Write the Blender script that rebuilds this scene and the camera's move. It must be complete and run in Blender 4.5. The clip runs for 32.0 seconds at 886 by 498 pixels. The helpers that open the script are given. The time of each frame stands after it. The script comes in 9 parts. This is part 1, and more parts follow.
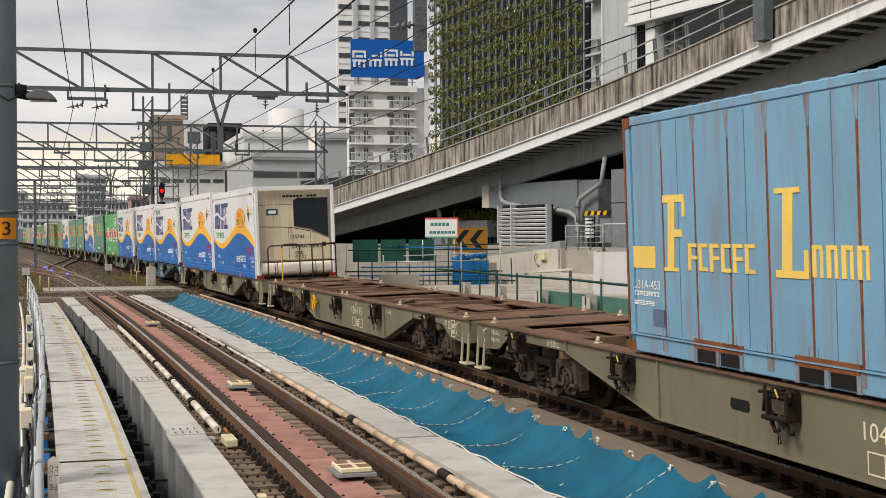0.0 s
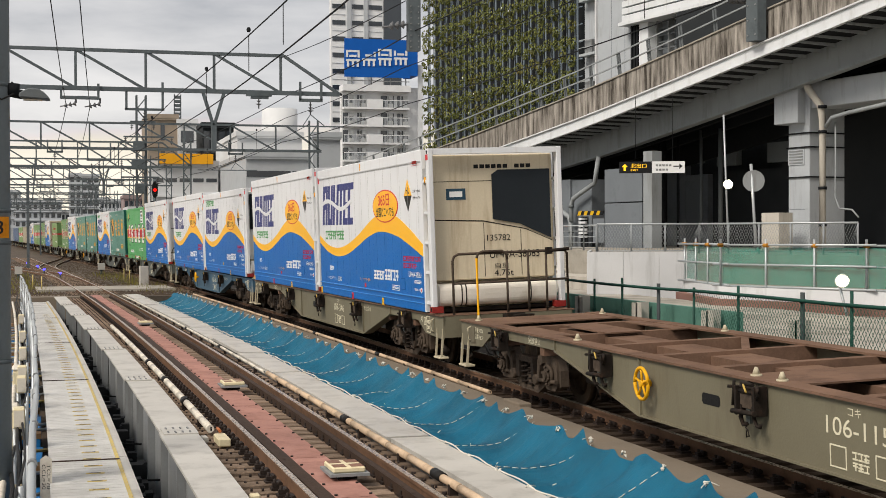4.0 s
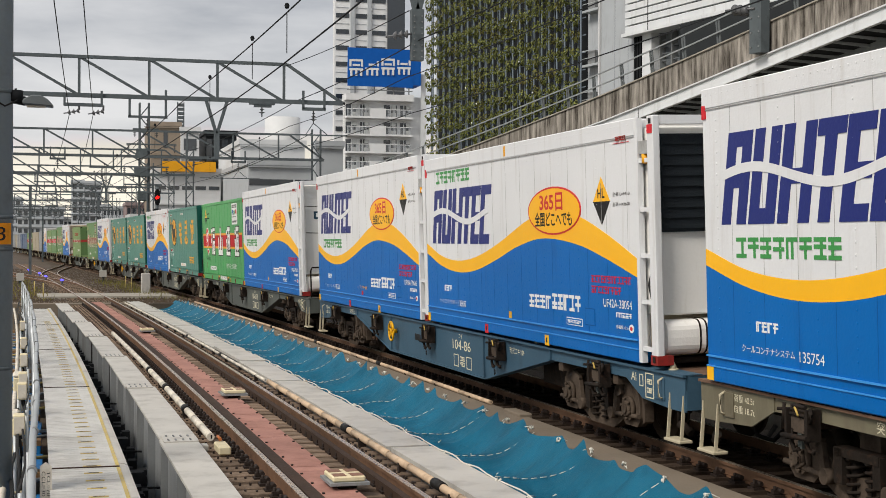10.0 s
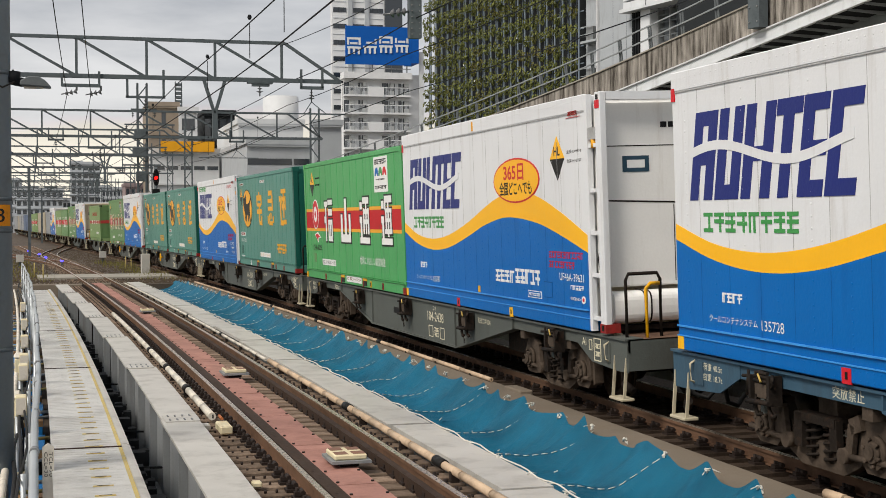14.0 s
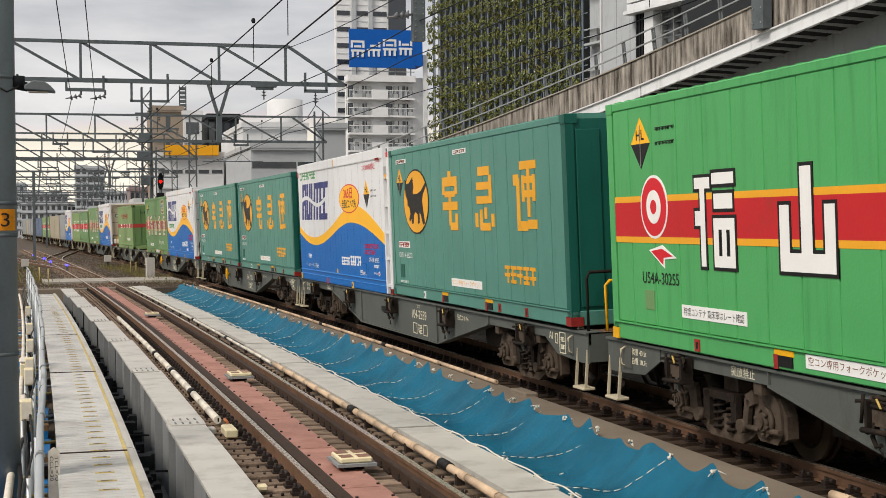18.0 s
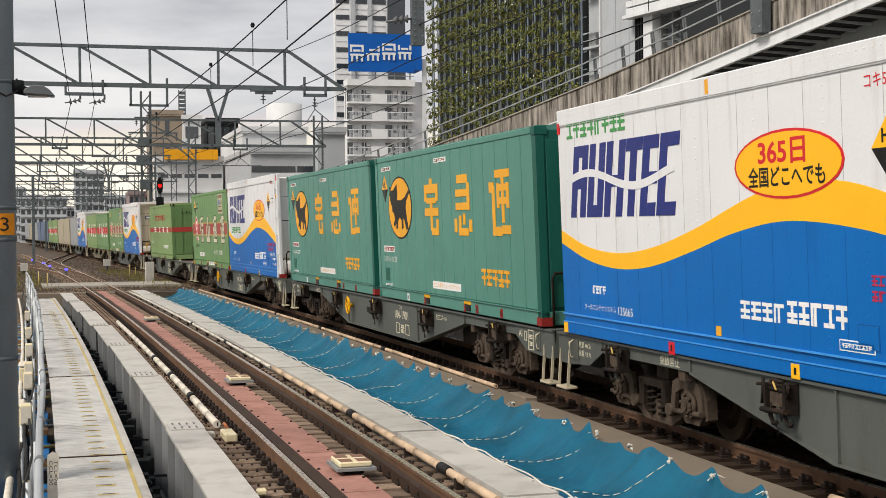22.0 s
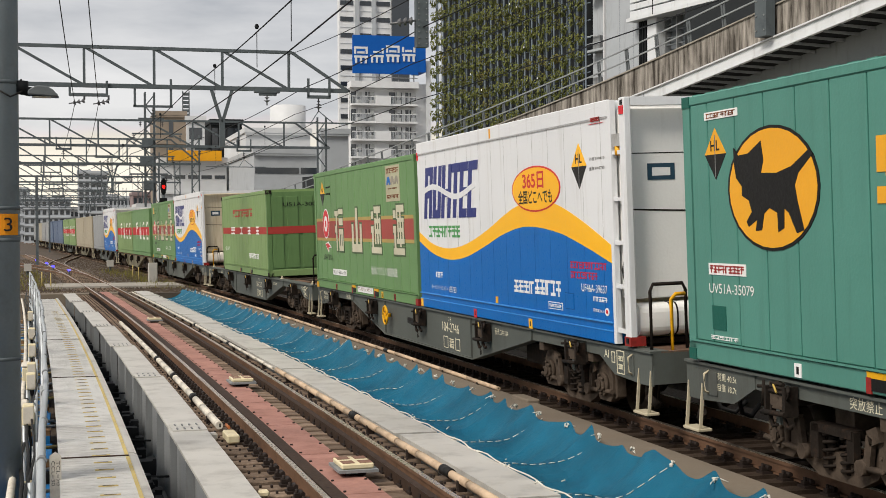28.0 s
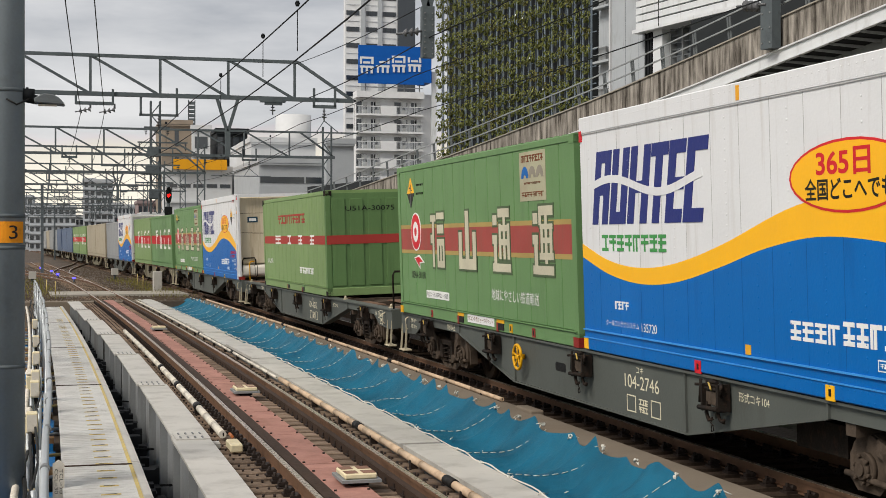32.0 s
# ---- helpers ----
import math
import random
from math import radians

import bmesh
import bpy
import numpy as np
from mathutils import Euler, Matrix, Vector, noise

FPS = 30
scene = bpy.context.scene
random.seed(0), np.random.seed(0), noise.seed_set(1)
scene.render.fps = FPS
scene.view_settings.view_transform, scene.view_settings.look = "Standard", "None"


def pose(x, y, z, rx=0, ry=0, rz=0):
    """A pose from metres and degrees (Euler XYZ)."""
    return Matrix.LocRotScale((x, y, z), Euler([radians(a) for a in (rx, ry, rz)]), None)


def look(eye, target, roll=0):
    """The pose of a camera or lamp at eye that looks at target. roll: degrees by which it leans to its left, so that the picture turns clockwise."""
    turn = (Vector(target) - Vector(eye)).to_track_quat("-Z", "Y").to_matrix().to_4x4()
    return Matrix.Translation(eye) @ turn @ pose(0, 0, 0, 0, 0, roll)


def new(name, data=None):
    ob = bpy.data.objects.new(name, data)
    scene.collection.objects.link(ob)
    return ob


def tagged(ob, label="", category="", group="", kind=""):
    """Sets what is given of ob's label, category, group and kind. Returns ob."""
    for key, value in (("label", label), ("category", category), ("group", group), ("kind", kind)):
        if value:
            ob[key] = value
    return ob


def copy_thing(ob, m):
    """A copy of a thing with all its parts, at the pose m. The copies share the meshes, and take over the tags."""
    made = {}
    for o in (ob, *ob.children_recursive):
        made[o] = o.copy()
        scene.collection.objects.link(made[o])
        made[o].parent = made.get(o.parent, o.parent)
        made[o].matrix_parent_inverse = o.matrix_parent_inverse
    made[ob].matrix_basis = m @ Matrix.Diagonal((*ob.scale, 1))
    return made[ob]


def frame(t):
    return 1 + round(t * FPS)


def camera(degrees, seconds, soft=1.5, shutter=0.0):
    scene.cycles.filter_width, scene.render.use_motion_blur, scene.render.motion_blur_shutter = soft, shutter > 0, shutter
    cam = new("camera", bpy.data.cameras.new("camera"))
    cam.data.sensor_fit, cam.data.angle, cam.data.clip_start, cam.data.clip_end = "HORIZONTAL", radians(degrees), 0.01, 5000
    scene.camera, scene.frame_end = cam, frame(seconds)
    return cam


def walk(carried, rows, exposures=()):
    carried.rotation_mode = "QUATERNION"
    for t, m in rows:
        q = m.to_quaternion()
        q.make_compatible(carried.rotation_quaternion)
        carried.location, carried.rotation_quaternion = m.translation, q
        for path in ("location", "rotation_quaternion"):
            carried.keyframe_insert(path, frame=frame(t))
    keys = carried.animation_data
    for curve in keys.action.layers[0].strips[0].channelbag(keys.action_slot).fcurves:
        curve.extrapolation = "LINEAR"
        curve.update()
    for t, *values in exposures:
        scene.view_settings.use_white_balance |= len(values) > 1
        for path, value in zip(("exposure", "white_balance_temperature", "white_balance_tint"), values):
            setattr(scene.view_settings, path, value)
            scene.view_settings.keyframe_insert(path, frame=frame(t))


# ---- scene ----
EYE = (0.0, 0.0, 2.42)


def aim(yaw, pitch, roll):
    """The hand-held camera's pose: it stands still on the platform and only turns a little."""
    a, b = radians(yaw), radians(pitch)
    way = Vector((math.sin(a) * math.cos(b), math.cos(a) * math.cos(b), math.sin(b)))
    return look(EYE, Vector(EYE) + 10 * way, roll)


cam = camera(35.67, 32.0, soft=0.5)
walk(cam, [
    (0, aim(15.28, -0.66, -0.27)), (0.5, aim(15.33, -0.60, -0.40)), (1, aim(15.34, -0.61, -0.44)), (1.5, aim(15.33, -0.60, -0.38)), 
    (2, aim(15.33, -0.65, -0.33)), (2.5, aim(15.43, -0.73, -0.29)), (3, aim(15.50, -0.71, -0.23)), (3.5, aim(15.53, -0.64, -0.19)), 
    (5.5, aim(15.60, -0.85, -0.14)), (6, aim(15.57, -0.77, -0.17)), (6.5, aim(15.57, -0.77, -0.13)), (7, aim(15.61, -0.90, 0.00)), 
    (7.5, aim(15.64, -0.98, 0.11)), (8, aim(15.59, -0.87, 0.15)), (8.5, aim(15.54, -0.67, 0.20)), (9, aim(15.50, -0.53, 0.20)), 
    (9.5, aim(15.50, -0.42, 0.20)), (10, aim(15.48, -0.27, 0.26)), (10.5, aim(15.41, -0.12, 0.13)), (11, aim(15.47, -0.13, -0.04)), 
    (11.5, aim(15.53, -0.40, -0.21)), (12, aim(15.56, -0.69, -0.21)), (12.5, aim(15.58, -0.90, -0.16)), (13, aim(15.60, -1.05, -0.16)), 
    (13.5, aim(15.55, -1.11, -0.19)), (14, aim(15.50, -1.19, -0.23)), (14.5, aim(15.52, -1.21, -0.27)), (16.5, aim(15.42, -1.19, -0.47)), 
    (17, aim(15.35, -1.15, -0.56)), (17.5, aim(15.31, -1.08, -0.47)), (18, aim(15.31, -1.08, -0.47)), (18.5, aim(15.34, -1.11, -0.47)), 
    (19, aim(15.40, -1.10, -0.45)), (19.5, aim(15.42, -0.98, -0.36)), (20, aim(15.38, -0.90, -0.33)), (20.5, aim(15.35, -0.75, -0.37)), 
    (21, aim(15.33, -0.69, -0.45)), (21.5, aim(15.34, -0.83, -0.50)), (22, aim(15.34, -0.91, -0.50)), (22.5, aim(15.22, -0.99, -0.59)), 
    (23, aim(15.18, -1.12, -0.58)), (23.5, aim(15.24, -1.18, -0.53)), (24, aim(15.27, -1.18, -0.43)), (24.5, aim(15.26, -1.17, -0.38)), 
    (25, aim(15.25, -1.16, -0.27)), (25.5, aim(15.21, -1.15, -0.29)), (27.5, aim(15.24, -0.92, -0.20)), (28, aim(15.21, -0.82, -0.26)), 
    (28.5, aim(15.08, -0.75, -0.26)), (29, aim(14.96, -0.67, -0.15)), (29.5, aim(14.91, -0.58, -0.10)), (30, aim(14.97, -0.50, -0.06)), 
    (30.5, aim(14.98, -0.49, -0.05)), (31, aim(15.00, -0.54, -0.06)), (31.5, aim(15.05, -0.47, 0.03)), (32, aim(15.02, -0.39, 0.09)),
], exposures=((0.0, 0.26, 6750, 12), (2.5, 0.32, 6750, 12), (7.0, 0.18, 6580, 11), (14.0, 0.18, 6550, 11), (18.0, 0.27, 6680, 12), (24.0, 0.34, 6680, 12), (29.0, 0.22, 6580, 11), (32.0, 0.18, 6550, 11)))

# world and light: overcast afternoon, brightest low over the far end of the line
world = bpy.data.worlds.new("overcast_sky")
scene.world = world
world.use_nodes = True
wn, wl = world.node_tree.nodes, world.node_tree.links
wn.clear()
w_out = wn.new("ShaderNodeOutputWorld")
w_bg = wn.new("ShaderNodeBackground")
w_sky = wn.new("ShaderNodeTexSky")
w_sky.sky_type = "NISHITA"
w_sky.sun_disc = False
w_sky.sun_elevation, w_sky.sun_rotation = radians(46), radians(-118)
w_tc = wn.new("ShaderNodeTexCoord")
w_map = wn.new("ShaderNodeMapping")
w_map.inputs["Scale"].default_value = (2.2, 2.2, 9.0)
w_noise = wn.new("ShaderNodeTexNoise")
w_noise.inputs["Scale"].default_value, w_noise.inputs["Detail"].default_value, w_noise.inputs["Roughness"].default_value = 1.6, 7, 0.55
w_ramp = wn.new("ShaderNodeValToRGB")
w_ramp.color_ramp.elements[0].position, w_ramp.color_ramp.elements[0].color = 0.38, (3.9, 4.05, 4.3, 1)
w_ramp.color_ramp.elements[1].position, w_ramp.color_ramp.elements[1].color = 0.64, (7.1, 7.1, 7.1, 1)
w_sep = wn.new("ShaderNodeSeparateXYZ")
w_hor = wn.new("ShaderNodeValToRGB")
w_hor.color_ramp.elements[0].position, w_hor.color_ramp.elements[0].color = 0.045, (9.6, 9.0, 7.7, 1)
w_hor.color_ramp.elements[1].position, w_hor.color_ramp.elements[1].color = 0.13, (0, 0, 0, 1)
w_max = wn.new("ShaderNodeMix")
w_max.data_type, w_max.blend_type = "RGBA", "LIGHTEN"
w_max.inputs["Factor"].default_value = 1.0
w_mix = wn.new("ShaderNodeMix")
w_mix.data_type = "RGBA"
w_mix.inputs["Factor"].default_value = 0.9
wl.new(w_tc.outputs["Generated"], w_map.inputs["Vector"])
wl.new(w_map.outputs["Vector"], w_noise.inputs["Vector"])
wl.new(w_noise.outputs["Fac"], w_ramp.inputs["Fac"])
wl.new(w_tc.outputs["Generated"], w_sep.inputs["Vector"])
wl.new(w_sep.outputs["Z"], w_hor.inputs["Fac"])
wl.new(w_ramp.outputs["Color"], w_max.inputs["A"])
wl.new(w_hor.outputs["Color"], w_max.inputs["B"])
wl.new(w_sky.outputs["Color"], w_mix.inputs["A"])
wl.new(w_max.outputs["Result"], w_mix.inputs["B"])
wl.new(w_mix.outputs["Result"], w_bg.inputs["Color"])
w_bg.inputs["Strength"].default_value = 0.1
wl.new(w_bg.outputs["Background"], w_out.inputs["Surface"])
sun = new("sun", bpy.data.lights.new("sun", "SUN"))
sun.data.energy, sun.data.angle, sun.data.color = 3.0, radians(22), (1.0, 0.94, 0.85)
sun.matrix_basis = look((-50, -27, 58), (0, 0, 0))


# materials
def lin(code):
    """Linear colour of an sRGB hex code."""
    v = [int(code[i:i + 2], 16) / 255 for i in (0, 2, 4)]
    return [c / 12.92 if c <= 0.04045 else ((c + 0.055) / 1.055) ** 2.4 for c in v]


MATS = {}


def mat(name, color, rough=0.6, metal=0.0, vary=0.12, scale=1.2, fine=30.0, bump=0.1, spec=0.18,
        dirt=None, dirt_amount=0.0, dirt_scale=2.0, streak=0.0, rand=0.0, alpha=1.0, hard=0.0, island=0.0):
    """Procedural surface: broad and fine tone variation, fine relief, and stains in a second colour."""
    if name in MATS:
        return MATS[name]
    col = lin(color) if isinstance(color, str) else list(color)
    m = bpy.data.materials.new(name)
    m.use_nodes = True
    n, l = m.node_tree.nodes, m.node_tree.links
    b = n["Principled BSDF"]
    b.inputs["Roughness"].default_value, b.inputs["Metallic"].default_value = rough, metal
    b.inputs["Specular IOR Level"].default_value = spec
    tc = n.new("ShaderNodeTexCoord")
    big, small = n.new("ShaderNodeTexNoise"), n.new("ShaderNodeTexNoise")
    big.inputs["Scale"].default_value, big.inputs["Detail"].default_value = scale, 4
    small.inputs["Scale"].default_value, small.inputs["Detail"].default_value = fine, 3
    for t in (big, small):
        l.new(tc.outputs["Object"], t.inputs["Vector"])
    add = n.new("ShaderNodeMath")
    add.operation = "MULTIPLY_ADD"
    add.inputs[1].default_value = 0.45
    l.new(small.outputs["Fac"], add.inputs[0])
    l.new(big.outputs["Fac"], add.inputs[2])
    rng = n.new("ShaderNodeMapRange")
    rng.inputs["From Min"].default_value, rng.inputs["From Max"].default_value = 0.4, 1.05
    rng.inputs["To Min"].default_value, rng.inputs["To Max"].default_value = 1 - vary, 1 + vary
    l.new(add.outputs[0], rng.inputs["Value"])
    tone = rng.outputs["Result"]
    if rand:
        info = n.new("ShaderNodeObjectInfo")
        r2 = n.new("ShaderNodeMapRange")
        r2.inputs["To Min"].default_value, r2.inputs["To Max"].default_value = 1 - rand, 1 + rand
        l.new(info.outputs["Random"], r2.inputs["Value"])
        mul = n.new("ShaderNodeMath")
        mul.operation = "MULTIPLY"
        l.new(tone, mul.inputs[0])
        l.new(r2.outputs["Result"], mul.inputs[1])
        tone = mul.outputs[0]
    if island:
        geo = n.new("ShaderNodeNewGeometry")
        r3 = n.new("ShaderNodeMapRange")
        r3.inputs["To Min"].default_value, r3.inputs["To Max"].default_value = 1 - island, 1 + island
        l.new(geo.outputs["Random Per Island"], r3.inputs["Value"])
        mul = n.new("ShaderNodeMath")
        mul.operation = "MULTIPLY"
        l.new(tone, mul.inputs[0])
        l.new(r3.outputs["Result"], mul.inputs[1])
        tone = mul.outputs[0]
    sc = n.new("ShaderNodeVectorMath")
    sc.operation = "SCALE"
    sc.inputs[0].default_value = col
    l.new(tone, sc.inputs["Scale"])
    out = sc.outputs["Vector"]
    if dirt:
        dn = n.new("ShaderNodeTexNoise")
        dn.inputs["Scale"].default_value, dn.inputs["Detail"].default_value, dn.inputs["Roughness"].default_value = dirt_scale, 6, 0.65
        if streak:
            mp = n.new("ShaderNodeMapping")
            mp.inputs["Scale"].default_value = (streak, streak, 0.35)
            l.new(tc.outputs["Object"], mp.inputs["Vector"])
            l.new(mp.outputs["Vector"], dn.inputs["Vector"])
        else:
            l.new(tc.outputs["Object"], dn.inputs["Vector"])
        dr = n.new("ShaderNodeMapRange")
        dr.inputs["From Min"].default_value, dr.inputs["From Max"].default_value = 0.62 - 0.25 * dirt_amount, 0.75
        dr.inputs["To Max"].default_value = min(1, 0.35 + dirt_amount * 0.6)
        if hard:
            dr.inputs["From Min"].default_value, dr.inputs["From Max"].default_value = 0.5 - hard, 0.5 + hard
        l.new(dn.outputs["Fac"], dr.inputs["Value"])
        mx = n.new("ShaderNodeMix")
        mx.data_type = "RGBA"
        l.new(dr.outputs["Result"], mx.inputs["Factor"])
        l.new(out, mx.inputs["A"])
        mx.inputs["B"].default_value = (*lin(dirt), 1)
        out = mx.outputs["Result"]
    l.new(out, b.inputs["Base Color"])
    rr = n.new("ShaderNodeMapRange")
    rr.inputs["To Min"].default_value, rr.inputs["To Max"].default_value = max(0.03, rough - 0.12), min(1, rough + 0.12)
    l.new(small.outputs["Fac"], rr.inputs["Value"])
    l.new(rr.outputs["Result"], b.inputs["Roughness"])
    if bump:
        bp = n.new("ShaderNodeBump")
        bp.inputs["Strength"].default_value, bp.inputs["Distance"].default_value = bump, 0.02
        l.new(small.outputs["Fac"], bp.inputs["Height"])
        l.new(bp.outputs["Normal"], b.inputs["Normal"])
    if alpha < 1:
        b.inputs["Alpha"].default_value = alpha
    MATS[name] = m
    return m


def glow(name, color, strength):
    """A glowing face: of a lamp, a signal or the direction sign's yellow marks."""
    if name not in MATS:
        m = bpy.data.materials.new(name)
        m.use_nodes = True
        b = m.node_tree.nodes["Principled BSDF"]
        b.inputs["Base Color"].default_value = (*lin(color), 1)
        b.inputs["Emission Color"].default_value = (*lin(color), 1)
        b.inputs["Emission Strength"].default_value = strength
        MATS[name] = m
    return MATS[name]


def glass(name, color="30363c", rough=0.08):
    """Dark window glass that mirrors the sky."""
    return mat(name, color, rough=rough, vary=0.05, bump=0.0, spec=0.8)


# mesh helpers
def box(bm, x0, x1, y0, y1, z0, z1):
    v = [bm.verts.new((x, y, z)) for z in (z0, z1) for y in (y0, y1) for x in (x0, x1)]
    for f in ((0, 2, 3, 1), (4, 5, 7, 6), (0, 1, 5, 4), (1, 3, 7, 5), (3, 2, 6, 7), (2, 0, 4, 6)):
        bm.faces.new([v[i] for i in f])
    return v


def rod(bm, a, b, r, n=8, r2=None):
    """A round bar from a to b."""
    a, b = Vector(a), Vector(b)
    q = (b - a).to_track_quat("Z", "Y")
    rings = []
    for p, rad in ((a, r), (b, r if r2 is None else r2)):
        rings.append([bm.verts.new(p + q @ Vector((rad * math.cos(2 * math.pi * i / n), rad * math.sin(2 * math.pi * i / n), 0))) for i in range(n)])
    for i in range(n):
        f = bm.faces.new((rings[0][i], rings[0][(i + 1) % n], rings[1][(i + 1) % n], rings[1][i]))
        f.smooth = True
    bm.faces.new(rings[0][::-1])
    bm.faces.new(rings[1])


def pipe(bm, points, r, n=8):
    """A round tube swept along a line of points."""
    pts = [Vector(p) for p in points]
    last = None
    for i, p in enumerate(pts):
        d = (pts[min(i + 1, len(pts) - 1)] - pts[max(i - 1, 0)]).normalized()
        side = d.cross(Vector((0, 0, 1)))
        side = side.normalized() if side.length > 1e-4 else Vector((1, 0, 0))
        up = side.cross(d).normalized()
        circle = [bm.verts.new(p + r * (side * math.cos(2 * math.pi * k / n) + up * math.sin(2 * math.pi * k / n))) for k in range(n)]
        if last:
            for k in range(n):
                bm.faces.new((last[k], last[(k + 1) % n], circle[(k + 1) % n], circle[k])).smooth = True
        else:
            bm.faces.new(circle[::-1])
        last = circle
    bm.faces.new(last)


def beam(bm, a, b, w, hgt, up=(0, 0, 1)):
    """A rectangular bar from a to b, w wide and hgt high."""
    a, b, up = Vector(a), Vector(b), Vector(up)
    d = (b - a).normalized()
    side = d.cross(up).normalized() * (w / 2)
    top = side.cross(d).normalized() * (hgt / 2)
    v = [bm.verts.new(p + s * side + t * top) for p in (a, b) for s, t in ((-1, -1), (1, -1), (1, 1), (-1, 1))]
    for f in ((3, 2, 1, 0), (4, 5, 6, 7), (0, 1, 5, 4), (1, 2, 6, 5), (2, 3, 7, 6), (3, 0, 4, 7)):
        bm.faces.new([v[i] for i in f])


def slab(bm, outline, axis, lo, hi):
    """A flat plate: an outline of 2D points, made thick along an axis ('x', 'y' or 'z')."""
    def put(p, d):
        return {"x": (d, p[0], p[1]), "y": (p[0], d, p[1]), "z": (p[0], p[1], d)}[axis]
    a = [bm.verts.new(put(p, lo)) for p in outline]
    b = [bm.verts.new(put(p, hi)) for p in outline]
    k = len(outline)
    bm.faces.new(a)
    bm.faces.new(b[::-1])
    for i in range(k):
        bm.faces.new((a[i], b[i], b[(i + 1) % k], a[(i + 1) % k]))


def mesh(bm, name, material, smooth=False):
    bmesh.ops.recalc_face_normals(bm, faces=bm.faces)
    me = bpy.data.meshes.new(name)
    bm.to_mesh(me)
    bm.free()
    me.materials.append(material)
    if smooth:
        me.shade_smooth()
    return me


def part(name, bm, material, parent, label="", bevel=0.0):
    """Links a bmesh as one mesh object under a thing or a part."""
    if bevel:
        bmesh.ops.bevel(bm, geom=bm.edges[:], offset=bevel, segments=1, affect="EDGES", profile=0.5)
    ob = new(name, mesh(bm, name, material))
    ob.parent = parent
    return tagged(ob, label)


def solid(name, bm, material, label="", category="", group="", kind="", at=None):
    """Links a bmesh as one top-level thing."""
    ob = new(name, mesh(bm, name, material))
    if at is not None:
        ob.matrix_basis = at
    return tagged(ob, label, category, group, kind)


def empty(name, label="", category="", group="", kind="", at=None):
    ob = new(name)
    ob.empty_display_size = 0.2
    if at is not None:
        ob.matrix_basis = at
    return tagged(ob, label, category, group, kind)


def B():
    return bmesh.new()


# letters: outlines of the built-in font, made once
WORDS = ("365日", "全国どこへでも", "HL", "全長 L=9410", "全高 H=2750", "全高 H=2600", "コキ50000積載禁止", "積載量16.5t", "クールコンテナシステム", "トップリフター専用", "自重", "4.75t", "自重 4.21t", "地球にやさしい鉄道輸送",
         "特認コンテナ 高床車はレート確認", "空コン専用フォークポケット", "U51A-30075", "U31A-453", "コキ", "突放禁止", "荷重 40.5t", "自重 18.7t",
         "AI", "形式コキ104", "形式コキ106", "形式コキ107", "3", "TCL=70", "CCL=30", "北出口", "EXIT",
         "104-2681", "106-115", "107-346", "104-86", "104-2438", "104-2559", "104-1901", "104-2746", "104-1212",
         "135782", "135754", "135697", "135728", "135797", "135665", "135720", "135613", "135604",
         "UF44A-38063", "UF46A-39671", "UF42A-38054", "UF46A-39645", "UF46A-39621", "UF45A-39503", "UF46A-39637", "UF42A-38011", "UF42A-38004",
         "U54A-30255", "U54A-30118", "U54A-30091", "UV51A-35203", "UV51A-35128", "UV51A-35079")
RAW, TEXTS = {}, {}
made = []
for word in WORDS:
    cu = bpy.data.curves.new("letters", "FONT")
    cu.body = word
    cu.offset = 0.022 if word in ("365日", "全国どこへでも", "HL") else 0.0
    made.append((word, new("letters", cu)))
graph = bpy.context.evaluated_depsgraph_get()
graph.update()
for word, ob in made:
    me = bpy.data.meshes.new_from_object(ob.evaluated_get(graph))
    RAW[word] = ([v.co.copy() for v in me.vertices], [tuple(f.vertices) for f in me.polygons])
    bpy.data.meshes.remove(me)
for word, ob in made:
    bpy.data.objects.remove(ob)


def text_mesh(body, w, hgt, material):
    """Letters as a flat mesh, w x hgt metres, lying in the yz plane and read from the -x side; its origin is the upper left corner."""
    key = (body, round(w, 3), round(hgt, 3), material.name)
    if key not in TEXTS:
        verts, faces = RAW[body]
        xs, ys = [v.x for v in verts], [v.y for v in verts]
        x0, x1, y0, y1 = min(xs), max(xs), min(ys), max(ys)
        me = bpy.data.meshes.new("letters")
        me.from_pydata([(0, -(v.x - x0) / (x1 - x0) * w, (v.y - y1) / (y1 - y0) * hgt) for v in verts], [], faces)
        me.materials.append(material)
        TEXTS[key] = me
    return TEXTS[key]


# the line: the freight track bends gently to the left, then runs straight
def track_x(y, off=0.0):
    """Centre line of the freight track, or a line off metres to its right."""
    yc = 123.6
    if y < yc:
        x = 7.804 - 4.951e-4 * y * y + 1.3347e-6 * y ** 3
    else:
        x = 7.804 - 4.951e-4 * yc * yc + 1.3347e-6 * yc ** 3 - 0.0612 * (y - yc)
    return x + off


def track_slope(y):
    y = min(y, 123.6)
    return -2 * 4.951e-4 * y + 3 * 1.3347e-6 * y * y


def on_line(y, off=0.0, z=0.0):
    """Pose on the line at y, with its local y axis along the track."""
    return pose(track_x(y, off), y, z, 0, 0, math.degrees(-math.atan(track_slope(y))))


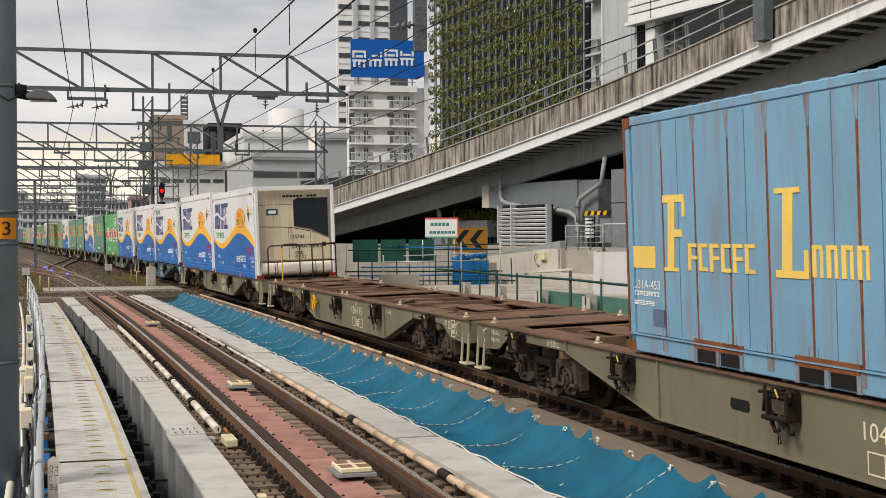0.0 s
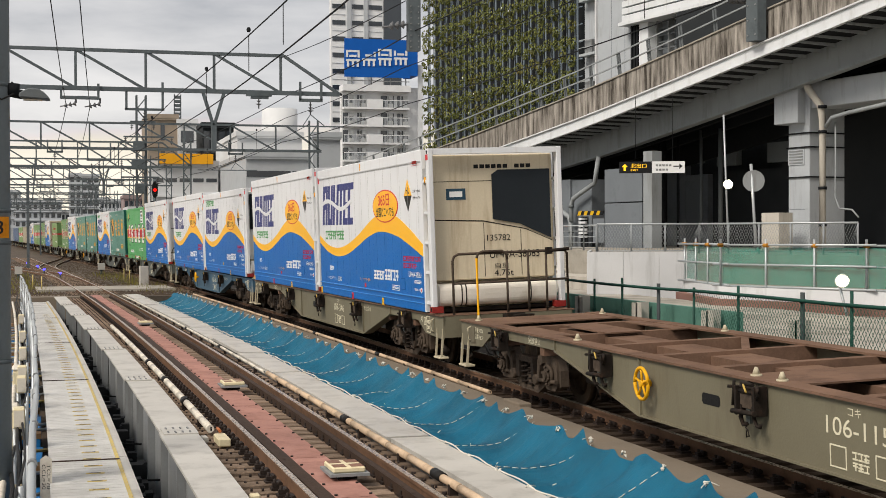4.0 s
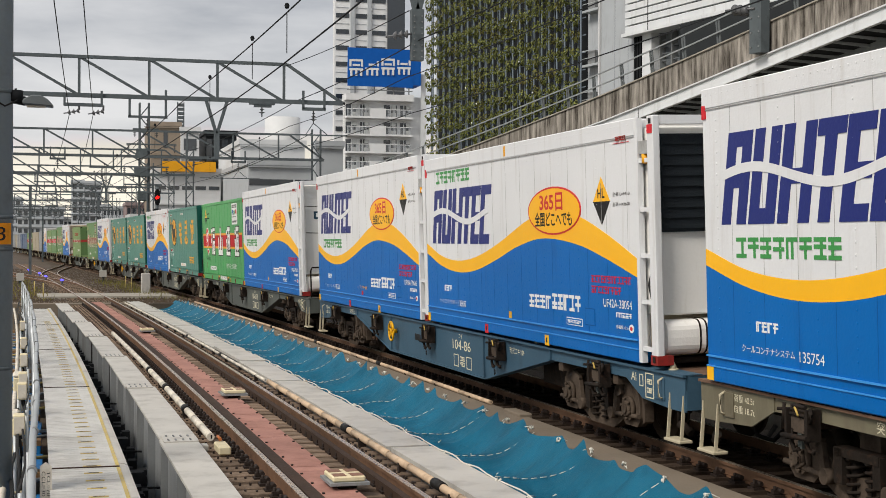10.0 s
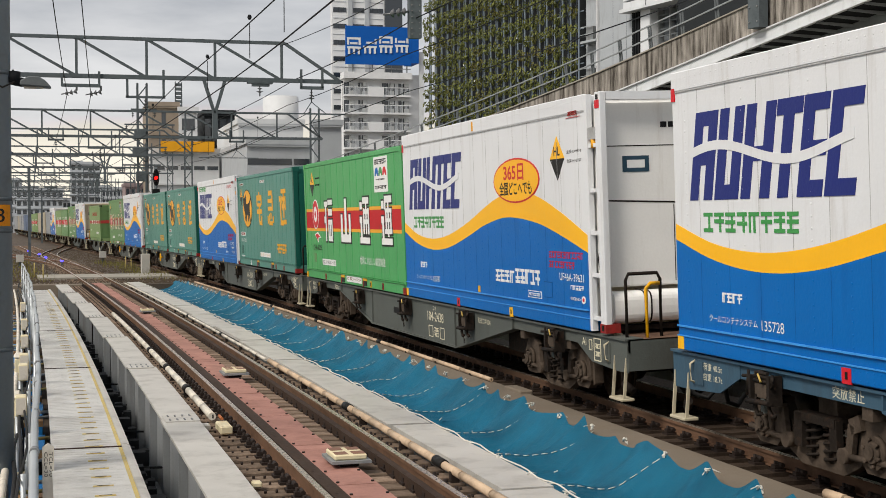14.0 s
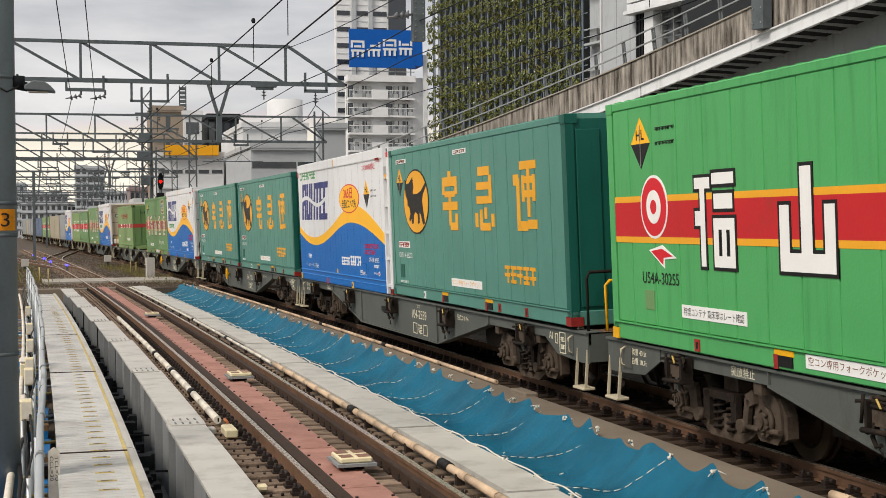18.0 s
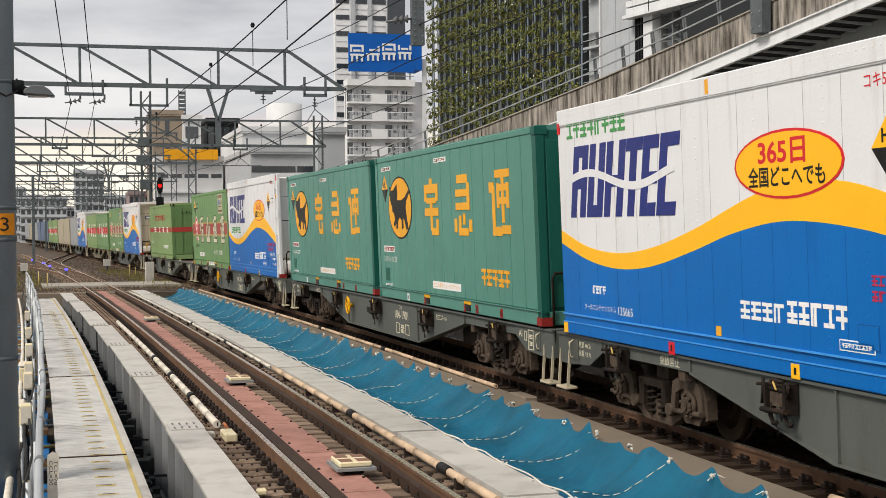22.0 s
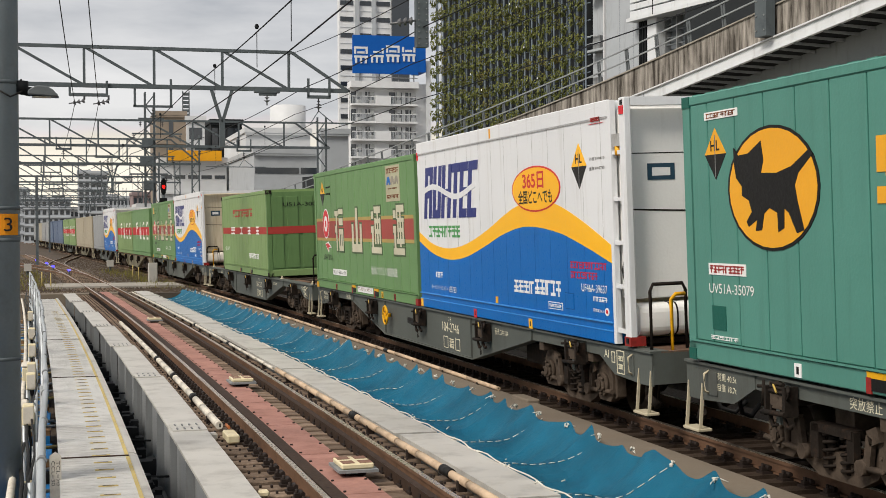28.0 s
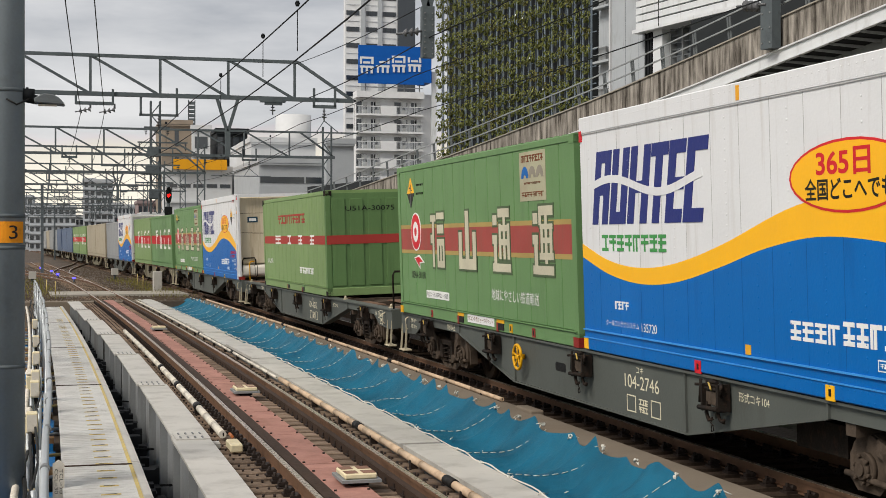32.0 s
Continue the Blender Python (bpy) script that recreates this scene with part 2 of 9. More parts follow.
def strip(bm, off0, off1, y0, y1, z0, z1, step=4.0):
    """A long bar that follows the line."""
    k = max(1, int(math.ceil((y1 - y0) / step)))
    last = None
    for i in range(k + 1):
        y = y0 + (y1 - y0) * i / k
        a, b = track_x(y, off0), track_x(y, off1)
        ring = [bm.verts.new(p) for p in ((a, y, z0), (b, y, z0), (b, y, z1), (a, y, z1))]
        if last:
            for j in range(4):
                bm.faces.new((last[j], last[(j + 1) % 4], ring[(j + 1) % 4], ring[j]))
        else:
            bm.faces.new(ring[::-1])
        last = ring
    bm.faces.new(last)
NEAR = -4.93  # the empty track, from the freight track

# ---- surfaces of the place ----
# oily ballast, coloured darker to hold the shade under the train
EARTH = mat("oily_ballast_with_shade", "3a3129", vary=0.4, scale=0.6, fine=16, bump=1.0, dirt="231d19", dirt_amount=0.6, dirt_scale=0.8, spec=0.08)
YARD = mat("yard_ballast", "544a40", vary=0.35, scale=0.5, fine=14, bump=1.0, dirt="3a312a", dirt_amount=0.6, dirt_scale=0.35, spec=0.06)
RAIL_HEAD = mat("polished_rail_head", "b3a595", rough=0.28, metal=0.7, vary=0.12, scale=6, bump=0.0)
RAIL_SIDE = mat("rusty_rail_side", "6a5140", rough=0.75, metal=0.1, vary=0.25, scale=3, dirt="3d2e24", dirt_amount=0.45, dirt_scale=4, spec=0.1)
TIMBER = mat("weathered_sleeper_timber", "7d6c5d", rough=0.85, vary=0.4, scale=3, fine=45, dirt="43362c", dirt_amount=0.6, dirt_scale=5, bump=0.5, rand=0.3, spec=0.1)
CLIP = mat("rail_clip_iron", "2c2420", rough=0.65, vary=0.3, scale=8, spec=0.15)
GUARD = mat("brown_guard_angle", "3c2f27", rough=0.65, vary=0.25, scale=2, dirt="2f2721", dirt_amount=0.5, dirt_scale=4, spec=0.1)
PINK = mat("faded_red_plank_paint", "a3786c", rough=0.75, vary=0.28, scale=1.5, dirt="6f4b41", dirt_amount=0.75, dirt_scale=3)
CREAM_BOX = mat("cream_plastic_box", "d2c6a4", rough=0.5, vary=0.12, dirt="8d7a5c", dirt_amount=0.4, dirt_scale=6)
PIPE_WHITE = mat("white_lagged_pipe", "cfc8ba", rough=0.55, vary=0.12, scale=3, dirt="8b7f6d", dirt_amount=0.5, dirt_scale=5)
PIPE_TAN = mat("tan_lagged_pipe", "bfa78c", rough=0.6, vary=0.18, scale=3, dirt="7a6350", dirt_amount=0.5, dirt_scale=5)
GREY_STEEL = mat("grey_painted_steel", "b4b1aa", rough=0.45, vary=0.14, scale=1.3, dirt="75706a", dirt_amount=0.5, dirt_scale=2.0)
# mid grey steel; on the girder web it holds the shade below the flange
GREY_WEB = mat("grey_steel_and_shaded_web", "7f8283", rough=0.5, vary=0.12, scale=1.2, dirt="5d5a55", dirt_amount=0.5, dirt_scale=1.8, streak=2.5)
WALK = mat("walkway_grating_panel", "c0bfbb", rough=0.5, vary=0.2, scale=0.9, fine=50, dirt="86827c", dirt_amount=0.65, dirt_scale=1.3, bump=0.4)
YELLOW_LINE = mat("worn_yellow_line", "b9a566", rough=0.7, vary=0.2, dirt="a09a8a", dirt_amount=0.6, dirt_scale=6)
CONC = mat("weathered_concrete", "99948a", rough=0.85, vary=0.16, scale=1.0, dirt="6c665d", dirt_amount=0.5, dirt_scale=1.6, bump=0.3)
CONC_TAN = mat("stained_track_concrete", "776d60", rough=0.85, vary=0.2, scale=1.0, dirt="6c5e50", dirt_amount=0.5, dirt_scale=2.0, bump=0.3)
PARAPET = mat("streaked_parapet_concrete", "a29c93", rough=0.9, vary=0.3, scale=0.6, dirt="35302b", dirt_amount=1.0, dirt_scale=1.2, streak=3.0, bump=0.3, spec=0.05, hard=0.13)
NET = mat("blue_safety_net", "0a5e79", rough=0.55, vary=0.35, scale=1.3, fine=120, dirt="0a4660", dirt_amount=0.6, dirt_scale=2.4, bump=0.8, spec=0.2)
ROPE = mat("white_rope", "c2c0b6", rough=0.8, vary=0.25, fine=80, scale=5)
TARP = mat("blue_tarpaulin", "1d6fae", rough=0.45, vary=0.2, scale=2, bump=0.4)
POLE_MAT = mat("grey_galvanised_pole", "737c81", rough=0.45, vary=0.12, scale=1.5, dirt="5c6163", dirt_amount=0.4, dirt_scale=3)
MAST = mat("galvanised_gantry_steel", "565d60", rough=0.6, vary=0.14, scale=2, dirt="3b3f41", dirt_amount=0.4, dirt_scale=3, spec=0.12)
WIRE = mat("dark_overhead_wire", "1f2123", rough=0.6, vary=0.05, spec=0.08)
PORCELAIN = mat("brown_insulator_porcelain", "5b5c5e", rough=0.25, vary=0.05)
WHITE_WALL = mat("white_site_panel", "c4c5c6", rough=0.5, vary=0.07, dirt="8f8f8c", dirt_amount=0.35, dirt_scale=1.2, streak=3.0)
RAMP_WHITE = mat("ramp_edge_white_steel", "cdd0d2", rough=0.45, vary=0.08, dirt="a0a09d", dirt_amount=0.3, dirt_scale=1.5, streak=2.0)
RAMP_GREY = mat("ramp_girder_grey_paint", "8b9092", rough=0.5, vary=0.1, dirt="63625e", dirt_amount=0.4, dirt_scale=1.2, streak=2.0)
# dark steel; under the ramp its near-black colour stands in for shade
DARK_STEEL = mat("dark_steel_and_underside_shade", "1f2123", rough=0.7, vary=0.15, spec=0.1)
PIER = mat("light_grey_pier_paint", "a4a9ad", rough=0.5, vary=0.08, dirt="7a7a77", dirt_amount=0.35, dirt_scale=1.2, streak=2.0)
STATION_WALL = mat("grey_station_panel", "6b7176", rough=0.5, vary=0.08, dirt="4d5052", dirt_amount=0.3, dirt_scale=1.0)
# dark walls; those under the ramp carry the shade in this colour
DARK_WALL = mat("dark_wall_and_shaded_wall", "2c2f31", rough=0.7, vary=0.12, spec=0.1)
FENCE_GREEN = mat("green_scaffold_paint", "1a4238", rough=0.55, vary=0.2, dirt="1b2c27", dirt_amount=0.4, dirt_scale=5)
TUBE_DULL = mat("dull_grey_guard_tube", "8b9092", rough=0.5, vary=0.12, dirt="5e605f", dirt_amount=0.4, dirt_scale=3)
TUBE_DARK = mat("dark_grey_guard_post", "5f6466", rough=0.55, vary=0.12)
MESH_GREEN = mat("green_mesh_sheet", "1d4a3e", rough=0.6, vary=0.2, scale=1.5, fine=80, bump=0.4)
PIPE_GREY = mat("galvanised_scaffold_tube", "a9aeb0", rough=0.4, metal=0.3, vary=0.12)
CLAMP = mat("orange_scaffold_clamp", "b27a2e", rough=0.6, vary=0.2)
STAKE = mat("dark_steel_stake", "3a3f40", rough=0.65, vary=0.2)
TRELLIS0 = mat("dull_teal_post_paint", "4a6464", rough=0.5, vary=0.15)
CURB_RED = mat("dull_red_curb", "7f5f56", rough=0.75, vary=0.2)

BLACK0 = mat("black_sign_paint", "17181a", rough=0.45, vary=0.06)
WHITE0 = mat("white_sign_face", "d6d8d8", rough=0.45, vary=0.04)
YELLOW0 = mat("chevron_yellow", "c9a01e", rough=0.5, vary=0.1)
SIGN_TEAL = mat("notice_lettering", "3f7f78", rough=0.5, vary=0.05)
SCREEN = mat("green_screen_sheet", "2f8676", rough=0.3, vary=0.25, bump=0.15, alpha=0.4)
SIGN_CELLS = (
    ((4, 6, 9, 10), (0, 10, 7.4, 9), (0, 1.6, 6, 7.6), (8.4, 10, 6, 7.6), (1.5, 8.5, 5.6, 6.6), (0, 10, 3.4, 4.8), (4.2, 5.8, 0.8, 6), (5, 10, 0, 1.3), (8.4, 10, 0, 2.8)),
    ((2, 8, 8.6, 10), (1, 9, 6.4, 7.6), (7.5, 9, 4.5, 8.6), (1, 9, 4.2, 5.4), (0, 1.5, 0.5, 2.8), (2.6, 4, 0, 3.3), (3, 8, 0, 1.2), (5, 6.3, 1.8, 3.6), (8.5, 10, 0.6, 2.6)),
    ((1.4, 2.8, 0, 7.6), (0, 2.4, 6.6, 8.2), (3, 10, 8.8, 10), (4, 9.5, 6.8, 7.8), (4, 9.5, 4.8, 5.8), (3.8, 5, 4.2, 8), (8.4, 9.6, 4.2, 8), (6.1, 7.3, 2, 9.4), (3, 6, 0, 1.4), (6, 10, 0.3, 1.6)),
    ((0, 4, 8.4, 9.6), (1.4, 2.6, 0, 8.6), (0, 1.4, 4.4, 6), (4.6, 10, 8.8, 10), (5, 9.6, 6.2, 7.8), (4.8, 10, 0, 1.2), (4.8, 6, 0, 5), (8.8, 10, 0, 5), (4.8, 10, 4, 5.2), (6.8, 7.9, 0, 5)),
    ((0, 1.8, 0, 6.4), (4, 6, 1, 10), (8.2, 10, 0, 6.4), (0, 10, 0, 1.8)),
    ((0.3, 2.6, 7.4, 9), (0, 2.6, 4.4, 5.8), (0.8, 2.4, 0.6, 5), (0, 10, 0, 1.3), (3.4, 9.6, 8.6, 10), (3.8, 5, 2, 7.6), (8.4, 9.7, 2, 7.6), (3.8, 9.6, 6.4, 7.4), (3.8, 9.6, 4.2, 5.2), (6.1, 7.3, 2, 8.8)),
    ((0.3, 2.6, 7.4, 9), (0, 2.6, 4.4, 5.8), (0.8, 2.4, 0.6, 5), (0, 10, 0, 1.3), (3.2, 10, 8.6, 10), (3.2, 4.4, 7.2, 9), (3.8, 9.8, 6.6, 7.4), (4, 9.4, 4.6, 5.4), (3.4, 10, 2.2, 3.2), (6, 7.2, 1.6, 8.6), (4, 5.1, 3.2, 7), (8.3, 9.5, 3.2, 7)),
)

# ---- ground and track beds ----
bm = B()
box(bm, -900, 900, -80, 1500, -1.6, -1.2)
solid("ground", bm, YARD, "dark stony ground round the railway", "ground", kind="structure")
bm = B()
strip(bm, -30, 45, 57.5, 700, -1.2, -0.13, 12)
solid("yard_ground", bm, YARD, "brown ballast of the railway yard", "ground", kind="structure")
bm = B()
strip(bm, -1.5, 2.1, -6, 57.5, -1.2, -0.25)
solid("freight_track_bed", bm, EARTH, "oily ballast bed of the freight track, darkened for shade under the train", "track bed", kind="structure")
bm = B()
strip(bm, -1.8, -1.12, -6, 57.4, -1.2, -0.1)
solid("bed_kerb", bm, CONC_TAN, "stained concrete kerb beside the freight track", "kerb", kind="structure")
bm = B()
strip(bm, NEAR - 1.25, NEAR + 1.08, -6, 57.5, -1.2, -0.22)
solid("bridge_deck", bm, EARTH, "dark deck under the empty track", "bridge deck", kind="structure")


bm = B()
box(bm, -6.0, 2.5, -16, 0.9, -1.2, 0.86)
solid("platform", bm, CONC, "plain concrete station platform", "platform", kind="structure")


def rail_line(off, y0, y1, lift=0.0, name="rail", label="worn steel rail with a polished head"):
    """A rail: rusty foot and web, shining head."""
    r = empty(name, label, "rail", "rails")
    bm = B()
    strip(bm, off - 0.062, off + 0.062, y0, y1, lift - 0.153, lift - 0.135)
    strip(bm, off - 0.014, off + 0.014, y0, y1, lift - 0.14, lift - 0.035)
    strip(bm, off - 0.0325, off + 0.0325, y0, y1, lift - 0.04, lift - 0.006)
    part("foot_and_web", bm, RAIL_SIDE, r, "rusty rail foot and web")
    bm = B()
    strip(bm, off - 0.03, off + 0.03, y0, y1, lift - 0.006, lift)
    part("rail_head", bm, RAIL_HEAD, r, "polished running surface")
    return r


rail_line(NEAR - 0.5665, -6, 150)
rail_line(NEAR + 0.5665, -6, 150)
rail_line(-0.5665, -6, 420)
rail_line(0.5665, -6, 420, 0.036)
# guard angles beside the rails
for off0, off1, y1 in ((NEAR - 0.47, NEAR - 0.33, 57), (NEAR + 0.4, NEAR + 0.48, 57), (-0.47, -0.38, 57)):
    bm = B()
    strip(bm, off0, off1, -6, y1, -0.17, -0.05)
    solid("guard_rail", bm, GUARD, "brown steel guard bar beside a rail", "guard rail", "guard rails")

# sleepers: one mesh, one object each
bm = B()
box(bm, -1.12, 1.0, -0.11, 0.11, -0.33, -0.155)
bmesh.ops.bevel(bm, geom=bm.edges[:], offset=0.012, segments=1, affect="EDGES")
sleeper_mesh = mesh(bm, "sleeper", TIMBER)
near_sleepers = empty("sleeper_row", "weathered timber sleepers of the empty track", "sleepers")
for i in range(128):
    y = 8.0 + 0.385 * i
    s = new("sleeper", sleeper_mesh)
    s.parent = near_sleepers
    s.matrix_basis = on_line(y, NEAR + random.uniform(-0.03, 0.03)) @ pose(0, 0, random.uniform(-0.006, 0.006), 0, 0, random.uniform(-1, 1))
freight_sleepers = empty("sleeper_row", "dark timber sleepers of the freight track", "sleepers")
bm = B()
box(bm, -1.11, 1.2, -0.11, 0.11, -0.33, -0.155)
sleeper_mesh = mesh(bm, "sleeper", mat("oily_dark_sleeper_timber", "3d332b", rough=0.85, vary=0.3, scale=3, fine=45, dirt="1f1914", dirt_amount=0.6, dirt_scale=5, bump=0.5, rand=0.2, spec=0.08))
for i in range(117):
    s = new("sleeper", sleeper_mesh)
    s.parent = freight_sleepers
    s.matrix_basis = on_line(8.0 + 0.42 * i)
# rail fastenings: base plate, two clips and spikes at every sleeper
bm = B()
for i in range(128):
    for line, n_off in ((NEAR, 0.385), (0.0, 0.42)):
        if i > 116 and line == 0.0:
            continue
        m = on_line(8.0 + n_off * i, line)
        for x in (-0.5665, 0.5665):
            for e in (-1, 1):
                if line == 0.0 and e > 0 and x > 0:
                    continue
                c = m @ Vector((x + e * 0.13, 0, 0))
                box(bm, c.x - 0.06, c.x + 0.06, c.y - 0.075, c.y + 0.075, -0.156, -0.13)
                box(bm, c.x - 0.045, c.x + 0.045, c.y - 0.035, c.y + 0.035, -0.125, -0.085)
                rod(bm, (c.x - e * 0.03, c.y - 0.07, -0.092), (c.x - e * 0.03, c.y + 0.07, -0.092), 0.026, 7)
                rod(bm, (c.x + e * 0.02, c.y, -0.13), (c.x + e * 0.02, c.y, -0.05), 0.017, 6)
solid("rail_fastenings", bm, CLIP, "dark iron rail clips and bolts on the sleepers", "rail fastenings", kind="stuff")
# spikes along the sleepers' ends
bm = B()
for i in range(128):
    m = on_line(8.0 + 0.385 * i, NEAR)
    for x in (-1.08, -0.95, -0.84, 0.86):
        c = m @ Vector((x, random.uniform(-0.05, 0.05), 0))
        rod(bm, (c.x, c.y, -0.16), (c.x, c.y, -0.13), 0.014, 5)
solid("sleeper_bolts", bm, CLIP, "rusty bolt heads on the sleepers", "bolts", kind="stuff")

# red plank between the rails, in lengths
plank = empty("track_walk_plank", "faded red steel plank between the rails", "plank")
y, k = 8.0, 0
while y < 56:
    bm = B()
    strip(bm, NEAR - 0.3, NEAR + 0.1, y, y + 2.38, -0.15, -0.085, 1.2)
    part("plank_length", bm, PINK, plank)
    y, k = y + 2.4, k + 1
bm = B()
for i in range(int(48 / 0.6)):
    for x in (-0.27, 0.07):
        p = on_line(8.1 + 0.6 * i, NEAR) @ Vector((x, 0, -0.085))
        rod(bm, (p.x, p.y, -0.086), (p.x, p.y, -0.07), 0.016, 6)
part("plank_bolts", bm, CLIP, plank)["kind"] = "stuff"


def ground_box(y, off, sx, sy, z0, z1, material, name, label, plate=True):
    """A small trackside unit on its mounting plate."""
    t = empty(name, label, "track unit", at=on_line(y, off))
    if plate:
        bm = B()
        box(bm, -sx * 0.6, sx * 0.6, -sy * 0.6, sy * 0.6, z0 - 0.03, z0)
        part("mounting_plate", bm, GREY_WEB, t)
    bm = B()
    box(bm, -sx / 2, sx / 2, -sy / 2, sy / 2, z0, z1)
    part("cover", bm, material, t, bevel=0.015)
    return t


for y in (13.9, 22.3, 38.4):
    u = ground_box(y, NEAR + 0.03, 0.34, 0.46, -0.01, 0.05, CREAM_BOX, "track_beacon", "cream plastic track beacon on the red plank")
    bm = B()
    for a in (-0.09, 0.09):
        for b in (-0.13, 0.13):
            box(bm, a - 0.065, a + 0.065, b - 0.085, b + 0.085, 0.05, 0.0535)
            part("recess", bm, mat("brown_recess", "7a5a4a", vary=0.25, fine=60), u)
            bm = B()
    bm.free()
    bm = B()
    box(bm, -0.1, 0.1, -0.15, 0.15, -0.085, -0.05)
    part("foot", bm, CLIP, u)
u = ground_box(16.75, NEAR - 0.86, 0.15, 0.5, -0.13, -0.03, CREAM_BOX, "cable_box", "cream cable junction box on the sleepers", False)
bm = B()
rod(bm, (0.0, 0.2, 0.0), (0.02, 0.62, -0.02), 0.02, 6)
part("cable", bm, mat("orange_cable", "a8643c", vary=0.1), u)
u = ground_box(17.0, NEAR - 1.05, 0.1, 0.16, -0.14, -0.06, GREY_STEEL, "cable_box", "small grey cable box beside the sleepers", False)
u = ground_box(13.2, NEAR - 1.0, 0.1, 0.12, -0.14, -0.08, CREAM_BOX, "cable_box", "small cream cable box on the sleepers", False)


def lagged_pipe(off, y0, y1, z, r, material, joints, name, label, piece=0.95):
    """A cable duct in short lengths with dark couplings."""
    t = empty(name, label, "pipe")
    y = y0
    while y < y1:
        e = min(y + piece - 0.03, y1)
        bm = B()
        a, b = on_line(y, off) @ Vector((0, 0, z)), on_line(e, off) @ Vector((0, 0, z + random.uniform(-0.004, 0.004)))
        rod(bm, a, b, r, 12)
        part("pipe_length", bm, material, t)
        y += piece
    bm = B()
    strip(bm, off - r * 0.4, off + r * 0.4, y0, y1, z - r * 0.5, z + r * 0.5)
    part("inner_cable", bm, RUBBER_DARK, t)
    for y in joints:
        bm = B()
        m = on_line(y, off)
        a, b = m @ Vector((0, -0.16, z)), m @ Vector((0, 0.16, z))
        rod(bm, a, b, r * 1.25, 12)
        part("coupling", bm, RUBBER_DARK, t, "black rubber coupling")
    bm = B()
    for i in range(int((y1 - y0) / 2)):
        m = on_line(y0 + 1 + 2 * i, off)
        c = m @ Vector((0, 0, 0))
        box(bm, c.x - r, c.x + r, c.y - 0.04, c.y + 0.04, -0.34, z)
    part("saddle", bm, CLIP, t)
    return t


RUBBER_DARK = mat("black_duct_rubber", "1d1c1b", rough=0.6)
lagged_pipe(NEAR - 0.9, 17.6, 38.0, -0.06, 0.05, PIPE_WHITE, (20.6, 23.7, 27.0), "cable_duct", "white lagged cable duct on the sleepers")
lagged_pipe(NEAR + 0.92, 24.6, 56.5, -0.06, 0.028, PIPE_WHITE, (30.4, 36.6), "cable_duct", "thin white cable duct beside the rail")
lagged_pipe(NEAR + 0.92, 8.0, 24.2, -0.05, 0.043, PIPE_TAN, (9.2, 13.5, 17.9), "cable_duct", "tan lagged cable duct beside the rail")
lagged_pipe(-1.18, 20.4, 57.0, -0.06, 0.034, PIPE_TAN, (27.5, 33.8, 40.0), "cable_duct", "tan lagged cable duct on the kerb", 1.6)
lagged_pipe(-1.18, 9.0, 10.9, -0.03, 0.045, PIPE_TAN, (), "cable_duct", "tan lagged cable duct on the kerb", 1.6)
u = ground_box(19.2, -1.16, 0.2, 0.7, -0.155, -0.05, CONC_TAN, "kerb_box", "low brown cable box on the kerb", False)

# grey steel deck plates between the empty track and the net
decking = empty("deck_plates", "grey steel deck plates beside the track", "deck")
ys = [8.0, 12.2, 16.4, 20.6, 24.8, 29.0, 33.2, 37.4, 41.6, 45.8, 50.0, 54.2]
for i, y in enumerate(ys):
    bm = B()
    d = 0.05 * (i % 2)
    strip(bm, -3.84 + d, -3.3 + d * 0.5, y, y + 4.17, -0.16 + 0.012 * (i % 3), -0.1 + 0.012 * (i % 3), 2.2)
    part("deck_plate", bm, GREY_STEEL, decking)
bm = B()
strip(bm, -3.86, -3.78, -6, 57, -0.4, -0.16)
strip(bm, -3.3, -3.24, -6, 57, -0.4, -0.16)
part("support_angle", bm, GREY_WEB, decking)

# ---- blue net between the tracks ----
net = empty("safety_net", "sagging blue mesh net with white ropes between the tracks", "net")
bm = B()
NY, NX = 1275, 20
SPAN = 1.95


def net_height(y, f):
    """Height of the net at y, f of the way across: slung from a rope on the deck side and from pegs on the kerb side."""
    q = (y - 7.0) / SPAN
    ph = q - math.floor(q)
    across = math.sin(math.pi * f) ** 0.8
    hang = 0.5 - 0.5 * math.cos(2 * math.pi * ph)  # deepest between the cross ropes
    yy = y - 13.1 + 0.22 * math.sin(1.7 * y) + 0.1 * math.sin(4.1 * y)
    peak = abs(math.cos(math.pi * yy)) ** 3.2
    edge = ((0.07 + 0.1 * noise.noise((3.7, math.floor(y - 12.6) * 1.37, 2.2))) * peak - 0.02) * max(0, (f - 0.55) / 0.45) ** 1.4
    bend = y + 0.22 * math.sin(math.pi * f) + 0.25 * noise.noise((f * 1.5, y * 0.35, 5.0))
    crease = 0.02 * (1 - 2 * abs((bend * 2.3) % 1 - 0.5)) ** 2 + 0.012 * (1 - 2 * abs((bend * 5.1 + 0.3) % 1 - 0.5)) ** 3
    pull = 0.05 * (1 - 2 * abs((yy + 0.5 + 0.35 * (1 - f) * noise.noise((y * 0.9, 1.0, 3.0))) % 1 - 0.5)) ** 3 * f ** 1.5
    z = -0.1 - 0.42 * across * (0.55 + 0.45 * hang) + (crease + 0.05 * noise.noise((f * 4, y * 1.3, 0))) * across + edge + pull + 0.09 * max(0, (f - 0.7) / 0.3)
    return z - 0.06 * (f < 0.02), peak


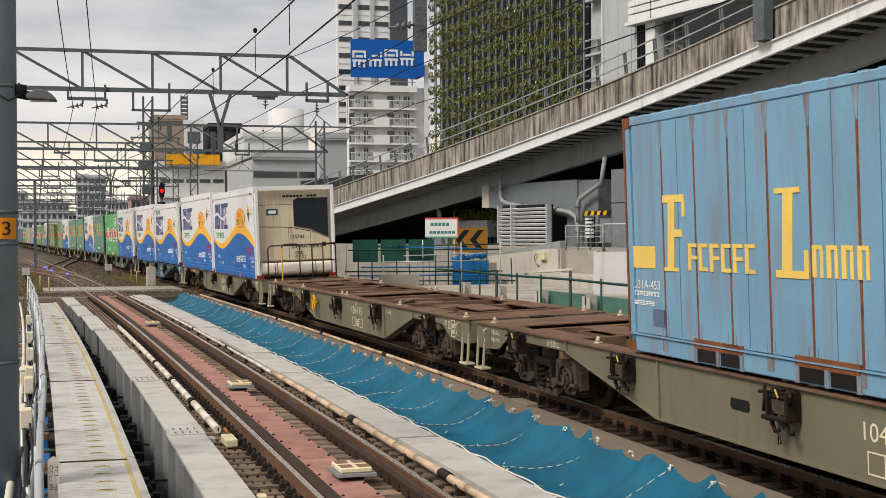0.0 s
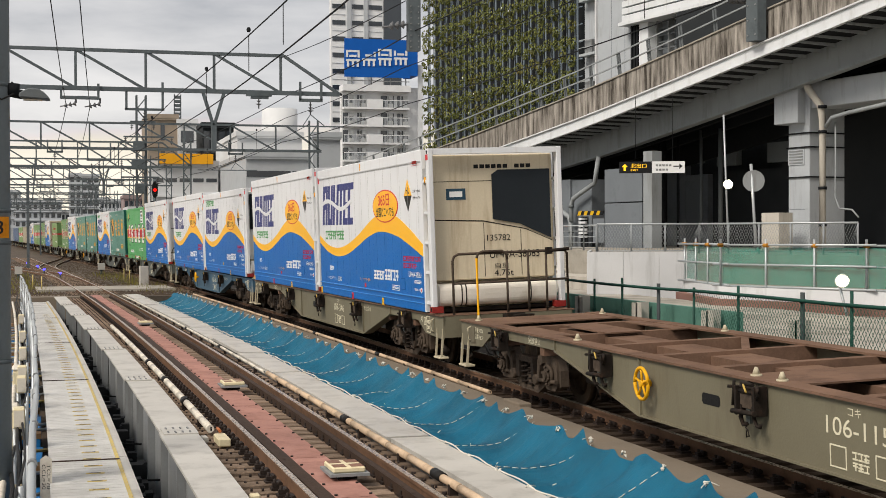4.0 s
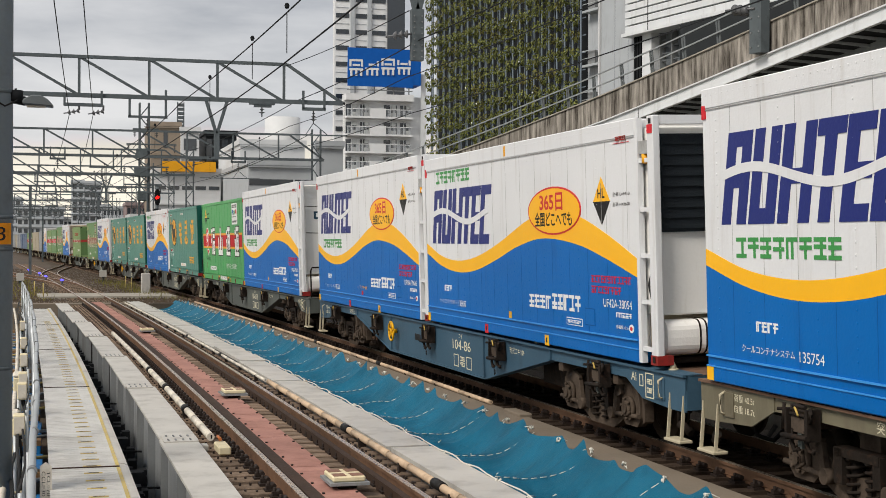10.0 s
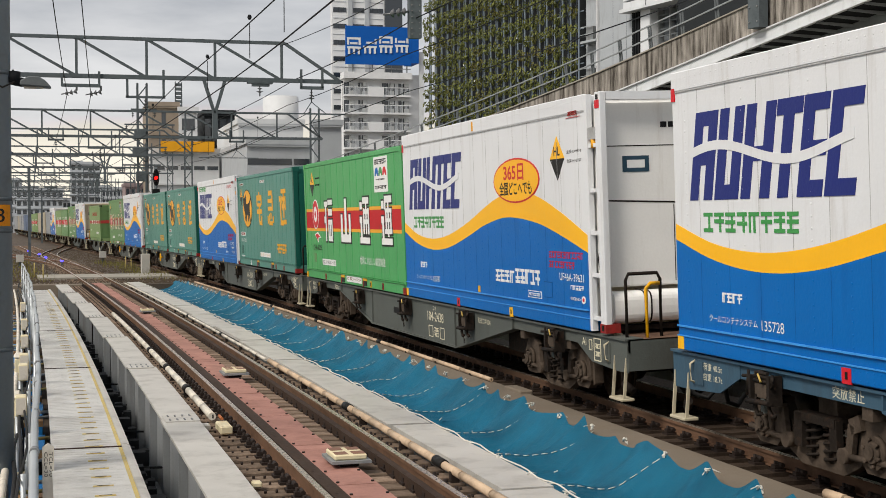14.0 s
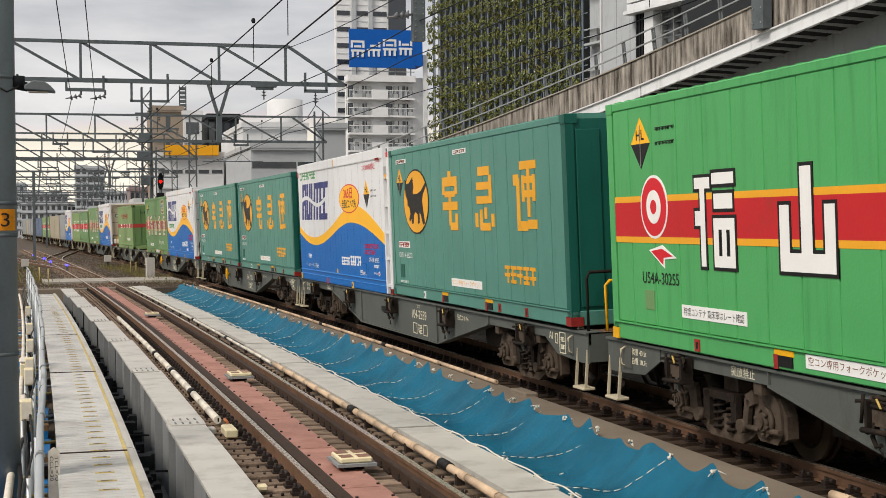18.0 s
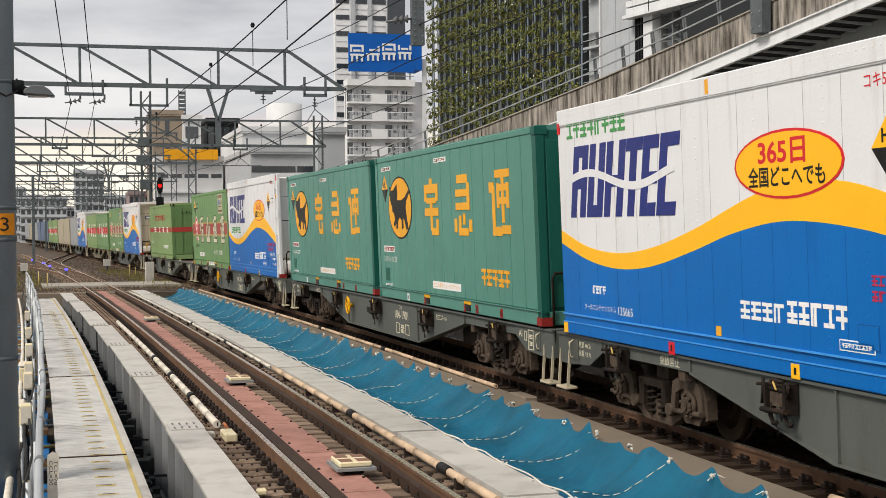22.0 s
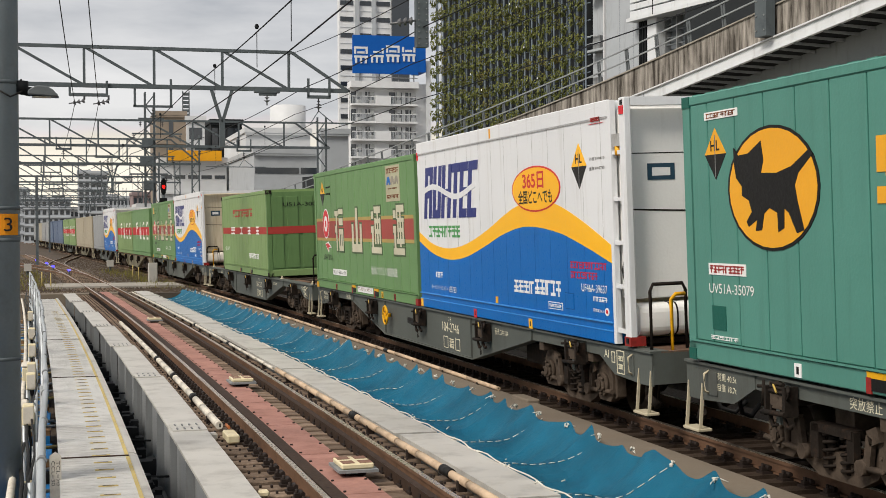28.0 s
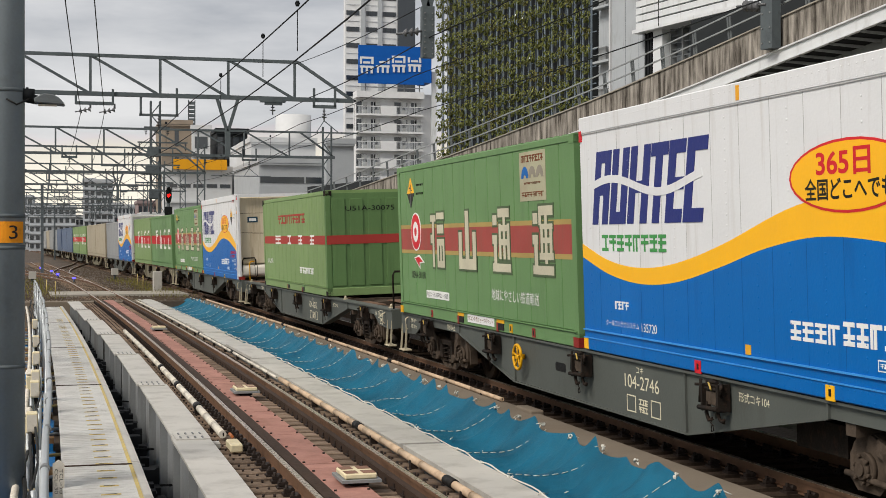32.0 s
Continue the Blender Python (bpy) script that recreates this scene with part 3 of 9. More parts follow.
rows = []
for j in range(NY + 1):
    y = 7.0 + 51.0 * j / NY
    row = []
    for i in range(NX + 1):
        f = i / NX
        z, peak = net_height(y, f)
        x = track_x(y, -3.28 + (1.48 - 0.12 * (1 - peak) * max(0, f - 0.6)) * f)
        row.append(bm.verts.new((x, y + 0.14 * math.sin(math.pi * f), z)))
    rows.append(row)
for a, b in zip(rows, rows[1:]):
    for i in range(NX):
        bm.faces.new((a[i], a[i + 1], b[i + 1], b[i])).smooth = True
part("net_sheet", bm, NET, net, "sagging blue mesh sheet")
for j in range(26):
    y = 7.0 + SPAN * j
    bm = B()
    pts = []
    for i in range(41):
        f = i / 40
        pts.append(Vector((track_x(y, -3.28 + 1.48 * f), y + 0.14 * math.sin(math.pi * f), net_height(y, f)[0] + 0.012)))
    for i in range(0, 40, 3):  # the rope is threaded through the mesh and shows in dashes
        pipe(bm, pts[i:i + 3], 0.006, 5)
    part("cross_rope", bm, ROPE, net)
    bm = B()
    for k in range(3):
        d = random.uniform(0.3, 1.6)
        f = random.uniform(0.25, 0.8)
        c = Vector((track_x(y + d, -3.28 + 1.48 * f), y + d, net_height(y + d, f)[0] + 0.015))
        rod(bm, c, c + Vector((random.uniform(-0.05, 0.05), random.uniform(-0.08, 0.08), 0.02)), 0.008, 5)
    part("rope_end", bm, ROPE, net)
    for e, (off, z) in enumerate(((-3.28, -0.1), (-1.83, 0.03), (-1.84, 0.02), (-3.27, -0.1))):
        bm = B()
        yk = y + (0 if e < 2 else SPAN / 2)
        c = Vector((track_x(yk, off), yk, z))
        for k in range(6):
            a = c + Vector((random.uniform(-0.03, 0.03), random.uniform(-0.04, 0.04), random.uniform(-0.01, 0.04)))
            far = 0.035 if k < 4 else 0.1
            b = c + Vector((random.uniform(-far, far), random.uniform(-far, far), random.uniform(-0.03, 0.03)))
            rod(bm, a, b, 0.012 if k < 4 else 0.006, 5)
        part("rope_knot", bm, ROPE, net)
for off, z0 in ((-3.27, -0.075),):
    bm = B()
    pts = []
    for i in range(300):
        y = 7.0 + 51 * i / 299
        pts.append((track_x(y, off + 0.012 * math.sin(i * 1.3)), y, z0 + 0.012 * math.sin(i * 0.9)))
    pipe(bm, pts, 0.009, 6)
    part("edge_rope", bm, ROPE, net)

# ---- plate girder and walkway of the bridge ----
girder = empty("plate_girder", "grey painted steel plate girder beside the track", "girder")
SPAN_OFF = (-1.61, -1.59, -1.57, -1.6, -1.64, -1.7, -1.76, -1.82)
for i in range(8):
    y = 4.35 + 6.35 * i
    G0 = NEAR + SPAN_OFF[i]
    G1 = G0 + 0.45
    bm = B()
    strip(bm, G0, G1, y, y + 6.33, -0.03 + 0.004 * (i % 2), 0.004 * (i % 2), 3.2)
    part("top_flange", bm, GREY_STEEL, girder, "grey top flange with worn paint")
    bm = B()
    strip(bm, G0 + 0.02, G1 - 0.02, y - 0.28, y + 0.28, 0.004, 0.018, 1)
    part("splice_plate", bm, GREY_STEEL, girder)
    bm = B()
    for r in range(4):
        for q in (-0.2, -0.12, 0.12, 0.2):
            p = on_line(y + q, G0 + 0.08 + 0.087 * r) @ Vector((0, 0, 0.018))
            rod(bm, p, p + Vector((0, 0, 0.012)), 0.012, 6)
    part("splice_bolts", bm, GREY_WEB, girder)["kind"] = "stuff"
    # web, stiffeners and bottom flange: shade is put into the darker grey
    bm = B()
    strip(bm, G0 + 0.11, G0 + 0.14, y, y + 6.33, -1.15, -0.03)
    part("web", bm, GREY_WEB, girder, "girder web plate in a darker grey for its shade")
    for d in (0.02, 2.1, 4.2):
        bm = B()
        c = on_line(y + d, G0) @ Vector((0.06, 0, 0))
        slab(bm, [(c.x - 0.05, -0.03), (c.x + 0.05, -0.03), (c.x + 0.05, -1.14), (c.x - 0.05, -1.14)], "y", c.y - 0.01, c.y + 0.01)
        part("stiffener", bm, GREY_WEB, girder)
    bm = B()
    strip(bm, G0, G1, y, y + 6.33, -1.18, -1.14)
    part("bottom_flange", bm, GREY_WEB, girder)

walkway = empty("inspection_walkway", "grey steel inspection walkway with worn yellow marks", "walkway")
W0, W1 = NEAR - 2.88, NEAR - 2.03
for i, (y0, y1) in enumerate(((1.0, 7.3), (7.35, 16.4), (16.45, 25.5), (25.55, 34.4), (34.45, 44.6), (44.65, 55.2))):
    bm = B()
    strip(bm, W0, W1, y0, y1, -0.24, -0.2, 2.2)
    part("walk_panel", bm, WALK, walkway)
    bm = B()
    strip(bm, W1 - 0.06, W1, y0, y1, -0.2, -0.17, 2.2)
    strip(bm, W1 - 0.004, W1 + 0.03, y0, y1, -0.42, -0.18, 2.2)
    part("kick_edge", bm, GREY_STEEL, walkway)
    bm = B()
    strip(bm, W1 - 0.1, W1 - 0.06, y0, y1 - 0.03, -0.2, -0.1965, 2.2)
    part("edge_line", bm, YELLOW_LINE, walkway, "worn yellow edge line")
    bm = B()
    strip(bm, W0, W1, y1 - 0.01, y1 + 0.04, -0.2, -0.19, 1)
    part("panel_joint", bm, GUARD, walkway)
bm = B()
for i in range(300):  # fine raised ribs of the chequered panels
    y = 8.0 + 0.157 * i
    a = track_x(y, W0 + 0.02)
    box(bm, a, a + 0.7, y - 0.012, y + 0.012, -0.2, -0.198)
part("tread_ribs", bm, WALK, walkway)["kind"] = "stuff"
for i in range(70):
    y = 9.0 + 0.5 * i if i < 40 else 29.0 + 0.6 * (i - 40)
    bm = B()
    a = track_x(y, W0 + 0.38)
    box(bm, a, a + 0.2, y - 0.026, y + 0.026, -0.2, -0.1925)
    rim = part("drain_slot_rim", bm, YELLOW_LINE, walkway)
    bm = B()
    box(bm, a + 0.04, a + 0.16, y - 0.009, y + 0.009, -0.1925, -0.19)
    part("drain_slot", bm, RUBBER_DARK, rim)
bm = B()
for i in range(16):
    m = on_line(5.0 + 3.1 * i, NEAR)
    a, b = m @ Vector((-2.02, 0, -0.62)), m @ Vector((-1.53, 0.25, -0.68))
    rod(bm, a, b, 0.016, 6)
    c = m @ Vector((-1.83, 0.5, 0))
    box(bm, c.x - 0.08, c.x + 0.1, c.y - 0.12, c.y + 0.12, -0.75, -0.5)
    box(bm, c.x - 0.05, c.x + 0.14, c.y + 0.3, c.y + 0.5, -0.8, -0.56)
part("bracket", bm, DARK_STEEL, walkway)["kind"] = "stuff"
bm = B()
strip(bm, NEAR - 2.0, NEAR - 1.6, 2, 34, -1.19, -1.0)
solid("tarpaulin_strip", bm, TARP, "blue tarpaulin in the gap under the walkway", "tarpaulin")
bm = B()
rnd = random.Random(4)
for i in range(220):
    y = 9 + 46 * rnd.random()
    c = Vector((track_x(y, NEAR - 1.93 + 0.28 * rnd.random()), y, -1.08))
    box(bm, c.x - 0.06, c.x + 0.06, c.y - 0.1, c.y + 0.1, -1.1, -0.85 + 0.35 * rnd.random())
solid("rubble", bm, DARK_STEEL, "dark rubble and clutter in the gap beside the girder", "rubble", kind="stuff")

# handrail, cable and clutter beside the walkway
rail = empty("handrail", "grey tube handrail beside the walkway", "handrail")
bm = B()
pts = [tuple(on_line(6 + 2 * i, NEAR - 3.02) @ Vector((0.012 * math.sin(i * 1.7), 0, 0.8 + 0.01 * math.sin(i * 2.1)))) for i in range(26)]
pipe(bm, pts, 0.03, 10)
part("top_tube", bm, PIPE_GREY, rail)
bm = B()
pipe(bm, [(x - 0.03, y, 0.35) for x, y, z in pts], 0.02, 8)
part("mid_tube", bm, PIPE_GREY, rail)
for i in range(13):
    bm = B()
    m = on_line(7 + 4 * i, NEAR - 3.05)
    c = m @ Vector((0, 0, 0))
    rod(bm, (c.x, c.y, -0.9), (c.x, c.y, 0.8), 0.024, 8)
    part("post", bm, PIPE_GREY, rail)
for i in range(22):
    bm = B()
    m = on_line(8 + 2.1 * i, NEAR - 3.02)
    c = m @ Vector((0, 0, 0.8))
    rod(bm, (c.x, c.y - 0.04, c.z), (c.x, c.y + 0.04, c.z), 0.036, 10)
    part("tube_clamp", bm, GREY_WEB, rail)
for i in range(6):
    t = empty("junction_box", "cream cable junction box on the railing", "junction box", "boxes on the railing", at=on_line((17.6, 21.5, 23.2, 27.0, 31.5, 38.0)[i], NEAR - 3.22))
    bm = B()
    box(bm, -0.07, 0.07, -0.12, 0.12, 0.05, 0.3)
    part("case", bm, CREAM_BOX, t, bevel=0.015)
    bm = B()
    box(bm, -0.06, 0.06, -0.125, -0.118, 0.075, 0.275)
    part("lid", bm, PIPE_WHITE, t)
    bm = B()
    pipe(bm, [(0, 0, 0.05), (0.03, 0.1, -0.25), (0.0, 0.3, -0.55), (-0.05, 0.5, -1.1)], 0.018, 6)
    part("cable", bm, RUBBER_DARK, t)
    bm = B()
    rod(bm, (-0.05, 0.0, 0.05), (-0.05, 0.0, -1.2), 0.025, 8)
    part("stand", bm, PIPE_GREY, t)
bundle = empty("cable_bundle", "loose black and grey cables along the railing", "cables")
for k in range(5):
    bm = B()
    pts = [tuple(on_line(8 + 1.2 * i, NEAR - 3.16 - 0.05 * k) @ Vector((0.03 * math.sin(i * 1.3 + k), 0, 0.12 - 0.12 * k + 0.07 * math.sin(i * 0.8 + 2 * k)))) for i in range(40)]
    pipe(bm, pts, 0.014 + 0.004 * (k % 3), 6)
    part("cable", bm, RUBBER_DARK, bundle)
bm = B()
pts = [tuple(on_line(8 + 1.5 * i, NEAR - 3.35) @ Vector((0, 0, -0.15))) for i in range(32)]
pipe(bm, pts, 0.04, 8)
solid("cable_conduit", bm, PIPE_WHITE, "white conduit beside the walkway", "conduit")
# temporary works below, left of the walkway
low = empty("site_scaffold", "site scaffold of tubes and blue tarpaulin below the walkway", "scaffold")
rnd = random.Random(11)
for i in range(26):
    y = 11 + 1.5 * i
    x = track_x(y, NEAR - 2.85)
    bm = B()
    rod(bm, (x - 2.6, y, -0.75 + rnd.uniform(-0.2, 0.2)), (x + 0.15, y + rnd.uniform(-0.3, 0.3), -0.6 + rnd.uniform(-0.2, 0.2)), 0.024, 7)
    part("tube", bm, PIPE_GREY if i % 3 else YELLOW_LINE, low)
    if i % 2 == 0:
        bm = B()
        box(bm, x - 1.6, x - 0.1, y + 0.1, y + 1.6, -1.0 + rnd.uniform(-0.1, 0.25), -0.93 + rnd.uniform(0.0, 0.3))
        part("tarpaulin", bm, TARP, low, "blue tarpaulin")
    else:
        bm = B()
        box(bm, x - 1.4, x - 0.1, y + 0.3, y + 0.6, -0.7, -0.62)
        part("timber", bm, mat("scaffold_board", "8a6a48", vary=0.2), low)
    bm = B()
    rod(bm, (x - 0.3, y + 0.4, -1.2), (x - 0.3, y + 0.4, -0.2 + rnd.uniform(-0.2, 0.5)), 0.024, 7)
    part("upright", bm, PIPE_GREY, low)

# white boxes, pipes and bright tarpaulins close to the railing
rnd = random.Random(31)
for i in range(12):
    y = 14.0 + 1.9 * i
    bm = B()
    x = track_x(y, NEAR - 3.5)
    for k in range(4):
        xa = x - 0.7 + 0.2 * k
        box(bm, xa, xa + 0.21, y + 0.1 * (k % 2), y + 1.5 + 0.1 * (k % 3), -0.78 + 0.06 * math.sin(1.9 * k + i), -0.71 + 0.06 * math.sin(1.9 * k + i))
    solid("tarpaulin_sheet", bm, TARP, "crumpled blue tarpaulin sheet below the walkway", "tarpaulin", "tarpaulins beside the walkway")
for i in range(20):
    y = 12.6 + 1.5 * i
    x = track_x(y, NEAR - 3.2)
    bm = B()
    rod(bm, (x - 1.2, y, -0.6 + rnd.uniform(-0.06, 0.06)), (x + 0.15, y + rnd.uniform(-0.15, 0.15), -0.58), 0.022, 7)
    solid("scaffold_tube", bm, (CREAM_BOX, PIPE_WHITE, PIPE_GREY)[i % 3], "pale scaffold tube lying across below the railing", "tube", "tubes below the railing")
for y in (19.0, 24.6):
    t = empty("cable_cabinet", "cream cable cabinet with white covers beside the railing", "cabinet", "cabinets beside the railing", at=on_line(y, NEAR - 3.3))
    bm = B()
    box(bm, -0.08, 0.06, -0.3, 0.3, -1.2, 0.1)
    part("case", bm, CREAM_BOX, t, bevel=0.015)
    for k in range(3):
        bm = B()
        box(bm, -0.09, 0.07, -0.3 + 0.2 * k, -0.12 + 0.2 * k, 0.1, 0.17)
        part("cover", bm, PIPE_WHITE, t, bevel=0.03)

# white post with the two figures painted on it
m = on_line(15.05, NEAR - 2.92)
post = empty("marker_post", "white wooden marker post with painted figures", "marker post", at=m)
bm = B()
slab(bm, [(-0.06, -1.2), (0.06, -1.2), (0.06, 0.05), (0.0, 0.09), (-0.06, 0.05)], "y", -0.03, 0.03)
part("post", bm, PIPE_WHITE, post)
for body, x in (("TCL=70", 0.045), ("CCL=30", -0.005)):
    ob = new("lettering", text_mesh(body, 0.26, 0.035, BLACK0))
    ob.parent = post
    ob.matrix_basis = Matrix.Translation((x, -0.0315, 0.0)) @ pose(0, 0, 0, 0, 90, 0) @ pose(0, 0, 0, 0, 0, 90)

# ---- near pole with its lamp and number plate ----
pole = empty("catenary_pole", "thick grey steel catenary pole beside the walkway", "pole", at=pose(-0.665, 15.0, 0))
bm = B()
rod(bm, (0, 0, -1.2), (0, 0, 13), 0.175, 28)
part("shaft", bm, POLE_MAT, pole)
for z in (3.96, 2.66, 2.33, 1.1):
    bm = B()
    rod(bm, (0, 0, z - 0.02), (0, 0, z + 0.02), 0.181, 28)
    part("band", bm, MAST, pole, "steel band")
bm = B()
n = 10
prev = None
for i in range(n + 1):
    g = math.radians(-150 + 120 * i / n)
    r4 = [bm.verts.new((0.182 * math.cos(g) * k, 0.182 * math.sin(g) * k, z)) for k, z in ((1.0, 2.38), (1.025, 2.38), (1.025, 2.6), (1.0, 2.6))]
    if prev:
        for j in range(4):
            bm.faces.new((prev[j], prev[(j + 1) % 4], r4[(j + 1) % 4], r4[j]))
    prev = r4
plate = part("number_plate", bm, mat("orange_plate_paint", "d98a1c", rough=0.5, vary=0.1, dirt="8f5a1a", dirt_amount=0.4, dirt_scale=12), pole, "orange plate with a black figure 3")
ob = new("lettering", text_mesh("3", 0.085, 0.14, BLACK0))
ob.parent = plate
ob.matrix_basis = pose(0.025, -0.1885, 2.56, 0, 0, 90)
lamp = empty("platform_lamp", "small dark floodlight on a bracket of the pole", "lamp", at=pose(-0.665, 15.0, 0))
bm = B()
rod(bm, (0.17, -0.02, 3.9), (0.26, -0.02, 3.9), 0.025, 8)
rod(bm, (0.2, -0.02, 3.9), (0.2, -0.02, 4.0), 0.012, 6)
part("bracket", bm, DARK_STEEL, lamp)
bm = B()
rod(bm, (0.2, -0.02, 3.86), (0.2, -0.02, 3.98), 0.075, 12)
rod(bm, (0.13, -0.02, 3.9), (0.3, -0.02, 3.87), 0.05, 10)
part("driver_box", bm, DARK_STEEL, lamp)
bm = B()
slab(bm, [(0.27, 3.835), (0.58, 3.815), (0.575, 3.83), (0.52, 3.89), (0.46, 3.925), (0.36, 3.93), (0.27, 3.88)], "y", -0.14, 0.08)
part("shade", bm, TUBE_DARK, lamp, "grey lamp shade", bevel=0.01)
bm = B()
box(bm, 0.31, 0.5, -0.1, 0.04, 3.812, 3.822)
part("lens", bm, PIPE_WHITE, lamp)
bm = B()
pipe(bm, [(0.0, -0.18, 3.86), (0.1, -0.19, 3.8), (0.2, -0.1, 3.86), (0.24, -0.05, 3.9)], 0.01, 6)
part("cable", bm, RUBBER_DARK, lamp)


# ---- overhead gantries ----
def gantry(y, x0, x1, ztop, depth, panel, right_mast=None, left_mast=None, sag=0.0, label="grey steel lattice gantry beam over the tracks"):
    g = empty("catenary_gantry", label, "gantry", "gantries over the tracks")
    bm = B()
    beam(bm, (x0, y, ztop), (x1 - 1.8, y, ztop), 0.1, 0.1)
    part("top_chord", bm, MAST, g)
    bm = B()
    beam(bm, (x0, y, ztop - depth), (x1, y, ztop - depth), 0.12, 0.13)
    part("bottom_chord", bm, MAST, g)
    bm = B()
    beam(bm, (x1 - 1.8, y, ztop), (x1, y, ztop - depth), 0.09, 0.09)
    part("end_brace", bm, MAST, g)
    x = x0
    while x + panel < x1 - 1.4:
        bm = B()
        beam(bm, (x, y, ztop), (x + panel, y, ztop - depth), 0.07, 0.08)
        part("diagonal", bm, MAST, g)
        if x > x0:
            bm = B()
            beam(bm, (x, y, ztop), (x, y, ztop - depth), 0.08, 0.08, up=(0, 1, 0))
            part("upright", bm, MAST, g)
        x += panel
    bm = B()
    beam(bm, (x, y, ztop), (x, y, ztop - depth), 0.08, 0.08, up=(0, 1, 0))
    part("upright", bm, MAST, g)
    for xm in (left_mast, right_mast):
        if xm is None:
            continue
        for dx in (-0.22, 0.22):
            bm = B()
            beam(bm, (xm + dx, y, -0.6), (xm + dx, y, ztop + 0.3), 0.09, 0.09, up=(0, 1, 0))
            part("mast_leg", bm, MAST, g)
        k = 0
        while -0.4 + 0.6 * k < ztop - 0.3:
            z = -0.4 + 0.6 * k
            bm = B()
            s = 1 if k % 2 else -1
            beam(bm, (xm - 0.22 * s, y, z), (xm + 0.22 * s, y, z + 0.6), 0.05, 0.05, up=(0, 1, 0))
            part("lacing_bar", bm, MAST, g)
            k += 1
    return g


def hanger(g, x, y, z, kind):
    """What hangs from a gantry: square frame, insulator string or V-strut."""
    if kind == "frame":
        bm = B()
        for a, b in (((x - 0.55, y, z), (x - 0.55, y, z - 0.55)), ((x + 0.55, y, z + 0.3), (x + 0.55, y, z - 0.55)), ((x - 0.6, y, z - 0.55), (x + 0.6, y, z - 0.55))):
            beam(bm, a, b, 0.07, 0.08, up=(0, 1, 0))
        part("drop_frame", bm, MAST, g)
        z -= 0.55
    if kind == "small":
        bm = B()
        for e in (-0.34, 0.34):
            beam(bm, (x + e, y - 0.08, z + 0.42), (x + e, y - 0.08, z - 0.16), 0.07, 0.08, up=(0, 1, 0))
        beam(bm, (x - 0.38, y - 0.08, z - 0.16), (x + 0.38, y - 0.08, z - 0.16), 0.08, 0.1)
        part("drop_frame", bm, MAST, g)
        z -= 0.18
        bm = B()
        beam(bm, (x, y, z - 0.42), (x - 0.25, y, z - 0.8), 0.025, 0.025, up=(0, 1, 0))
        beam(bm, (x, y, z - 0.42), (x + 0.45, y, z - 0.78), 0.025, 0.025, up=(0, 1, 0))
        beam(bm, (x - 1.9, y, z - 0.8), (x + 1.1, y, z - 0.8), 0.03, 0.045)
        part("pull_off_arm", bm, MAST, g, "thin steady arm")
    if kind == "string":
        bm = B()
        box(bm, x - 0.4, x + 0.4, y - 0.1, y + 0.1, z - 0.06, z + 0.04)
        box(bm, x - 0.25, x + 0.3, y - 0.08, y + 0.08, z - 0.14, z - 0.06)
        part("base_plate", bm, MAST, g)
    if kind in ("frame", "string", "small"):
        bm = B()
        rod(bm, (x, y, z), (x, y, z - 0.45), 0.02, 6)
        for k in range(3):
            rod(bm, (x, y, z - 0.1 - 0.1 * k), (x, y, z - 0.14 - 0.1 * k), 0.05 + 0.03 * k, 12, 0.03)
        part("insulator", bm, PORCELAIN, g, "ribbed insulator")
    if kind == "pair":
        bm = B()
        beam(bm, (x - 0.56, y - 0.08, z - 0.24), (x + 0.56, y - 0.08, z - 0.24), 0.07, 0.1)
        for e, up_ in ((-0.55, 0.08), (0.55, 0.2)):
            beam(bm, (x + e, y - 0.08, z + up_), (x + e, y - 0.08, z - 0.28), 0.07, 0.08, up=(0, 1, 0))
        part("drop_frame", bm, MAST, g)
        for e in (-0.42, 0.3):
            bm = B()
            rod(bm, (x + e + 0.3, y - 0.08, z - 0.24), (x + e + 0.3, y - 0.08, z - 0.4), 0.03, 6)
            for k in range(3):
                rod(bm, (x + e + 0.3 - 0.13 * k, y - 0.08, z - 0.42 - 0.03 * k), (x + e + 0.22 - 0.13 * k, y - 0.08, z - 0.44 - 0.03 * k), 0.09, 10, 0.025)
            rod(bm, (x + e + 0.3, y - 0.08, z - 0.42), (x + e - 0.16, y - 0.08, z - 0.52), 0.02, 6)
            part("insulator", bm, PORCELAIN, g, "ribbed insulator")
    if kind == "vee":
        bm = B()
        beam(bm, (x - 0.32, y, z), (x, y, z - 1.05), 0.1, 0.1, up=(0, 1, 0))
        beam(bm, (x + 0.32, y, z), (x, y, z - 1.05), 0.1, 0.1, up=(0, 1, 0))
        beam(bm, (x, y, z - 1.0), (x, y, z - 1.8), 0.16, 0.16, up=(0, 1, 0))
        part("drop_strut", bm, MAST, g)


g = gantry(43.6, -1.6, 8.7, 8.06, 1.18, 2.1, left_mast=-1.9)
for x, kind in ((0.62, "pair"), (2.56, "frame"), (4.68, "vee"), (6.1, "string"), (7.75, "small")):
    hanger(g, x, 43.6, 6.82, kind)
g = gantry(70, -3.15, 13.0, 7.9, 1.27, 2.3, right_mast=12.6, left_mast=-3.4)
for x, kind in ((-0.2, "small"), (1.9, "frame"), (6.4, "string"), (8.6, "small")):
    hanger(g, x, 70, 6.6, kind)
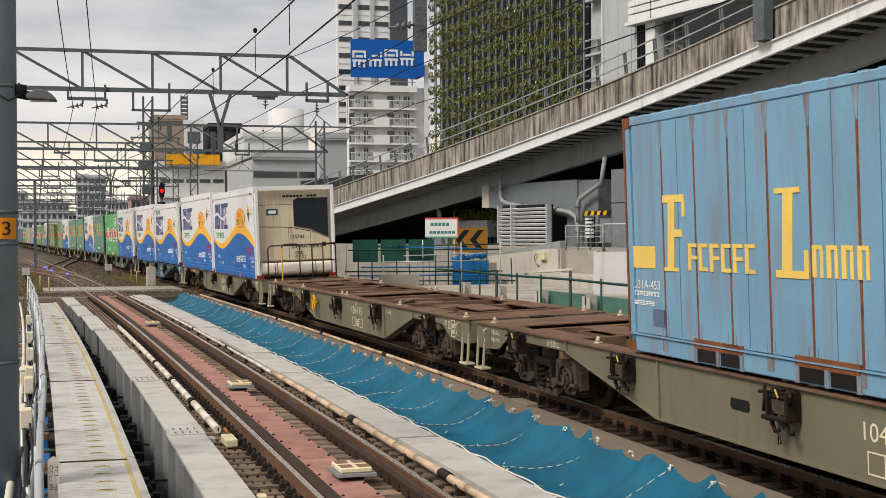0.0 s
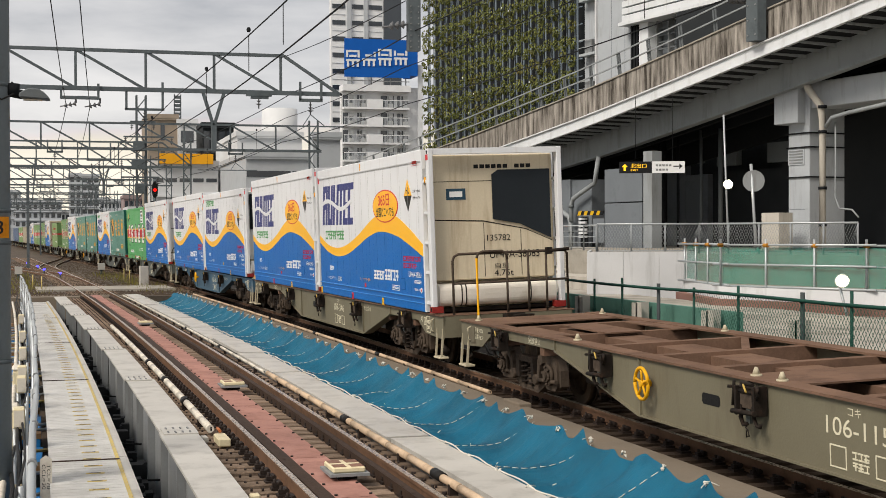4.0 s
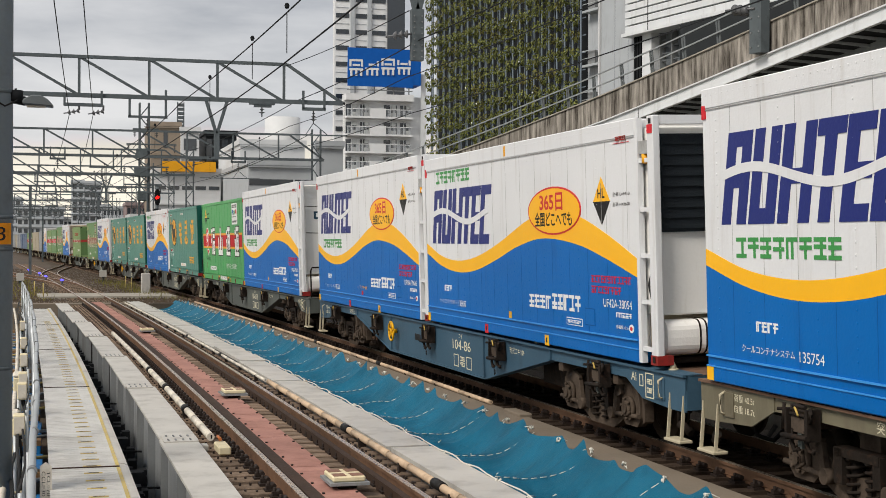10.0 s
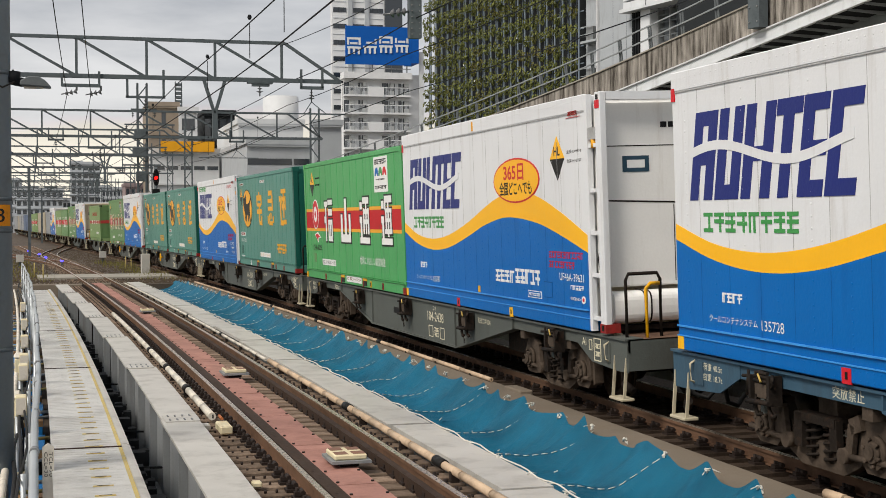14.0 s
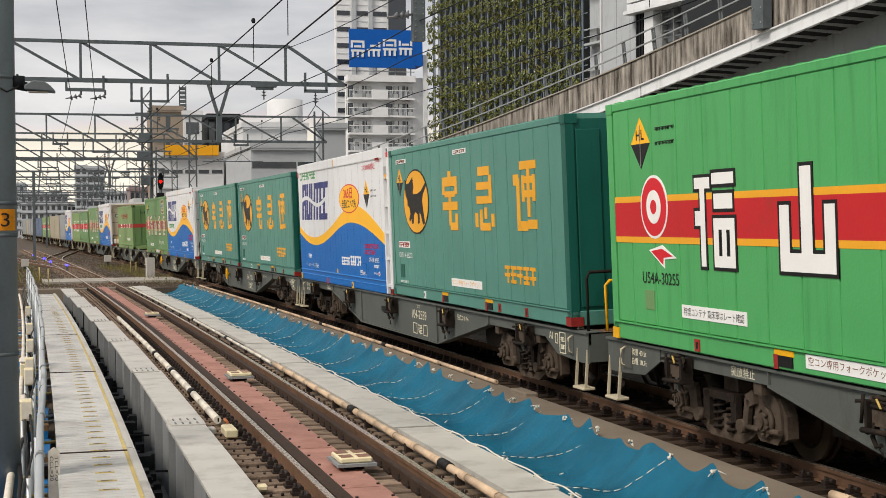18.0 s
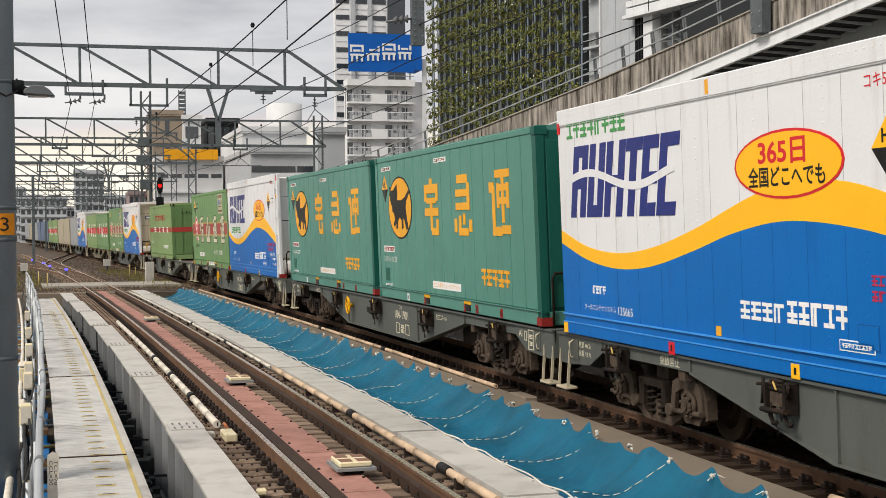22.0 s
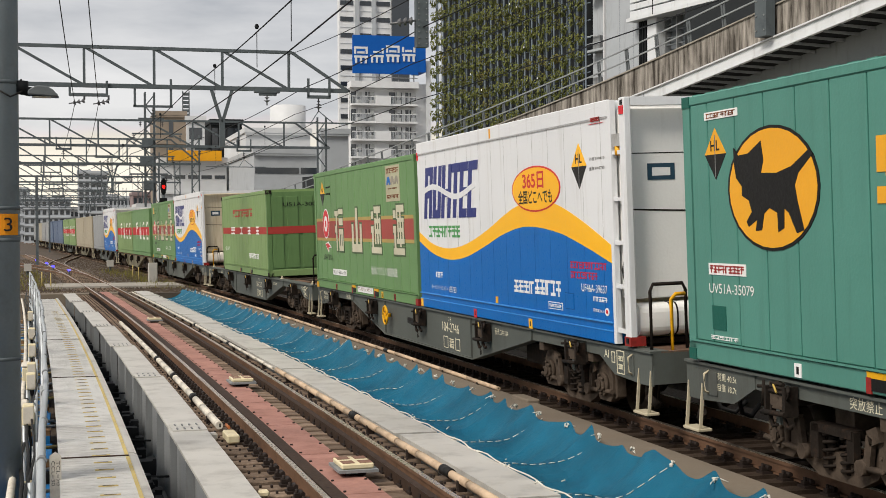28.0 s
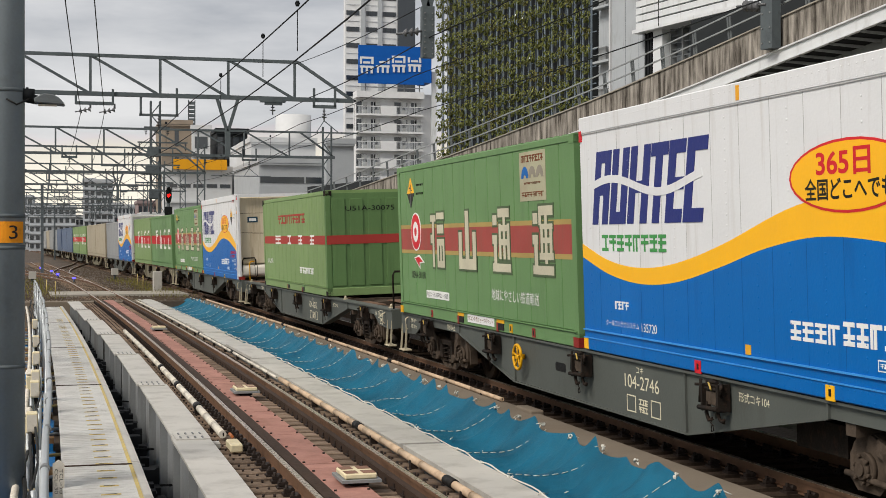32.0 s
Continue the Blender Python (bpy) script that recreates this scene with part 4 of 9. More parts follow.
# the laced mast between the lines, with its arms and insulators
lm = empty("catenary_mast", "laced steel catenary mast between the lines", "mast", at=pose(6.3, 112, 0))
for dx in (-0.36, 0.36):
    for dy in (-0.3, 0.3):
        bm = B()
        box(bm, dx - 0.07, dx + 0.07, dy - 0.07, dy + 0.07, -0.13, 13.4)
        part("mast_leg", bm, MAST, lm)
for k in range(14):
    bm = B()
    e = 1 if k % 2 else -1
    beam(bm, (-0.36 * e, -0.33, 0.6 + 0.9 * k), (0.36 * e, -0.33, 1.5 + 0.9 * k), 0.09, 0.05, up=(0, 1, 0))
    part("lacing_bar", bm, MAST, lm)
for z, a, b in ((10.1, -1.4, 2.5), (8.3, -1.7, 1.9), (6.9, -1.6, 1.4), (11.3, -0.9, 1.1)):
    bm = B()
    beam(bm, (a, -0.4, z), (b, -0.4, z), 0.11, 0.12)
    arm = part("cross_arm", bm, MAST, lm)
    for x in (a + 0.15, b - 0.15):
        bm = B()
        rod(bm, (x, -0.4, z), (x, -0.4, z - 0.64), 0.03, 6)
        for q in range(3):
            rod(bm, (x, -0.4, z - 0.13 - 0.16 * q), (x, -0.4, z - 0.19 - 0.16 * q), 0.14, 10, 0.06)
        part("insulator", bm, PORCELAIN, arm, "ribbed insulator")
for z, w_ in ((8.95, 0.66), (7.5, 0.8), (5.6, 0.56)):
    bm = B()
    box(bm, -w_, w_ * 0.4, -0.8, -0.38, z, z + 0.8)
    part("switch_case", bm, MAST, lm, "dark switch case on the mast", bevel=0.06)
for y, xr, zt in ((86, 7.9, 8.0), (104, 6.6, 7.9), (122, 9.5, 8.1), (146, 7.5, 8.0), (172, 6.0, 8.0), (200, 8.0, 8.2), (232, 6.0, 8.2), (270, 8.0, 8.4), (320, 6.0, 8.6)):
    g = gantry(y, -14 - 0.02 * y, xr, zt, 1.5, 2.4, right_mast=xr - 0.3, left_mast=-14.2 - 0.02 * y)
    for x, kind in ((-5.5, "frame"), (-1.0, "frame"), (2.6, "vee"), (4.2, "string")):
        hanger(g, x, y, zt - 1.5, kind)
    if y in (104, 172):
        bm = B()
        beam(bm, (-2.2, y, zt - 1.5), (-2.2, y, -0.4), 0.2, 0.2, up=(0, 1, 0))
        part("mid_mast", bm, MAST, g)


def wire_run(points, r, name, label, droppers=0.0, low=None):
    """An overhead wire hung between points, sagging a little."""
    w = empty(name, label, "overhead wire", "overhead wires")
    bm = B()
    pts = [Vector(points[0])]
    for a, b in zip(points, points[1:]):
        a, b = Vector(a), Vector(b)
        n, d = 8, (b - a).length
        pts += [a.lerp(b, i / n) - Vector((0, 0, 4 * (d * 0.006) * (i / n) * (1 - i / n))) for i in range(1, n + 1)]
    pipe(bm, pts, r, 5)
    part("cable", bm, WIRE, w)
    return w


# messenger and contact wires over both lines, with droppers and clips
spans = [4, 30, 43.6, 70, 86, 104, 122, 146, 172, 200]
for off, zc, zm in ((NEAR, 4.8, 5.4), (0.0, 5.32, 6.1)):
    wire_run([(track_x(y, off), y, zm) for y in spans], 0.010, "messenger_wire", "dark messenger wire over the line")
    w = wire_run([(track_x(y, off + (0.15 if i % 2 else -0.15)), y, zc) for i, y in enumerate(spans)], 0.010, "contact_wire", "dark contact wire over the line")
    for y in (12.5, 17.3, 20.2, 25.2, 36, 49, 55, 61, 76, 92, 98, 112, 130):
        bm = B()
        x = track_x(y, off)
        rod(bm, (x, y, zc), (x, y, zm - 0.08), 0.006, 4)
        part("dropper", bm, WIRE, w)
        bm = B()
        rod(bm, (x, y, zm - 0.035), (x, y, zm), 0.02, 8, 0.034)
        rod(bm, (x, y, zm), (x, y, zm + 0.035), 0.034, 8, 0.02)
        part("clip", bm, WIRE, w)
wire_run([(track_x(y, 0.3), y, 6.95) for y in spans], 0.014, "feeder_wire", "dark feeder wire above the freight line")
for a, b in (((0.22, 43.6, 6.32), (-0.25, 20, 6.9)), ((0.92, 43.6, 6.32), (0.2, 20, 6.9)), ((0.22, 43.6, 6.32), (-0.3, 70, 6.2)), ((0.92, 43.6, 6.32), (0.9, 70, 6.2)), ((6.82, 43.6, 8.0), (7.5, 30, 7.62)), ((2.6, 43.6, 5.9), (1.9, 70, 5.6)), ((7.7, 43.6, 5.9), (7.0, 70, 5.6))):
    wire_run([a, b], 0.011, "feeder_wire", "dark feeder wire between gantries")
# near gantry: its beam runs above the view, a drop strut hangs from it
g = gantry(30, -1.5, 10.4, 10.2, 1.4, 2.0, left_mast=-1.75)
bm = B()
beam(bm, (7.36, 30, 8.8), (7.68, 30, 7.55), 0.14, 0.14, up=(0, 1, 0))
beam(bm, (8.0, 30, 8.8), (7.68, 30, 7.55), 0.14, 0.14, up=(0, 1, 0))
beam(bm, (7.68, 30, 7.65), (7.68, 30, 6.5), 0.28, 0.2, up=(0, 1, 0))
strut = part("drop_strut", bm, MAST, g, "grey drop strut with bolt rows")
bm = B()
for k in range(8):
    for e in (-0.09, 0.09):
        rod(bm, (7.68 + e, 29.87, 6.58 + 0.13 * k), (7.68 + e, 29.9, 6.58 + 0.13 * k), 0.016, 6)
part("bolt_row", bm, GREY_WEB, g)
bm = B()
for k in range(3):
    rod(bm, (7.44 - 0.13 * k, 29.95, 7.08 - 0.02 * k), (7.38 - 0.13 * k, 29.95, 7.08 - 0.02 * k), 0.1, 14, 0.05)
rod(bm, (7.6, 29.95, 7.1), (6.95, 29.95, 7.0), 0.025, 8)
part("insulator", bm, PORCELAIN, g, "large ribbed strain insulator")

# ---- the ramp and what lies under it, in a frame that runs along the ramp ----
RAMP = Matrix(((0.18, 0.984, 0, 22.4), (-0.984, 0.18, 0, 45.7), (0, 0, 1, 0), (0, 0, 0, 1)))
PROFILE = ((-75, 0.9), (-60, 2.0), (-40, 3.75), (-24.35, 5.3), (-17.6, 6.01), (-7.15, 7.23), (-1.1, 8.08), (4.18, 8.86), (8.55, 9.5), (25, 11.9), (45, 14.6))


def ramp_z(a):
    for (p, q), (r, s) in zip(PROFILE, PROFILE[1:]):
        if a <= r:
            return q + (s - q) * (a - p) / (r - p)
    return PROFILE[-1][1]


def along(bm, a0, a1, b0, b1, z0, z1, step=2.5):
    """A bar that follows the ramp's slope; z0, z1 are heights above its edge line."""
    n = max(1, int((a1 - a0) / step))
    last = None
    for i in range(n + 1):
        a = a0 + (a1 - a0) * i / n
        z = ramp_z(a)
        r4 = [bm.verts.new(p) for p in ((a, b0, z + z0), (a, b1, z + z0), (a, b1, z + z1), (a, b0, z + z1))]
        if last:
            for j in range(4):
                bm.faces.new((last[j], last[(j + 1) % 4], r4[(j + 1) % 4], r4[j]))
        else:
            bm.faces.new(r4[::-1])
        last = r4
    bm.faces.new(last)


ramp = empty("road_ramp", "concrete and steel road ramp with a stained parapet", "ramp", at=RAMP)
for i in range(15):
    a = -72 + 7.8 * i
    bm = B()
    along(bm, a, a + 7.77, 0.0, 0.22, 0.02, 1.12)
    part("parapet_panel", bm, PARAPET, ramp, "streaky stained concrete parapet panel")
bm = B()
along(bm, -72, 45, -0.06, 0.24, 1.12, 1.17)
part("parapet_cap", bm, CONC, ramp)
bm = B()
along(bm, -72, 45, -0.12, 0.1, -0.38, 0.02)
part("edge_fascia", bm, RAMP_WHITE, ramp, "white painted steel edge girder")
bm = B()
along(bm, -72, 45, -0.2, -0.1, 0.0, 0.05)
along(bm, -72, 45, -0.16, -0.1, -0.42, -0.36)
part("fascia_lip", bm, RAMP_WHITE, ramp)
bm = B()
along(bm, -72, 45, 0.1, 8.4, -0.28, -0.05)
part("deck_slab", bm, CONC, ramp)
# soffit, inner girder and stringers: shade below the deck is in their dark colour
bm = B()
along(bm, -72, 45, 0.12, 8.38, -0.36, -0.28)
part("deck_soffit", bm, DARK_STEEL, ramp, "steel soffit coloured dark for the shade under the deck")
bm = B()
along(bm, -72, 45, 1.5, 1.62, -1.3, -0.36)
along(bm, -72, 45, 1.38, 1.74, -1.36, -1.29)
part("main_girder", bm, RAMP_GREY, ramp, "grey painted main girder")
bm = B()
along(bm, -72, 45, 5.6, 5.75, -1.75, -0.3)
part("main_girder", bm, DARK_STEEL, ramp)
for i in range(100):
    a = -50 + 0.72 * i
    z = ramp_z(a)
    bm = B()
    slab(bm, [(0.0, z - 0.44), (0.0, z - 0.37), (1.5, z - 0.37), (1.5, z - 0.48)], "x", a - 0.035, a + 0.035)
    part("deck_bracket", bm, RAMP_GREY, ramp)
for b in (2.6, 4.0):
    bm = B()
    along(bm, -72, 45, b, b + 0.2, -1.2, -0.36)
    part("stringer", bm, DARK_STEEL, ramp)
for k, z in enumerate((0.52, 1.0)):
    bm = B()
    along(bm, -72, 45, 0.08, 0.13, 1.12 + z - 0.025, 1.12 + z + 0.025)
    part("guard_tube", bm, TUBE_DULL, ramp, "galvanised guard tube")
for i in range(36):
    a = -55.52 + 2.08 * i
    z = ramp_z(a)
    for d in (0.0, 0.14):
        bm = B()
        beam(bm, (a + d, 0.22, z + 1.12), (a + d, 0.12, z + 2.14), 0.03, 0.09, up=(1, 0, 0))
        part("guard_post", bm, TUBE_DARK, ramp)

# piers
CONC_LIGHT = mat("pale_rendered_concrete", "b3aea4", rough=0.85, vary=0.12, scale=0.8, dirt="8c857a", dirt_amount=0.4, dirt_scale=1.4, streak=2.0, bump=0.2)
for a, b, w, dpt, top, x in ((3.03, 2.0, 1.1, 1.6, 7.7, 4.59), (16.0, 2.4, 2.2, 1.6, 9.6, 16.87), (-28, 3.0, 1.5, 1.5, 3.2, -27.13)):
    p = empty("ramp_pier", "light grey painted steel pier under the ramp", "pier", "ramp piers", at=RAMP)
    bm = B()
    box(bm, a - w / 2, a + w / 2, b, b + dpt, 0.0, top - 0.4)
    part("shaft", bm, PIER, p, bevel=0.03)
    bm = B()
    box(bm, a - w / 2 - 0.35, a - w / 2 + 0.9, b - 0.35, b + dpt, top - 1.5, top - 0.02)
    part("bracket_head", bm, PIER, p, bevel=0.02)
    bm = B()
    box(bm, a - w / 2 - 0.2, a + w / 2 + 4.0, b + 0.1, b + dpt, top - 1.0, top - 0.1)
    part("cap", bm, PIER, p, bevel=0.02)
    for z in (4.3, 5.34, 5.83):
        if z < top - 1:
            bm = B()
            box(bm, a - w / 2 - 0.04, a + w / 2 + 0.04, b - 0.05, b + dpt, z, z + 0.05)
            part("collar", bm, DARK_STEEL, p, "dark steel band")
    if top > 5:
        bm = B()
        box(bm, a - w / 2 + 0.03, a - w / 2 + 0.86, b - 0.03, b, 4.76, 5.3)
        plate = part("bolted_plate", bm, PIER, p)
        for k in range(5):
            bm = B()
            box(bm, a - w / 2 + 0.1, a - w / 2 + 0.8, b - 0.05, b - 0.03, 4.82 + 0.1 * k, 4.86 + 0.1 * k)
            part("plate_rib", bm, GREY_WEB, plate)
        for z in (2.2, 3.2, 6.4):
            bm = B()
            box(bm, a - w / 2 - 0.002, a - w / 2 + 0.88, b - 0.004, b, z, z + 0.015)
            part("panel_joint", bm, STATION_WALL, p)
    bm = B()
    pipe(bm, [(x - 1.15, b - 0.3, top + 1.1), (x - 1.05, b - 0.3, top + 0.3), (x - 0.7, b - 0.3, top - 0.4), (x - 0.1, b - 0.3, top - 1.0), (x, b - 0.3, top - 1.5), (x, b - 0.3, 1.9)], 0.125, 14)
    part("drain_pipe", bm, CONC_LIGHT, p, "pale bent drain pipe")
    bm = B()
    pipe(bm, [(x + 0.15, b - 0.3, top - 1.75), (x + 0.45, b - 0.3, top - 1.45), (x + 1.2, b - 0.3, top - 1.35), (x + 3.0, b - 0.3, top - 1.2)], 0.07, 10)
    pipe(bm, [(x + 0.4, b - 0.1, top - 1.6), (x + 0.4, b - 0.1, 3.6), (x + 0.6, b - 0.1, 3.2), (x + 1.2, b - 0.1, 3.15), (x + 1.5, b - 0.1, 2.9)], 0.03, 8)
    part("branch_pipe", bm, TUBE_DULL, p, "grey branch pipes")
    for z in (2.6, 3.85, 5.75, 6.6):
        if z < top - 1:
            bm = B()
            rod(bm, (x, b - 0.3, z), (x, b - 0.3, z + 0.1), 0.15, 12)
            part("pipe_clip", bm, DARK_STEEL, p)
# cross head at the low end, with its bent drain pipes
p = empty("pier_crosshead", "grey steel crosshead with bent drain pipes under the ramp", "crosshead", at=RAMP)
bm = B()
slab(bm, [(-19.9, 3.67), (-19.3, 3.66), (-12.2, 3.15), (-11.6, 3.1), (-11.0, 3.0), (-11.0, 4.75), (-19.9, 4.75)], "y", 1.2, 2.2)
part("beam", bm, STATION_WALL, p, "dark grey haunched beam")
bm = B()
box(bm, -19.93, -19.2, 1.12, 2.2, 3.66, 4.76)
part("end_plate", bm, CONC_LIGHT, p, "pale grey end plate")
bm = B()
box(bm, -12.0, -9.4, 1.3, 2.6, 0.0, 4.7)
part("shaft", bm, STATION_WALL, p)
bm = B()
pipe(bm, [(-17.62, 0.95, 5.3), (-17.62, 0.95, 4.19), (-17.45, 0.95, 3.95), (-17.0, 0.95, 3.82), (-15.6, 0.95, 3.67), (-12.3, 0.95, 3.44), (-11.2, 0.95, 3.31), (-10.7, 0.95, 3.1), (-10.55, 0.95, 2.8), (-10.53, 0.95, 1.8)], 0.1, 12)
part("drain_pipe", bm, TUBE_DULL, p, "bent grey drain pipe")
bm = B()
pipe(bm, [(-10.5, 0.95, 2.9), (-10.5, 0.95, 3.6), (-10.35, 0.95, 3.88), (-9.7, 0.95, 4.12), (-8.6, 0.95, 4.5), (-8.3, 0.95, 5.6)], 0.1, 12)
part("drain_pipe", bm, TUBE_DULL, p, "bent grey drain pipe")
for q in ((-17.62, 4.5), (-10.53, 2.4), (-10.5, 3.5)):
    bm = B()
    rod(bm, (q[0], 0.95, q[1]), (q[0], 0.95, q[1] + 0.1), 0.125, 12)
    part("pipe_clip", bm, TUBE_DARK, p)
for a, z in ((-15.4, 3.66), (-12.3, 3.44)):
    bm = B()
    rod(bm, (a, 0.95, z), (a + 0.12, 0.95, z - 0.01), 0.125, 12)
    part("pipe_clip", bm, TUBE_DARK, p)

# raised floor under the ramp with walls behind
bm = B()
slab(bm, [(-1.7, -4.9), (0.7, -5.0), (3.0, -6.4), (6.8, -8.6), (8.2, -6.3), (40, 0.0), (40, 20), (-60, 20), (-60, 1), (-12, -2.0), (-4.3, -3.4)], "z", -1.2, 1.8)
fl = solid("raised_floor", bm, CONC, "raised concrete floor under the ramp", "floor", kind="structure", at=RAMP)
for pts in (((3.0, -6.5), (6.78, -8.98)), ((6.78, -8.98), (8.3, -6.3))):
    (a0, b0), (a1, b1) = pts
    hoard = empty("white_hoarding", "white site hoarding with panel joints", "hoarding", "white hoardings", at=RAMP)
    L = math.hypot(a1 - a0, b1 - b0)
    n = max(1, round(L / 0.9))
    for i in range(n):
        f0, f1 = i / n, (i + 1) / n - 0.008 / L
        bm = B()
        beam(bm, (a0 + (a1 - a0) * f0, b0 + (b1 - b0) * f0, 0.9), (a0 + (a1 - a0) * f1, b0 + (b1 - b0) * f1, 0.9), 0.06, 1.92)
        part("panel", bm, WHITE_WALL, hoard)
wall = empty("station_wall", "grey panelled station wall, partly coloured dark for shade under the ramp", "wall", kind="structure", at=RAMP)
# DARK_WALL panels: the ramp's shade is painted in as a darker wall colour
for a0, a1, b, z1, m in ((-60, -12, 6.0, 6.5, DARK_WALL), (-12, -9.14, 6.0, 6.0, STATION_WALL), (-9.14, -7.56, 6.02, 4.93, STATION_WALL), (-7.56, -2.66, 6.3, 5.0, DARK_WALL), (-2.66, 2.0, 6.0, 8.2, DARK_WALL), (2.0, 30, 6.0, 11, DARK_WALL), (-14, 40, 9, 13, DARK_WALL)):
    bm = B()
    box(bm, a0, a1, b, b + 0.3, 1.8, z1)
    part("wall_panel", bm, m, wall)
for a0, a1, z0, z1 in ((-9.2, -7.7, 5.4, 6.0), (-6.5, -5.2, 5.2, 5.9), (-3.2, -1.0, 5.2, 6.0)):
    bm = B()
    box(bm, a0, a1, 5.7, 6.0, z0, z1)
    part("duct_box", bm, TUBE_DARK, wall)
for a0, a1, z0, z1, m in ((-7.2, -4.5, 3.65, 5.0, STATION_WALL), (-7.2, -4.5, 1.8, 3.6, STATION_WALL), (-8.1, -7.25, 2.0, 3.0, STATION_WALL), (-4.4, -3.8, 1.8, 5.6, RAMP_GREY)):
    bm = B()
    box(bm, a0, a1, 0.55, 1.0, z0, z1)
    part("cabinet_panel", bm, m, wall)
for a, m, r in ((-8.47, DARK_STEEL, 0.16), (-7.95, DARK_STEEL, 0.16), (-5.3, TUBE_DARK, 0.06), (-6.9, DARK_STEEL, 0.06), (-4.0, TUBE_DARK, 0.1)):
    bm = B()
    rod(bm, (a, 4.0, 1.8), (a, 4.0, 6.6), r, 12)
    part("riser_pipe", bm, m, wall)
bm = B()
box(bm, 2.75, 3.66, 0.6, 1.2, 1.8, 3.08)
solid("parapet_block", bm, CONC_LIGHT, "pale rendered wall end beside the pier", "wall end", at=RAMP)
# warm lamp glimpsed behind the pier
lamp2 = empty("wall_lamp", "warm glowing wall lamp under the ramp", "lamp", at=RAMP)
bm = B()
box(bm, -0.8, -0.6, 5.6, 5.98, 4.55, 4.9)
part("shade", bm, glow("warm_lamp_glow", "ffb45a", 1.6), lamp2)
# louvred white screen
lv = empty("louvre_screen", "white horizontal louvre screen", "screen", at=RAMP)
for k in range(11):
    bm = B()
    slab(bm, [(0.5, 1.66 + 0.178 * k), (0.42, 1.76 + 0.178 * k), (0.45, 1.78 + 0.178 * k), (0.53, 1.68 + 0.178 * k)], "x", -16.9, -12.2)
    part("slat", bm, RAMP_WHITE, lv)
bm = B()
box(bm, -16.9, -12.2, 0.6, 0.7, 1.6, 3.7)
part("backing", bm, DARK_STEEL, lv)
for a in (-16.9, -15.6, -12.3):
    bm = B()
    box(bm, a, a + 0.1, 0.36, 0.62, 1.5, 3.7)
    part("post", bm, PIER, lv)
# small stack of slats and the black and yellow hazard bar
hz = empty("hazard_bar", "black and yellow striped clearance bar", "hazard bar", at=RAMP)
for k in range(8):
    bm = B()
    slab(bm, [(-9.2 + 0.245 * k, 3.14), (-8.955 + 0.245 * k, 3.14), (-8.85 + 0.245 * k, 3.32), (-9.095 + 0.245 * k, 3.32)], "y", 0.46, 0.5)
    part("stripe", bm, BLACK0 if k % 2 else YELLOW0, hz)
st = empty("louvre_vent", "small stack of white louvre slats", "vent", at=RAMP)
for k in range(6):
    bm = B()
    box(bm, -9.5, -8.95, 0.7, 0.8, 2.2 + 0.15 * k, 2.29 + 0.15 * k)
    part("slat", bm, RAMP_WHITE, st)
bm = B()
box(bm, -9.5, -8.95, 0.8, 0.86, 1.8, 3.1)
part("backing", bm, DARK_STEEL, st)

# direction sign: black half and white half, hung under the ramp and turned to the line
sg = empty("direction_sign", "hanging direction sign, half black and half white", "sign", at=pose(21.18, 47.15, 4.83, 0, 0, -24))
for a0, a1, m, nm in ((-1.2, -0.005, BLACK0, "black_panel"), (0.005, 1.2, WHITE0, "white_panel")):
    bm = B()
    box(bm, a0, a1, -0.06, 0.06, -0.215, 0.215)
    part(nm, bm, m, sg)
for a in (-0.6, 0.75):
    bm = B()
    rod(bm, (a, 0, 0.2), (a, 0, 2.6), 0.012, 6)
    part("hanger_rod", bm, DARK_STEEL, sg)
# the yellow arrow and words have a weak glow of their own added
bm = B()
slab(bm, [(-1.0, 0.13), (-1.11, 0.02), (-1.04, 0.02), (-1.04, -0.13), (-0.96, -0.13), (-0.96, 0.02), (-0.89, 0.02)], "y", -0.066, -0.058)
part("arrow", bm, glow("sign_yellow_glow", "e8b416", 0.7), sg, "yellow glowing arrow")
for body, w_, h_, z in (("北出口", 0.58, 0.16, 0.14), ("EXIT", 0.28, 0.07, -0.07)):
    ob = new("lettering", text_mesh(body, w_, h_, MATS["sign_yellow_glow"]))
    ob.parent = sg
    ob.matrix_basis = pose(-0.78, -0.064, z, 0, 0, 90)
bm = B()
slab(bm, [(1.12, 0.03), (1.0, 0.13), (1.0, 0.05), (0.78, 0.05), (0.78, 0.01), (1.0, 0.01), (1.0, -0.07)], "y", -0.066, -0.058)
part("arrow", bm, BLACK0, sg, "black arrow")
bm = B()
for z, n in ((0.03, 5), (-0.13, 4)):
    for k in range(n):
        box(bm, 0.14 + 0.12 * k, 0.23 + 0.12 * k, -0.064, -0.06, z, z + 0.075)
part("sign_bars", bm, GREY_WEB, sg)

